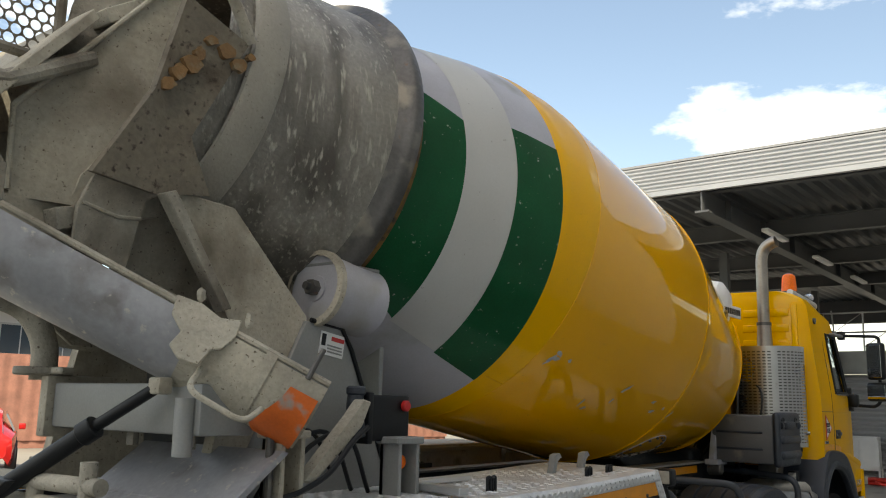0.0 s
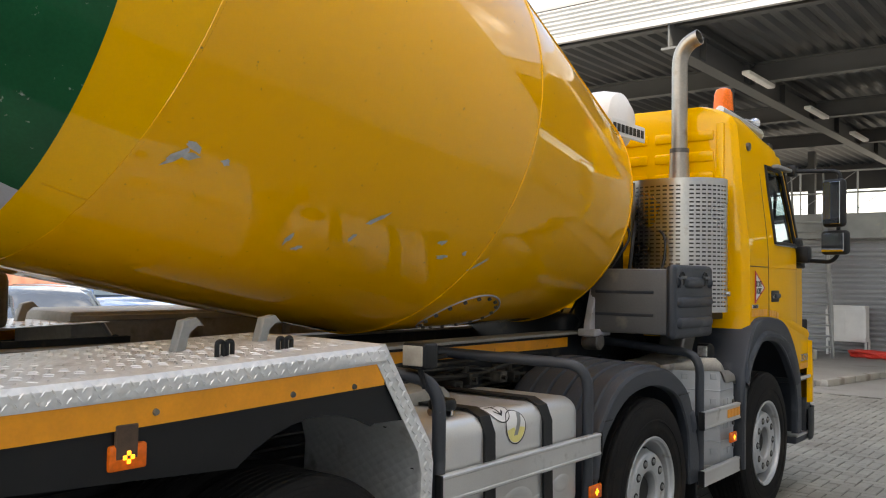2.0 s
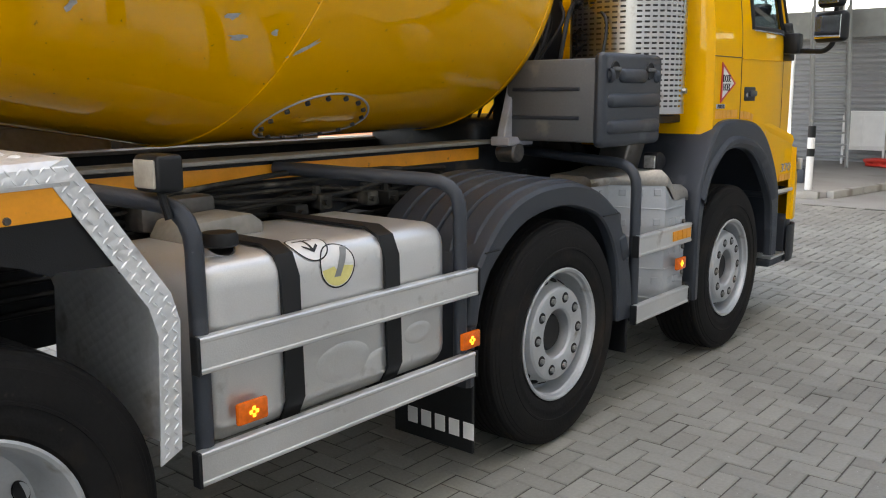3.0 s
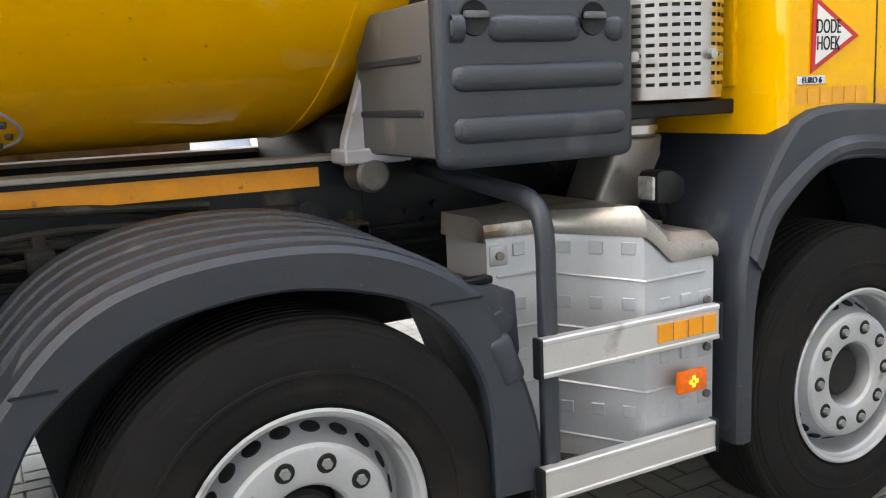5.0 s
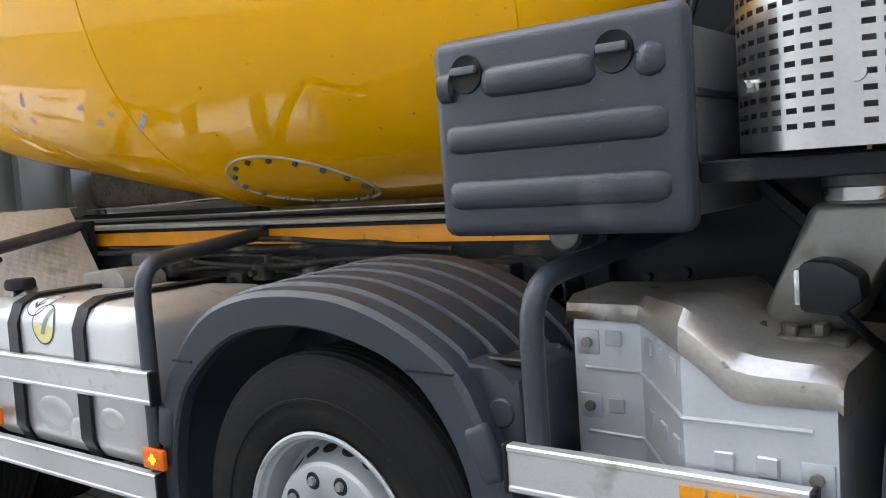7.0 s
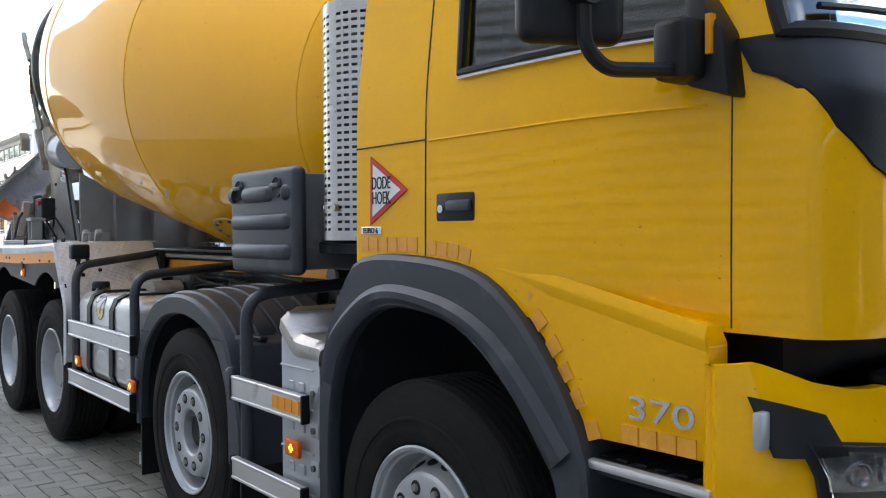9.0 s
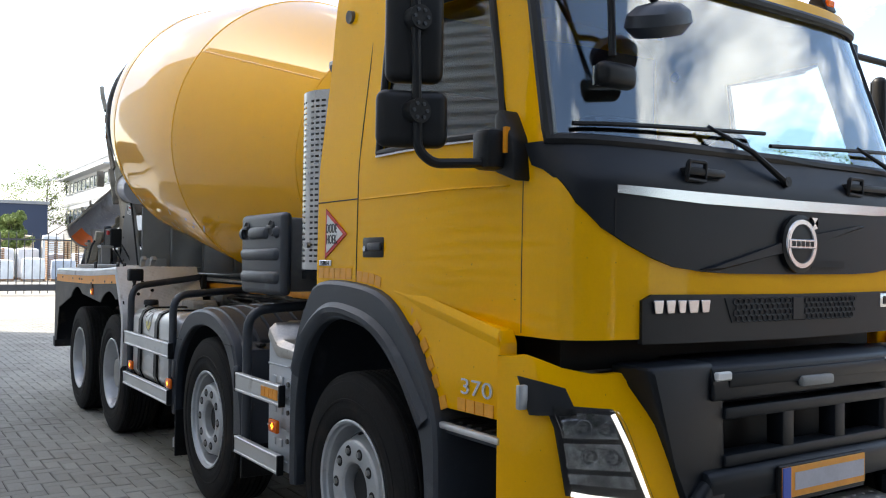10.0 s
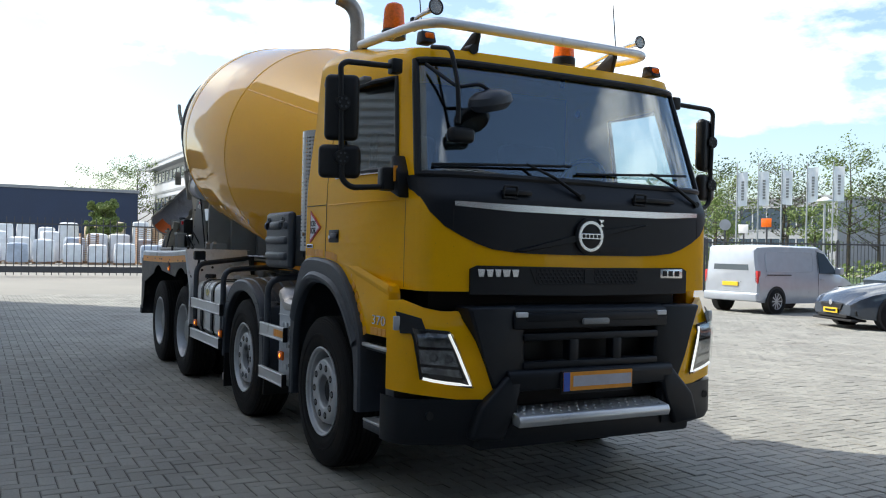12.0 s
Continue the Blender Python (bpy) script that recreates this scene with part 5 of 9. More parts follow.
# diagonal bar behind the emblem
bm = B()
prism(bm, [(-0.56, 1.505), (-0.46, 1.505), (0.06, 1.60), (0.47, 1.69), (0.40, 1.69), (-0.05, 1.625)], "x", 1.355, 1.388, 0.006, 1)
part("diagonal_bar", bm, FRONTP, mask)
bm = B()
box(bm, 1.36, 1.386, 0.08, 0.30, 1.515, 1.545)
part("slot", bm, DARK, mask)
EM = Matrix.Translation((1.386, 0, 1.608)) @ FACE_F
part("emblem_base", lathe(B(), [(-.02, .112), (0.004, .112), (.008, .10), (.008, 0)], EM, 40), BLACK, mask)
part("emblem", lathe(B(), [(.006, .096), (.014, .093), (.014, .076), (.006, .073)], EM, 40), SILVER, mask, "round silver emblem ring with a bar")
part("emblem_bar", box(B(), 1.394, 1.402, -0.088, 0.088, 1.590, 1.626, 0.003, 1), SILVER, mask)
for k in range(5):
    part("lettering_bar", box(B(), 1.401, 1.404, -0.068 + .029 * k, -0.048 + .029 * k, 1.598, 1.618), BLACK, mask)
part("emblem_arrow", prism(B(), [(0.05, 1.66), (0.095, 1.71), (0.055, 1.712), (0.095, 1.67)], "x", 1.392, 1.402), SILVER, mask)
# grille panel with honeycomb slots and plain badges
GY = [-0.845, -0.83, -0.8, -0.7, -0.55, -0.4, -0.2, 0, 0.2, 0.4, 0.55, 0.7, 0.8, 0.83, 0.845]
gr = front_patch("grille_panel", GY, lin([(0, 1.245), (1, 1.255)]), lin([(0, 1.415), (0.8, 1.42), (0.845, 1.40)]), 0.012, FRONTP, cab, "dark grille panel with name badge", 4)
bm = prism(B(), [(-0.43, 1.405), (0.41, 1.405), (0.36, 1.315), (-0.39, 1.315)], "x", 1.36, 1.3795)
part("grille_recess", bm, DARK, gr)
random.seed(2)
for half in (-1, 1):
    bm = B()
    for r_ in range(4):
        for c_ in range(11):
            y = half * (0.045 + 0.031 * c_ + (0.0155 if r_ % 2 else 0))
            z = 1.328 + 0.021 * r_
            if abs(y) > 0.40 - (1.405 - z) * 0.5:
                continue
            hexa = [(y + .0165 * math.cos(a), z + .0125 * math.sin(a)) for a in [math.pi / 6 + math.pi / 3 * k for k in range(6)]]
            tube(bm, [(1.381, p, q) for p, q in hexa], 0.0026, 5, closed=True)
    part("honeycomb", bm, FRONTP, gr)
part("grille_divider", box(B(), 1.37, 1.384, -0.035, 0.035, 1.315, 1.405, 0.003, 1), FRONTP, gr)
for k, (a, b) in enumerate(((-0.785, -0.735), (-0.728, -0.680), (-0.672, -0.628), (-0.622, -0.566), (-0.558, -0.508))):
    xf = front_x((a + b) / 2, 1.38) + 0.012
    bm = prism(B(), [(a, 1.40), (b, 1.40), (b - .008, 1.355), (a + .008, 1.355)], "x", xf, xf + .006, 0.002, 1)
    part("badge_bar", bm, SILVER, gr, "silver badge lettering bars")
xf = front_x(0.68, 1.38) + 0.012
part("badge_plate", box(B(), xf, xf + .006, 0.585, 0.775, 1.353, 1.413, 0.004, 2), SILVER, gr, "silver model badge plate")
for a in (0.605, 0.655, 0.71):
    part("badge_bar", box(B(), xf + .005, xf + .0085, a, a + .035, 1.366, 1.40), BLACK, gr)
# black box standing in for the shade under the cab front
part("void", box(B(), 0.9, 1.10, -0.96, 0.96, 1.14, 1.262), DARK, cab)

# windscreen rubber, wipers, mirrors at the top
loop = [CROWS[i_ws[0]][j] for j in range(0, j_ws[1] + 1)] + [CROWS[i][j_ws[1]] for i in range(i_ws[0] + 1, i_ws[1] + 1)] + [CROWS[i_ws[1]][j] for j in range(j_ws[1] - 1, -1, -1)]
loop = loop + [(x, -y, z) for x, y, z in loop[-2:0:-1]]
part("windscreen_seal", tube(B(), [(x + .002, y, z) for x, y, z in loop], 0.022, 8, closed=True), BLACK, cab, "black windscreen seal")
for yb, yt in ((-0.05, -1.02), (0.93, -0.03)):
    piv = (front_x(yb, 1.86) + .03, yb, 1.845)
    mid = (front_x((yb + yt) / 2 + .12, 2.03) + .022, yb - 0.36, 2.035)
    arm = part("wiper", tube(B(), [piv, ((piv[0] + mid[0]) / 2 + .02, (piv[1] + mid[1]) / 2, (piv[2] + mid[2]) / 2 + .01), mid], [0.014, 0.011, 0.007], 8), BLACK, cab, "black wiper arm and blade")
    P = [(front_x(y, 2.0 + .035 * (1 - abs(y - yt) / 1.0)) + .016, y, 1.995 + .045 * (y - yt) / (yb - yt)) for y in np.linspace(yt, yb - 0.03, 9)]
    part("blade", tube(B(), P, 0.009, 6), BLACK, arm)
    part("pivot", cyl(B(), (piv[0] - .03, piv[1], piv[2]), (piv[0] + .012, piv[1], piv[2]), 0.02, 12), BLACK, arm)
for y0, y1 in ((-0.62, -0.42), (0.36, 0.70)):
    part("step_grip", box(B(), 1.32, 1.375, y0, y1, 1.835, 1.865, 0.01, 2), BLACK, mask, "black grab recess")
    part("grip_frame", tube(B(), [(1.365, y0, 1.82), (1.372, y0, 1.885), (1.372, y0 + .09, 1.885), (1.368, y0 + .09, 1.82)], 0.009, 8, .015, closed=True), BLACK, mask)

for sd in (-1, 1):
    # window rubber and rail
    a = [CROWS[i_sw[0]][j] for j in range(j_sw[0], j_sw[1] + 1)] + [CROWS[i][j_sw[1]] for i in range(i_sw[0] + 1, i_sw[1] + 1)] + [CROWS[i_sw[1]][j] for j in range(j_sw[1] - 1, j_sw[0] - 1, -1)] + [CROWS[i][j_sw[0]] for i in range(i_sw[1] - 1, i_sw[0], -1)]
    part("window_seal", tube(B(), [(x, -sd * (y - .001), z) for x, y, z in a], 0.016, 8, closed=True), BLACK, cab)
    low = [(x, -sd * (y - .012), z - .016) for x, y, z in CROWS[i_sw[0]][j_sw[0]:j_sw[1] + 1]]
    part("window_rail", tube(B(), low, 0.006, 6), SILVER, cab)
    w = 1.2035
    # seams of door and side panel
    for nm, pts in (("door_seam", [(0.03, 2.66), (0.03, 1.43)]), ("door_seam", [(1.055, 1.85), (1.055, 1.28)]), ("panel_seam", [(-0.37, 1.795), (0.03, 1.795)])):
        P = []
        for x, z in resample(pts, 12):
            f_ = max(0.0, (x - 0.60) / 0.40)
            P.append((x, sd * ((1.228 - 0.085 * f_ ** 1.6) * KF(z) + .0005), z))
        part(nm, tube(B(), P, 0.0028, 5), DARK, cab)
    crease = [(x, sd * ((1.228 - 0.085 * max(0.0, (x - 0.60) / 0.40) ** 1.6) * KF(1.79) + .001), 1.79 + .004 * x) for x in np.linspace(0.05, 1.0, 10)]
    part("crease", tube(B(), crease, 0.004, 5), YELLOW, cab)
    # lower door, cut by the wheel arch
    low = [(0.03, 1.435), (0.25, 1.42), (0.38, 1.375), (0.55, 1.225), (0.65, 1.09), (0.70, 0.98), (1.06, 0.985), (1.06, 1.25), (1.04, 1.29), (0.03, 1.45)]
    bm = B()
    prism(bm, [(x, z) for x, z in low], "y", *yy(sd, 1.12, 1.196), 0.012, 2)
    dl = part("door_lower", bm, YELLOW, cab, "lower part of the yellow door")
    P = [[(x, sd * (1.197 + o), z + dz) for dz, o in ((-.035, -.002), (-.004, .007), (.004, .006), (.03, -.002))] for x, z in ((0.36, 1.40), (0.42, 1.392), (0.7, 1.338), (1.0, 1.275), (1.055, 1.263))]
    bm = B()
    grid(bm, P)
    part("door_crease", bm, YELLOW, dl)
    # handle
    hd = part("door_handle", box(B(), 0.085, 0.27, *yy(sd, 1.185, 1.2075), 1.535, 1.625, 0.012, 2), BLACK, cab, "black recessed door handle")
    part("grip", box(B(), 0.15, 0.262, *yy(sd, 1.206, 1.222), 1.565, 1.60, 0.008, 2), PLASTIC, hd)
    part("lock", cyl(B(), (0.115, sd * 1.206, 1.575), (0.115, sd * 1.213, 1.575), 0.013, 12), SILVER, hd)
    # wheel arch of the cab
    OUT1 = [(-0.60, .42), (-0.595, .80), (-0.56, 1.08), (-0.42, 1.33), (-0.28, 1.425), (0.08, 1.425), (0.34, 1.372), (0.54, 1.215), (0.70, 0.985), (0.735, .80), (0.74, .50)]
    INN1 = [(-0.53, .42), (-0.525, .80), (-0.47, 1.02), (-0.34, 1.18), (-0.16, 1.255), (0.09, 1.248), (0.25, 1.195), (0.40, 1.09), (0.58, 0.90), (0.635, .72), (0.645, .50)]
    bm, o = arch(OUT1, INN1, sd, 1.232, 0.62, 40)
    ar = part("cab_mudguard", bm, PLASTIC, truck, "dark grey plastic wheel arch of the cab")
    part("inner_liner", box(B(), -0.66, 0.60, *yy(sd, 0.57, 0.60), 0.40, 1.22, 0.01, 1), BLACK, ar, "black inner liner of the wheel arch")
    lip = resample(smooth_line([(-0.50, .95), (-0.42, 1.11), (-0.19, 1.262), (0.09, 1.256), (0.30, 1.185), (0.45, 1.06), (0.60, 0.88)], 6), 30)
    bm = B()
    grid(bm, [[(p.x, sd * 1.234, p.y), (p.x + (p.x * .06), sd * 1.252, p.y + .018), (p.x + p.x * .1, sd * 1.254, p.y + .04), (p.x + p.x * .13, sd * 1.236, p.y + .062)] for p in lip])
    part("arch_lip", bm, PLASTIC, ar)
    # steps
    bm = B()
    box(bm, 0.68, 1.08, *yy(sd, 0.80, 1.19), 0.885, 0.925, 0.01, 2)
    stp = part("door_step", bm, PLASTIC, truck, "step with silver edge below the door")
    part("step_edge", box(B(), 0.69, 1.075, *yy(sd, 1.185, 1.215), 0.905, 0.93, 0.008, 2), ALU, stp)
    for k in range(6):
        part("tread_bar", box(B(), 0.71 + k * .06, 0.745 + k * .06, *yy(sd, 0.95, 1.17), 0.925, 0.935, 0.003, 1), BLACK, stp)
    part("step_back", box(B(), 0.72, 1.12, *yy(sd, 0.72, 0.80), 0.36, 0.92), BLACK, stp)
    bm = B()
    box(bm, 0.72, 1.14, *yy(sd, 0.86, 1.20), 0.40, 0.455, 0.014, 2)
    s2 = part("entry_step", bm, PLASTIC, truck, "low entry step with pierced metal tread")
    part("step_plate", box(B(), 0.735, 1.12, *yy(sd, 0.88, 1.205), 0.452, 0.468, 0.004, 1), ALU, s2)
    for k in range(6):
        for q in range(3):
            x, y = 0.77 + k * .06, 0.95 + q * .09
            part("stud", lathe(B(), [(0, .012), (.006, .009), (.006, 0)], Matrix.Translation((x, sd * y, .468)), 8), ALU, s2)
    bm = prism(B(), [(1.02, .45), (1.14, .45), (1.14, .70), (1.06, .74), (1.02, .70)], "y", *yy(sd, 1.0, 1.19), 0.01)
    part("step_cheek", bm, PLASTIC, s2)
    # main mirrors on their bent arm
    arm = tube(B(), [(0.90, sd * 1.10, 2.60), (0.93, sd * 1.44, 2.585), (0.93, sd * 1.475, 2.56), (0.93, sd * 1.455, 1.90), (0.94, sd * 1.40, 1.855), (1.0, sd * 1.16, 1.87)], 0.017, 10, 0.06)
    ma = part("mirror_arm", arm, BLACK, cab, "black bent tube mirror arm")
    for z0_, z1_, y0_, y1_ in ((2.13, 2.515, 1.345, 1.545), (1.91, 2.105, 1.33, 1.575)):
        yc_ = sd * (y0_ + y1_) / 2
        hw_ = (y1_ - y0_) / 2
        turn = Matrix.Translation((0.885, yc_, 0)) @ Matrix.Rotation(radians(25 * sd), 4, "Z")
        bm = box(B(), -0.038, 0.037, -hw_, hw_, z0_, z1_, 0.034, 4, turn)
        mi = part("mirror", bm, BLACK, cab, "black mirror housing")
        part("mirror_glass", box(B(), -.042, -.034, -hw_ + .02, hw_ - .02, z0_ + .025, z1_ - .025, 0.002, 1, turn), MIRROR, mi)
        zc = (z0_ + z1_) / 2 + .02
        part("mirror_joint", cyl(B(), (0.905, sd * 1.46, zc), (0.955, sd * 1.46, zc), 0.042, 16), BLACK, mi)
        for k in range(6):
            a = k * math.pi / 3
            part("joint_screw", cyl(B(), (0.953, sd * 1.46 + .026 * math.cos(a), zc + .026 * math.sin(a)), (0.959, sd * 1.46 + .026 * math.cos(a), zc + .026 * math.sin(a)), .007, 6), PLASTIC, mi)
    bm = prism(B(), [(0.97, 1.84), (1.09, 1.80), (1.07, 1.95), (1.0, 2.06), (0.97, 2.04)], "y", *yy(sd, 1.07, 1.165), 0.012, 2)
    part("mirror_foot", bm, BLACK, cab)
    part("mirror_clamp", box(B(), 0.93, 1.03, *yy(sd, 1.12, 1.235), 1.845, 1.985, 0.02, 2), BLACK, cab)
    part("marker_tab", box(B(), 1.035, 1.05, *yy(sd, 1.155, 1.175), 1.90, 1.99), REFL, cab)
    part("arm_head", box(B(), 0.86, 0.94, *yy(sd, 1.08, 1.15), 2.555, 2.645, 0.012, 2), BLACK, cab)
    # roof marker lamps, rear corner lamp, small wing
    mk = part("roof_marker", prism(B(), [(0.83, 2.765), (0.95, 2.765), (0.92, 2.84), (0.85, 2.845)], "y", *yy(sd, 0.86, 0.95), 0.012, 2), BLACK, cab, "roof marker lamp")
    part("lens", box(B(), 0.925, 0.945, *yy(sd, 0.875, 0.935), 2.79, 2.825, 0.006, 1), ORANGE, mk)
    part("corner_lamp", cyl(B(), (-0.20, sd * 1.08, 2.665), (-0.20, sd * 1.14, 2.66), 0.03, 14), DARKSTEEL, cab)
    part("sun_wing", box(B(), 0.28, 0.62, *yy(sd, 1.14, 1.20), 2.555, 2.585, 0.012, 2, ), GREYP, cab)

# rear wall pressings
for z in (2.70, 2.55, 2.40, 2.25, 2.10, 1.95, 1.80):
    for y0, y1 in ((-0.95, -0.50), (-0.44, 0.44), (0.50, 0.95)):
        part("pressing", box(B(), CB - .012, CB + .01, y0, y1, z, z + .075, 0.011, 2), YELLOW, cab)
for y in (-1.0, 1.0):
    part("rear_pillar", box(B(), CB - .016, CB + .01, y - .03, y + .03, 1.50, 2.82, 0.012, 2), YELLOW, cab)

# blind-spot sign, emission badge, reflective squares
SG = [(-0.279, 1.53), (-0.273, 1.763), (-0.062, 1.642)]
sg = part("warning_sign", prism(B(), SG, "y", -1.2075, -1.2035), RED, cab, "red and white triangular blind-spot sticker")
cx, cz = sum(p[0] for p in SG) / 3, sum(p[1] for p in SG) / 3
part("sign_field", prism(B(), [(cx + (x - cx) * .76, cz + (z - cz) * .76) for x, z in SG], "y", -1.2095, -1.2065), WHITE, sg)
for txt, z in (("DODE", 1.668), ("HOEK", 1.618)):
    tm = text_bm(txt, 0.060, Matrix.Translation((-0.207, -1.2095, z)) @ FACE_R @ Matrix.Diagonal((0.66, 1, 1, 1)))
    letters(tm, BLACK, sg, "black sign lettering")
eb = part("emission_badge", box(B(), -0.338, -0.212, -1.2085, -1.2035, 1.497, 1.524, 0.003, 1), SILVER, cab, "small silver emission badge")
letters(text_bm("EURO 6", 0.026, Matrix.Translation((-0.275, -1.2085, 1.51)) @ FACE_R), BLACK, eb)
for k in range(6):
    part("reflector_square", box(B(), -0.343 + k * .056, -0.293 + k * .056, -1.2055, -1.2035, 1.440, 1.488), TAPE, cab)
for x, z, q in ((0.06, 1.455, 0), (0.115, 1.452, -4), (0.17, 1.447, -8), (0.225, 1.437, -12), (0.28, 1.42, -20), (0.475, 1.33, -40), (0.53, 1.265, -50), (0.585, 1.20, -52), (0.625, 1.135, -58), (0.665, 1.07, -62), (0.72, 1.0, -70), (0.84, 1.01, 0), (0.895, 1.01, 0), (0.95, 1.01, 0), (1.005, 1.01, 0)):
    part("reflector_square", box(B(), -.024, .024, -1.2005 if z < 1.43 else -1.2055, -1.195 if z < 1.43 else -1.2035, -.022, .022, 0, 1, Matrix.Translation((x, 0, z)) @ pose(0, 0, 0, 0, -q, 0)), TAPE, cab)
letters(text_bm("370", 0.085, Matrix.Translation((0.93, -1.198, 1.075)) @ FACE_R @ Matrix.Diagonal((1.55, 0.95, 2.5, 1))), SILVER, cab, "silver engine number badge")

# roof: light bar, beacons, horns, mirrors in front of the screen
bar = [(-0.15, -0.90, 2.965), (0.76, -0.90, 2.915), (0.92, -0.83, 2.905), (0.93, -0.70, 2.905), (0.93, 0.68, 2.905), (0.92, 0.80, 2.905), (0.76, 0.86, 2.915), (-0.15, 0.86, 2.965)]
lb = part("roof_bar", tube(B(), bar, 0.032, 14, 0.10), ALU, truck, "aluminium roof light bar")
for y in (-0.90, 0.86):
    part("bar_post", cyl(B(), (-0.10, y * .99, 2.84), (-0.10, y * .99, 2.96), .02, 10), BLACK, lb)
for y in (-0.55, 0.55):
    part("bar_foot", prism(B(), [(0.66, 2.78), (0.88, 2.74), (0.925, 2.86), (0.92, 2.885), (0.86, 2.885)], "y", y - .018, y + .018, 0.008), BLACK, lb)
for y, h in ((-0.80, 0.25), (0.42, 0.20)):
    M = Matrix.Translation((0.19 if y < 0 else 0.5, y, 2.955 if y < 0 else 2.86))
    bc = part("beacon", lathe(B(), [(0, 0), (0, .085), (.05, .085), (.06, .075), (.06, 0)], M, 24), BLACK, truck, "orange rotating beacon on the roof")
    part("dome", lathe(B(), [(.06, .078), (h * .55, .074), (h * .82, .068), (h * .93, .055), (h * .985, .03), (h, 0)], M, 24), ORANGE, bc, "orange plastic dome")
for y, r in ((-0.82, 0.050), (0.83, 0.044)):
    hr = part("air_horn", tube(B(), [(0.20, y, 2.95), (0.62, y, 3.012), (0.74, y, 3.016), (0.82, y, 3.018), (0.85, y, 3.018)], [0.012, 0.013, 0.019, r * .6, r], 16), SILVER, truck, "silver roof air horn with a dark mouth")
    part("horn_mouth", lathe(B(), [(.0, r * 1.06), (.006, r * .92), (-.03, .018), (-.03, 0)], Matrix.Translation((0.85, y, 3.018)) @ FACE_F, 20), BLACK, hr)
    part("horn_clamp", box(B(), 0.52, 0.56, y - .02, y + .02, 2.93, 3.02, .005, 1), BLACK, hr)
part("aerial", tube(B(), [(0.55, -0.76, 2.92), (0.50, -0.77, 3.25)], .004, 6), BLACK, truck)
part("aerial", tube(B(), [(0.75, 0.70, 2.90), (0.70, 0.70, 3.30)], .004, 6), BLACK, truck)
part("front_mirror_arm", tube(B(), [(1.02, -0.93, 2.72), (1.20, -0.90, 2.68), (1.24, -0.87, 2.47), (1.24, -0.86, 2.24)], .014, 10, .05), BLACK, cab, "black arm with two front mirrors")
part("arm_stay", tube(B(), [(1.06, -0.99, 2.60), (1.24, -0.87, 2.45), (1.27, -0.74, 2.48), (1.275, -0.67, 2.44)], .012, 10, .04), BLACK, cab)
part("kerb_mirror", lathe(B(), [(-.03, 0), (-.03, .10), (0, .14), (.03, .13), (.05, .09), (.06, 0)], Matrix.Translation((1.27, -0.665, 2.375)) @ pose(0, 0, 0, 14, 14, 0) @ Matrix.Diagonal((0.62, 1.05, 1.35, 1)), 28), PLASTIC, cab, "oval front mirror housing")
part("front_mirror", box(B(), 1.20, 1.27, -0.925, -0.755, 2.13, 2.22, 0.03, 3), BLACK, cab, "square front mirror housing")
part("front_mirror_glass", box(B(), 1.19, 1.20, -0.905, -0.775, 2.142, 2.21), MIRROR, cab)
part("camera_eye", cyl(B(), (0.98, -0.66, 2.74), (1.06, -0.66, 2.735), 0.03, 14), BLACK, cab)

# interior seen through the glass
part("dashboard", prism(B(), [(0.55, 1.5), (1.15, 1.5), (1.18, 1.93), (0.95, 1.97), (0.62, 1.86)], "y", -1.08, 1.08, 0.03), BLACK, cab, "dark dashboard")
part("steering_wheel", tube(B(), [(0.56 + .10 * math.sin(a) - .02, 0.55 + .22 * math.cos(a), 1.98 + .19 * math.sin(a)) for a in [2 * math.pi * k / 28 for k in range(28)]], .016, 8, closed=True), BLACK, cab, "black steering wheel")
for y in (-0.55, 0.55):
    part("seat", box(B(), -0.12, 0.42, y - .26, y + .26, 1.3, 1.62, 0.05, 2), DARK, cab)
    part("seat_back", box(B(), -0.22, -0.05, y - .25, y + .25, 1.55, 2.35, 0.05, 2), DARK, cab)
part("cab_floor", box(B(), -0.36, 1.0, -1.05, 1.05, 1.28, 1.31), DARK, cab)
part("cab_lining", box(B(), -0.365, -0.355, -1.08, 1.08, 1.31, 2.8), PLASTIC, cab)

LAMPG = glass("clear_lens", (0.93, 0.95, 0.96), 1.45)
CHAMB = mat("dark_lamp_chamber", (0.34, 0.35, 0.36), 0.15, metal=0.85, vary=0.5, scale=18, fine=40, bump=0.5)
# bumper: black centre, yellow corners with lamps, lower lip
def bx(y, n=4.2, a=0.96, b=0.40):
    return a + b * max(0.0, 1 - min(1.0, abs(y) / 1.225) ** n) ** (1 / n)


def fx(y):
    """The bumper's front: the centre stands a little proud and runs smoothly into the corners."""
    k = min(1.0, max(0.0, (abs(y) - 0.60) / 0.46))
    return bx(y) + 0.075 * (1 - k * k * (3 - 2 * k))


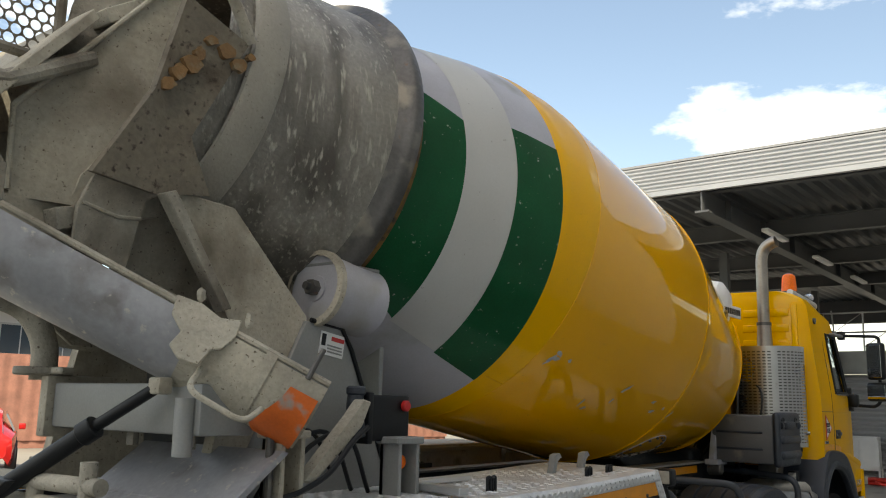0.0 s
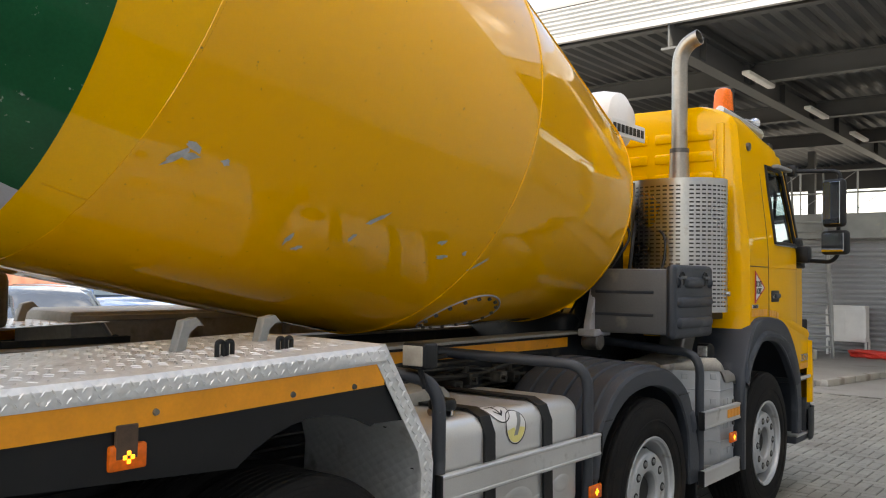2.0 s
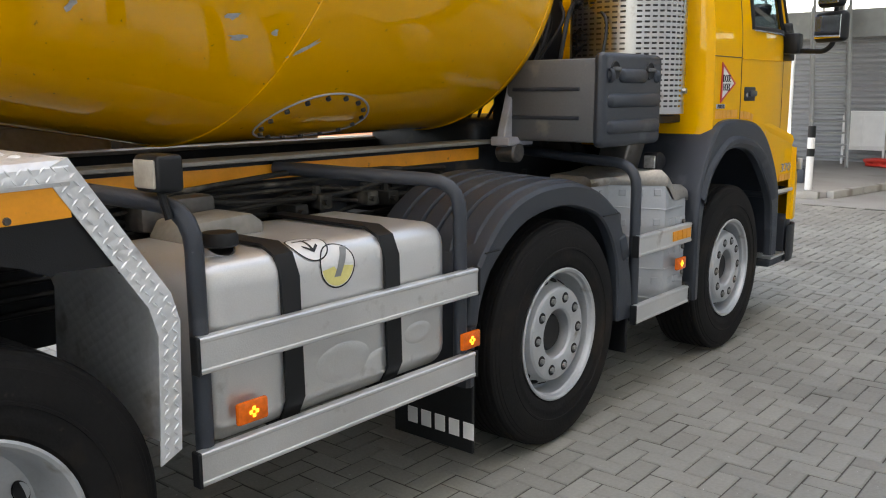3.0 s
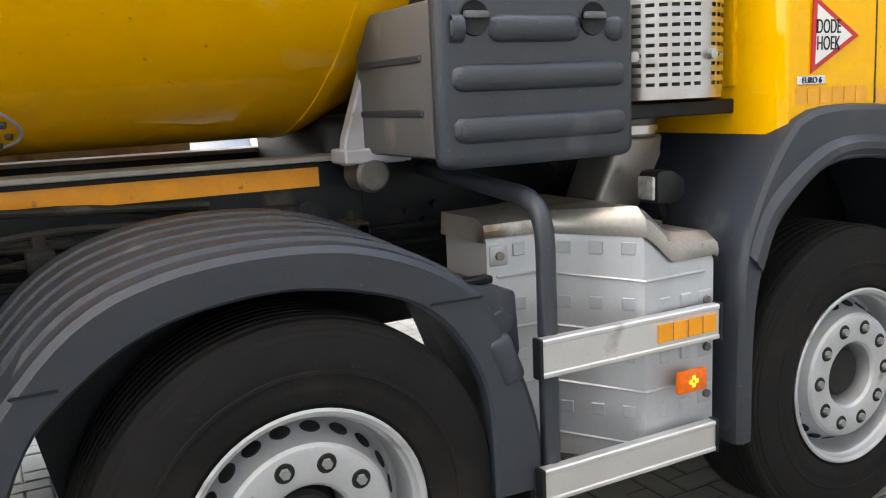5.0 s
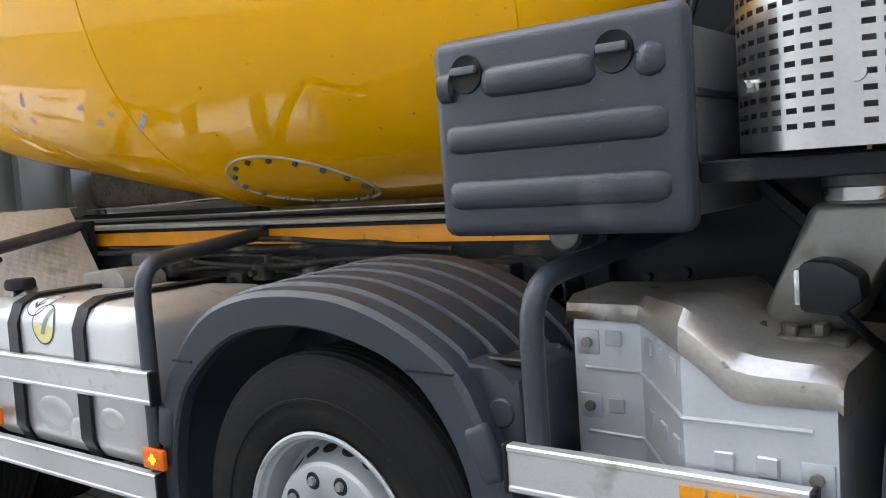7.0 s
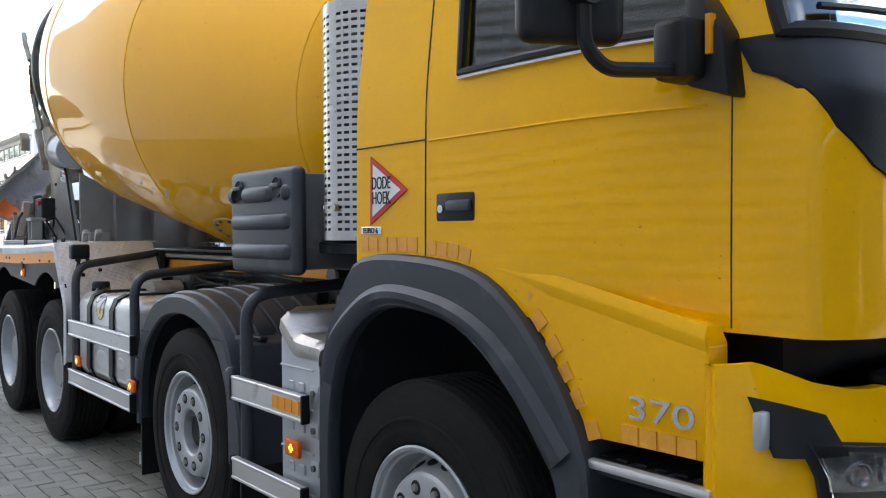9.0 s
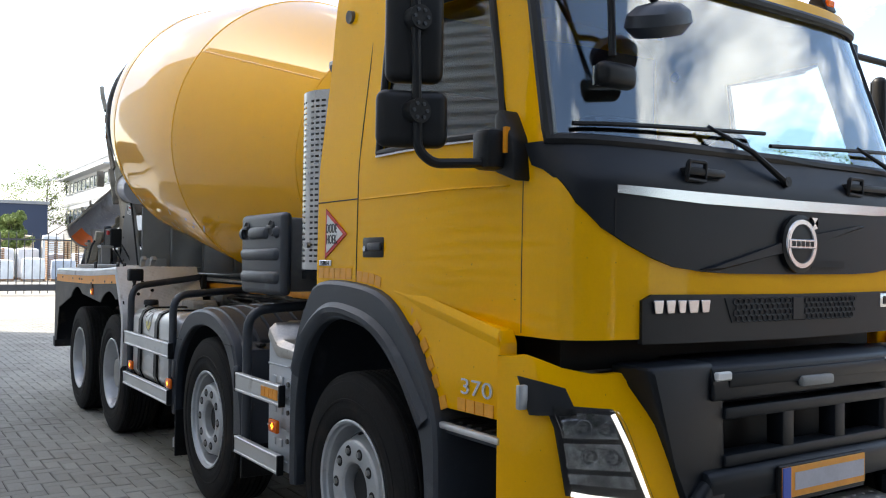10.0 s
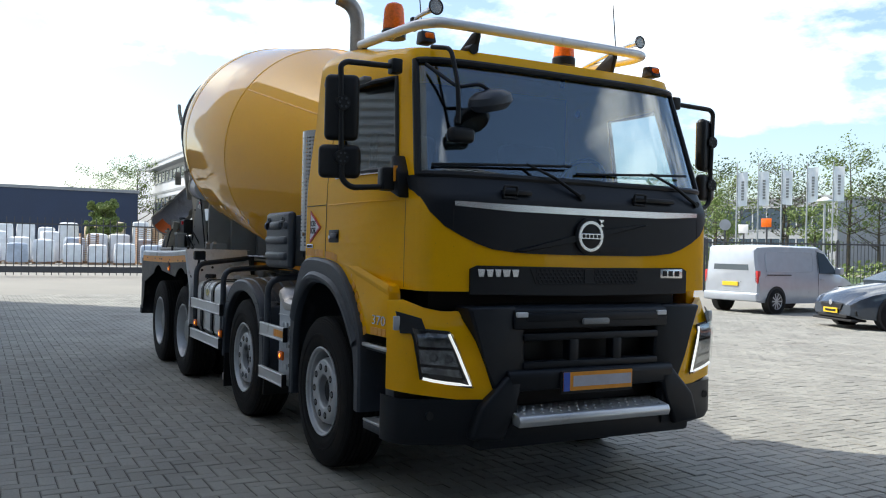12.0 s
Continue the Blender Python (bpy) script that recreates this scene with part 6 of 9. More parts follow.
for sd in (-1, 1):
    us = [0.66, 0.70, 0.76, 0.83, 0.90, 0.97, 1.03, 1.08, 1.12, 1.15, 1.18, 1.2]
    inner_z = lambda z: lerp([(0.64, 0.66), (1.15, 0.86)], z)
    P = []
    for k in range(13):
        z = 0.655 + (1.19 - 0.655) * k / 12
        yi = inner_z(z)
        row = []
        for u in us:
            y = yi + (1.2 - yi) * (u - 0.66) / (1.2 - 0.66)
            zt = lerp([(0.8, 1.16), (0.95, 1.15), (1.05, 1.17), (1.15, 1.215), (1.225, 1.205)], y)
            zb = lerp([(0.6, 0.63), (0.9, 0.66), (1.2, 0.70)], y)
            zz = zb + (zt - zb) * k / 12
            lean = 0.0 if zz < 1.0 else (zz - 1.0) * 0.45
            row.append((fx(y) - lean + 0.01, sd * y, zz))
        row.append((1.09, sd * 1.218, row[-1][2]))
        row.append((1.07, sd * 1.20, row[-1][2]))
        P.append(row)
    bm = slab(B(), P, (-0.03, -sd * 0.012, 0))
    cr_ = part("bumper_corner", bm, YELLOW, truck, "yellow bumper corner with headlamp")
    # headlamp: dark recess, reflectors, clear lens, bright outline
    HL = [(1.15, 1.065), (0.945, 1.045), (0.825, 0.725), (1.105, 0.775)]
    q = lambda y, z, o: (fx(y) - (0.0 if z < 1 else (z - 1) * .45) + .01 + o, sd * y, z)

    def quad(name, pts, o, m, parent, label="", n=8, th=0.008):
        a, b, c, d = pts
        P = []
        for i in range(n + 1):
            l = (a[0] + (d[0] - a[0]) * i / n, a[1] + (d[1] - a[1]) * i / n)
            r = (b[0] + (c[0] - b[0]) * i / n, b[1] + (c[1] - b[1]) * i / n)
            P.append([q(l[0] + (r[0] - l[0]) * j / n, l[1] + (r[1] - l[1]) * j / n, o) for j in range(n + 1)])
        return part(name, slab(B(), P, (-th, 0, 0)), m, parent, label)
    hl = quad("headlamp", HL, 0.020, DARK, cr_, "clear headlamp with bright daytime outline")
    for pts in ([(1.125, 1.045), (0.968, 1.028), (0.945, 0.952), (1.118, 0.962)], [(1.116, 0.945), (0.94, 0.935), (0.905, 0.845), (1.108, 0.865)], [(1.105, 0.848), (0.90, 0.828), (0.885, 0.785), (1.10, 0.815)]):
        quad("reflector", pts, 0.027, CHAMB, hl, "dark mirrored reflector facet", th=0.006)
    for (yc, zc, r) in ((1.065, 0.995, 0.026), (0.99, 0.985, 0.024), (1.045, 0.90, 0.028), (0.965, 0.89, 0.026)):
        X = Vector(q(yc, zc, 0.037))
        nrm = Vector((1, sd * 0.55, 0)).normalized().to_track_quat("Z", "Y").to_matrix().to_4x4()
        part("bulb_lens", lathe(B(), [(-0.012, r), (0.0, r), (0.0, r * .9), (-0.012, r * .55), (-0.013, r * .3), (-0.004, r * .26), (-0.003, 0)], Matrix.Translation(X) @ nrm, 20), CHAMB, hl, "dark round bulb lens")
    part("day_light", tube(B(), [q(0.955, 1.03, .026), q(0.915, .93, .026), q(0.875, .83, .026), q(0.84, 0.742, .026), q(0.90, 0.749, .026), q(0.97, 0.757, .026), q(1.04, 0.769, .026), q(1.095, 0.782, .026)], 0.0085, 8), DRL, hl, "bright white daytime running light")
    lens_ = quad("headlamp_lens", [(1.148, 1.062), (0.948, 1.042), (0.83, 0.73), (1.10, 0.778)], 0.044, LAMPG, hl, "clear headlamp lens", th=0.003)
    ind = quad("indicator", [(1.198, 1.15), (1.09, 1.115), (1.075, 1.035), (1.195, 1.03)], 0.036, BLACK, cr_, "dark indicator housing")
    part("indicator_lens", box(B(), 1.185, 1.207, *yy(sd, 1.19, 1.228), 1.045, 1.125, 0.006, 2), COVER, ind)
    # black side skirts of the bumper
    P = [[(fx(y) + .02 - (0.03 if k == 0 else 0), sd * y, z) for y in (0.55, 0.65, 0.75, 0.9, 1.0, 1.08, 1.14, 1.19, 1.21)] + [(1.04, sd * 1.222, z)] for k, z in enumerate((0.40, 0.45, 0.56, 0.66))]
    part("bumper_skirt", slab(B(), P, (-0.04, -sd * .01, 0)), FRONTP, truck, "dark bumper skirt")
    for y, z in ((0.79, 0.57), (1.05, 0.57)):
        part("plug", cyl(B(), (fx(y), sd * y, z), (fx(y) + .03, sd * y, z), 0.024, 14), BLACK, truck)
    # cheeks beside the centre
    bm = prism(B(), [(sd * a, b) for a, b in ((0.50, 0.78), (0.62, 0.80), (0.80, 0.62), (0.86, 0.44), (0.64, 0.42), (0.58, 0.60))], "x", 1.36, 1.475, 0.03, 3)
    ck = part("bumper_cheek", bm, FRONTP, truck, "dark moulded bumper cheek")
    for y, z in ((0.60, 0.745), (0.70, 0.56)):
        part("tow_hole", lathe(B(), [(0.002, 0), (0.002, .02), (0.005, .026), (0, .03)], Matrix.Translation((1.452, sd * y, z)) @ FACE_F, 16), BLACK, ck)
    bm = prism(B(), [(sd * 0.88, 1.185), (sd * 0.56, 1.19), (sd * 0.50, 1.06), (sd * 0.49, 0.82), (sd * 0.62, 0.74), (sd * 0.70, 0.70), (sd * 0.75, 0.85)], "x", 1.25, 1.438, 0.02, 3)
    part("bumper_post", bm, FRONTP, truck, "dark bumper side post")
    mkr = part("front_marker", box(B(), 1.44, 1.462, *yy(sd, 0.49, 0.57), 1.125, 1.155, 0.005, 1), WHITE, truck, "small white marker lamp")
bc_ = part("bumper_top", prism(B(), [(1.20, 1.19), (1.40, 1.19), (1.445, 1.17), (1.45, 1.12), (1.455, 1.055), (1.30, 1.05), (1.20, 1.05)], "y", -0.58, 0.58, 0.012, 2), FRONTP, truck, "dark upper bumper beam")
part("shelf", box(B(), 1.40, 1.458, -0.50, 0.50, 1.095, 1.15, 0.012, 2), FRONTP, bc_)
part("pull_handle", box(B(), 1.44, 1.475, -0.10, 0.10, 1.075, 1.115, 0.012, 2), GREYP, bc_)
# black box in place of the shaded depth behind the grille
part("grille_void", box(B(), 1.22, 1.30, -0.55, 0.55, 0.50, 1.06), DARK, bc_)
for z0_, z1_ in ((0.985, 1.03), (0.82, 0.865)):
    part("grille_bar", box(B(), 1.36, 1.45, -0.51, 0.51, z0_, z1_, 0.012, 2), FRONTP, bc_)
for y in (-0.145, 0.185):
    part("grille_strut", box(B(), 1.37, 1.445, y - .035, y + .035, 0.85, 1.0, 0.01, 2), FRONTP, bc_)
part("bumper_lower", prism(B(), [(1.30, 0.83), (1.46, 0.82), (1.48, 0.79), (1.47, 0.70), (1.34, 0.68)], "y", -0.62, 0.62, 0.015, 2), FRONTP, truck, "dark lower bumper beam")
pl = part("number_plate", box(B(), 1.478, 1.496, -0.272, 0.265, 0.672, 0.808, 0.004, 1), BLACK, truck, "yellow number plate with blurred pale bar")
part("plate_face", box(B(), 1.494, 1.501, -0.26, 0.26, 0.69, 0.80, 0.002, 1), REFL, pl)
part("plate_band", box(B(), 1.499, 1.503, -0.26, -0.215, 0.69, 0.80), mat("plate_blue", (0.03, 0.10, 0.5), 0.4), pl)
part("plate_bar", box(B(), 1.499, 1.5035, -0.19, 0.25, 0.715, 0.778), mat("pale_bar", (0.5, 0.5, 0.55), 0.5), pl)
stp = part("front_step", prism(B(), [(1.34, 0.52), (1.52, 0.50), (1.535, 0.535), (1.52, 0.565), (1.34, 0.60)], "y", -0.58, 0.55, 0.008, 2), ALU, truck, "aluminium front step with studs")
for k in range(17):
    for r_ in range(3):
        part("stud", lathe(B(), [(0, .011), (.006, .008), (.006, 0)], Matrix.Translation((1.39 + .05 * r_, -0.53 + k * .064 + (.03 if r_ == 1 else 0), 0.592 - .0085 * r_ * 1.05)), 8), ALU, stp)
part("lower_beam", box(B(), 1.20, 1.44, -0.80, 0.80, 0.37, 0.53, 0.03, 2), FRONTP, truck, "black lower lip of the bumper")
# added black box: the darkness under the bumper as a solid
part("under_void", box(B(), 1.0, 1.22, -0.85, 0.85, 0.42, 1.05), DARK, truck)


# ---- rear of the truck: pedestal, hopper, chutes, swing arm, control box ----
CEMC = mat("cement_grey_collar", (0.36, 0.335, 0.285), 0.8, vary=0.15, scale=2.5, fine=70, bump=0.3, dirt=((0.25, 0.23, 0.19), 0.35, 5.0), spots=((0.14, 0.115, 0.085), 0.24, 60.0))
CEM = mat("pale_cement_crust", (0.43, 0.395, 0.32), 0.85, vary=0.28, scale=2.2, fine=55, bump=0.45, dirt=((0.16, 0.135, 0.10), 0.66, 2.0), spots=((0.10, 0.07, 0.045), 0.28, 75.0))
BLUEST = mat("blue_grey_worn_steel", (0.32, 0.325, 0.345), 0.42, metal=0.15, vary=0.2, scale=3, fine=40, bump=0.12, dirt=((0.20, 0.19, 0.19), 0.5, 6.0), spots=((0.55, 0.51, 0.44), 0.26, 30.0))
HOPD = mat("brown_stained_plate", (0.20, 0.172, 0.13), 0.8, vary=0.35, scale=3, fine=50, bump=0.35, dirt=((0.055, 0.04, 0.027), 0.66, 3.0), spots=((0.035, 0.022, 0.014), 0.40, 36.0))
OCHRE = mat("ochre_paint_remains", (0.21, 0.115, 0.045), 0.8, vary=0.25, scale=12, bump=0.3, dirt=((0.2, 0.16, 0.1), 0.5, 20.0))
rg = random.Random(11)


def plate(pts, y, th, r=0.004):
    return prism(B(), pts, "y", y - th / 2, y + th / 2, r, 1)


def sheet3(pts, s, th):
    """A bent plate through points given for the right side (s = -1), or mirrored."""
    bm = B()
    P = [Vector((x, -s * y, z)) for x, y, z in pts]
    nn = (P[1] - P[0]).cross(P[-2] - P[0]).normalized()
    lo, hi = [bm.verts.new(p) for p in P], [bm.verts.new(p + nn * th * (1 if nn.y * s < 0 else -1)) for p in P]
    n = len(P)
    bm.faces.new(lo[::-1])
    bm.faces.new(hi)
    for i in range(n):
        bm.faces.new((lo[i], lo[(i + 1) % n], hi[(i + 1) % n], hi[i]))
    bmesh.ops.triangulate(bm, faces=[f for f in bm.faces if len(f.verts) > 4])
    return bm


def blob(bm, c, r, seed):
    """A lump of hardened cement."""
    q = random.Random(seed)
    vs = bmesh.ops.create_icosphere(bm, subdivisions=2, radius=1.0)["verts"]
    for v in vs:
        k = 0.75 + 0.4 * q.random()
        v.co = Vector(c) + Vector((v.co.x * r[0], v.co.y * r[1], v.co.z * r[2])) * k


PED = [(-6.45, 2.14), (-6.23, 2.12), (-6.16, 2.03), (-6.07, 1.85), (-5.84, 1.36), (-6.85, 1.36)]
for s in (-1, 1):
    pp = part("pedestal_plate", plate(PED, s * 0.62, 0.03), GREYP, truck, "grey steel roller pedestal plate")
    # folded edge and black sealing line along its front
    line = [(-6.43, s * .64, 2.145), (-6.24, s * .64, 2.125), (-6.17, s * .64, 2.03), (-6.08, s * .64, 1.85), (-5.86, s * .64, 1.38)]
    part("edge_bead", tube(B(), line, 0.011, 8), BLACK, pp, "black edge seam")
    lb = part("warning_label", box(B(), -.075, .075, -.002, .002, -.05, .05, m=Matrix.Translation((-6.295, s * .6385, 2.045)) @ pose(0, 0, 0, 0, 8, 0)), WHITE, pp, "small white warning label with a red bar")
    part("red_bar", box(B(), -.01, .068, -.002, .002, .012, .03, m=Matrix.Translation((-6.293, s * .642, 2.05)) @ pose(0, 0, 0, 0, 8, 0)), RED, lb)
    for k in range(3):
        part("lettering_bar", box(B(), -.03, .06, -.002, .002, -.004, .002, m=Matrix.Translation((-6.295, s * .642, 2.04 - k * .014)) @ pose(0, 0, 0, 0, 8, 0)), GREYP, lb)
    part("symbol", box(B(), -.068, -.045, -.002, .002, -.012, .04, m=Matrix.Translation((-6.295, s * .642, 2.045)) @ pose(0, 0, 0, 0, 8, 0)), BLACK, lb)
    # round roller housing lying along the truck
    a, b = Vector((-6.37, s * .60, 2.292)), Vector((-6.05, s * .60, 2.255))
    h = part("roller_housing", cyl(B(), a, b, 0.162, 36, bev=0.008), LILAC, truck, "pale grey round roller housing with caked rim")
    d = (b - a).normalized()
    part("end_ring", lathe(B(), [(-.022, .15), (-.016, .176), (.012, .178), (.02, .163), (.004, .15)], Matrix.Translation(a) @ d.to_track_quat("Z", "Y").to_matrix().to_4x4(), 36), CEM, h, "cement-crusted flange")
    bm = B()
    lathe(bm, [(-.006, 0), (-.006, .058), (0, .06), (.002, .06)], Matrix.Translation(a) @ d.to_track_quat("Z", "Y").to_matrix().to_4x4(), 28)
    part("washer", bm, LILAC, h)
    cyl(bm := B(), a - d * .045, a, .036, 6)
    cyl(bm, a - d * .07, a - d * .04, .018, 12)
    part("bolt", bm, DARKSTEEL, h, "greasy hexagon bolt")
    part("drip_strip", box(B(), -6.36, -6.05, s * .60 - .09, s * .60 + .09, 2.395, 2.412, .004, 1, Matrix.Translation((0, 0, 0))), GREYP, h)
    # strut leg and bracing
    leg = [(-7.154, 2.581), (-6.857, 2.565), (-6.43, 2.16), (-6.40, 1.40), (-6.95, 1.36), (-6.80, 2.03)]
    lg = part("hopper_leg", plate(leg, s * 0.585, 0.06, 0.006), CEM, truck, "cement-spattered grey hopper leg")
    part("brace", prism(B(), [(-7.225, 2.547), (-7.177, 2.566), (-6.885, 2.15), (-6.925, 2.134)], "y", s * .64 - .03, s * .64 + .03, .004, 1), CONC, lg, "narrow brown bracing strut")
    for z in (1.50, 1.75, 1.98):
        part("bolt", cyl(B(), (-6.52 - (z - 1.4) * .12, s * .615, z), (-6.52 - (z - 1.4) * .12, s * .64, z), .014, 6), DARKSTEEL, lg)
    # charging hopper sides
    side = [(-7.651, -0.34, 2.823), (-7.191, -0.53, 3.4), (-7.078, -0.56, 3.435), (-7.189, -0.55, 2.999), (-7.368, -0.46, 2.635), (-7.431, -0.42, 2.486), (-7.637, -0.34, 2.493)]
    hs = part("hopper_side", sheet3(side, s, 0.02), CEM, truck, "pale cement-crusted hopper side plate")
    part("edge", tube(B(), [(x, -s * y, z) for x, y, z in [(-7.648, -0.346, 2.514), (-7.659, -0.346, 2.821), (-7.206, -0.536, 3.402), (-7.082, -0.566, 3.436)]], 0.012, 8), CEM, hs)
    front = [(-7.307, -0.677, 2.923), (-7.204, -0.687, 3.331), (-6.959, -0.763, 3.195), (-7.132, -0.668, 2.783), (-7.012, -0.649, 2.577), (-7.236, -0.620, 2.545), (-7.469, -0.582, 2.585)]
    fp = part("hopper_front", sheet3(front, s, 0.025), HOPD, truck, "dark brown-stained hopper plate with ochre paint remains")
    for k, (x, z, w, hh) in enumerate(((-7.176, 3.059, 0.041, 0.041), (-7.223, 3.012, 0.036, 0.036), (-7.261, 2.955, 0.032, 0.032), (-7.148, 3.107, 0.023, 0.032), (-7.044, 3.144, 0.045, 0.036), (-6.996, 3.097, 0.032, 0.032), (-6.949, 3.144, 0.018, 0.018), (-7.109, 3.173, 0.032, 0.023))):
        n = 11
        q = random.Random(k)
        pts = [(x + w * (.6 + .45 * q.random()) * math.cos(2 * math.pi * i / n), z + hh * (.6 + .45 * q.random()) * math.sin(2 * math.pi * i / n)) for i in range(n)]
        A, Bq, Cq = [Vector(front[i]) for i in (0, 1, 2)]
        nrm = (Bq - A).cross(Cq - A)
        lie = [A.y - ((px - A.x) * nrm.x + (pz - A.z) * nrm.z) / nrm.y for px, pz in pts]
        bm = B()
        lo = [bm.verts.new((px, -s * (py + .02), pz)) for (px, pz), py in zip(pts, lie)]
        hi = [bm.verts.new((px, -s * (py - .0135 + .010), pz)) for (px, pz), py in zip(pts, lie)]
        bm.faces.new(hi)
        for i in range(n):
            bm.faces.new((lo[i], lo[(i + 1) % n], hi[(i + 1) % n], hi[i]))
        part("paint_flake", bm, OCHRE, fp, "flaking ochre paint")
    part("lip", sheet3([(-7.228, -0.57, 2.96), (-7.199, -0.58, 2.997), (-7.37, -0.5, 2.634), (-7.458, -0.45, 2.521), (-7.447, -0.47, 2.59), (-7.376, -0.51, 2.694)], s, 0.01), CEM, fp, "bent pale lip")
    part("lower_flap", sheet3([(-7.692, -0.36, 2.494), (-7.41, -0.36, 2.505), (-7.366, -0.36, 2.342), (-7.453, -0.36, 2.234), (-7.681, -0.36, 2.342)], s, 0.02), CEM, hs, "chipped lower flap")
    # throat under the hopper: two welded plates and a short trough down to the chute
    part("throat_plate", plate([(-7.40, 2.62), (-7.29, 2.76), (-6.99, 2.82), (-6.77, 2.59), (-7.10, 2.60), (-7.19, 2.545), (-7.227, 2.37), (-7.243, 2.25), (-7.464, 2.32), (-7.458, 2.476)], s * .475, 0.02, 0.004), CONC, fp, "cement-caked throat plate under the hopper")
    part("throat_seam", tube(B(), [(-7.44, s * .485, 2.49), (-7.30, s * .49, 2.46), (-7.20, s * .485, 2.47)], .008, 6), CEM, fp)
    part("throat_side", plate([(-7.25, 2.25), (-7.22, 2.58), (-7.02, 2.66), (-6.60, 2.10), (-6.54, 2.02), (-6.95, 2.02)], s * .38, 0.02, 0.004), CONC, fp, "inner side plate of the throat")
    part("throat_floor", sheet3([(-7.26, -.44, 2.25), (-7.03, -.40, 2.24), (-6.56, -.40, 2.06), (-6.58, -.52, 2.0), (-6.95, -.52, 2.03)], s, 0.015), CEM, fp, "pale trough floor")
    part("pipe", tube(B(), [(-7.13, s * 0.77, 3.50), (-7.08, s * 0.77, 3.39), (-6.945, s * 0.76, 3.205)], .024, 14, cap=False), CEM, fp, "cut pipe end")

# collar between hopper and drum mouth
part("collar", lathe(B(), [(-2.97, .70), (-2.97, .724), (-2.95, .734), (-2.812, .734), (-2.80, .728), (-2.80, .715), (-2.90, .705), (-2.97, .70)], DM, 96), CEMC, truck, "cement-grey steel collar round the drum mouth")
bm = B()
prism(bm, [(-7.882, 2.652), (-7.42, 3.214), (-7.450, 3.244), (-7.912, 2.682)], "y", -.45, .45, .004, 1)
part("hopper_back", bm, CEM, truck, "sloping hopper back plate")
bm = B()
prism(bm, [(-7.374, 3.214), (-7.03, 3.449), (-7.060, 3.499), (-7.404, 3.264)], "y", -.45, .45, .004, 1)
part("hopper_top", bm, CEM, truck)
bm = B()
prism(bm, [(-7.52, 2.46), (-7.10, 2.58), (-7.10, 2.50), (-7.50, 2.38)], "y", -.45, .45, .004, 1)
part("hopper_floor", bm, CONC, truck)
bm = B()
prism(bm, [(-7.72, 2.72), (-7.25, 2.95), (-7.10, 2.60), (-7.52, 2.46)], "y", -.02, .50, .004, 1)
part("inner_trough", bm, CONC, truck, "dark cement-caked inner trough")


# perforated platform at the very back
def perforated(bm, x0, x1, z0, z1, y, step, r):
    """A sheet of round holes in a staggered grid."""
    nz = int((z1 - z0) / (step * .866))
    R6 = step / math.sqrt(3)
    for j in range(nz):
        for i in range(int((x1 - x0) / step)):
            cx, cz = x0 + (i + .5 + (.5 if j % 2 else 0)) * step, z0 + (j + .5) * step * .866
            hexa = [Vector((cx + R6 * math.sin(q * math.pi / 3), y, cz + R6 * math.cos(q * math.pi / 3))) for q in range(6)]
            out = [p for q in range(6) for p in (hexa[q], (hexa[q] + hexa[(q + 1) % 6]) / 2)]
            ring = [bm.verts.new((cx + r * math.sin(q * math.pi / 6), y, cz + r * math.cos(q * math.pi / 6))) for q in range(12)]
            sq = [bm.verts.new(p) for p in out]
            for q in range(12):
                bm.faces.new((ring[q], ring[(q + 1) % 12], sq[(q + 1) % 12], sq[q]))
    bmesh.ops.remove_doubles(bm, verts=bm.verts, dist=.002)
    return bm


pf = part("platform", perforated(B(), -7.98, -7.50, 3.07, 3.46, -.28, .047, .020), CONC, truck, "perforated cement-caked platform plate")
part("frame", tube(B(), [(-7.98, -.28, 3.05), (-7.49, -.28, 3.05), (-7.49, -.28, 3.48)], .022, 8, rad=.04), CONC, pf)
bm = B()
grid(bm, [[(-7.49, -.28, 3.03), (-7.22, -.45, 2.98)], [(-7.45, -.28, 3.30), (-7.12, -.45, 3.38)], [(-7.36, -.28, 3.60), (-6.98, -.45, 3.66)]])
part("rust_plate", bm, CONC, pf, "rusty brown plate behind the hopper")
bm = B()
tube(bm, [(-7.93, -.42, 2.84), (-7.73, -.42, 2.88), (-7.42, -.42, 3.06)], .035, 10)
for k in range(5):
    blob(bm, (-7.90 + .03 * k, -.42, 2.82 + .02 * (k % 2)), (.035, .04, .035), k)
part("crusted_bar", bm, CONC, truck, "bar caked with brown cement lumps")
part("back_post", prism(B(), [(-7.86, 2.40), (-7.80, 2.40), (-7.80, 2.52), (-7.87, 2.60)], "y", -.66, -.58, .004, 1), CEM, truck)


# discharge chute: open half pipe slanting down to the side
def trough(bm, a, b, ra, rb, open_up, th=.012, n=16, span=172, cut=0.0):
    a, b = Vector(a), Vector(b)
    d = (b - a).normalized()
    up = Vector(open_up)
    up = (up - d * up.dot(d)).normalized()
    w = d.cross(up)
    rows = []
    for p, r in ((a, ra), (a.lerp(b, .5), (ra + rb) / 2), (b, rb)):
        row = []
        for o, rr in ((1, r), (-1, r - th)):
            for k in range(n + 1):
                q = math.radians(-span / 2 + span * k / n) * o
                row.append(p + rr * (math.sin(q) * w - math.cos(q) * up))
        rows.append(row + [row[0]])
    grid(bm, rows)
    for row, f in ((rows[0], 1), (rows[-1], 1)):
        for k in range(n):
            vs = [bm.verts.new(p) for p in (row[k], row[k + 1], row[2 * n + 1 - k - 1], row[2 * n + 1 - k])]
            bm.faces.new(vs)
    bmesh.ops.remove_doubles(bm, verts=bm.verts, dist=1e-4)
    return d, up, w


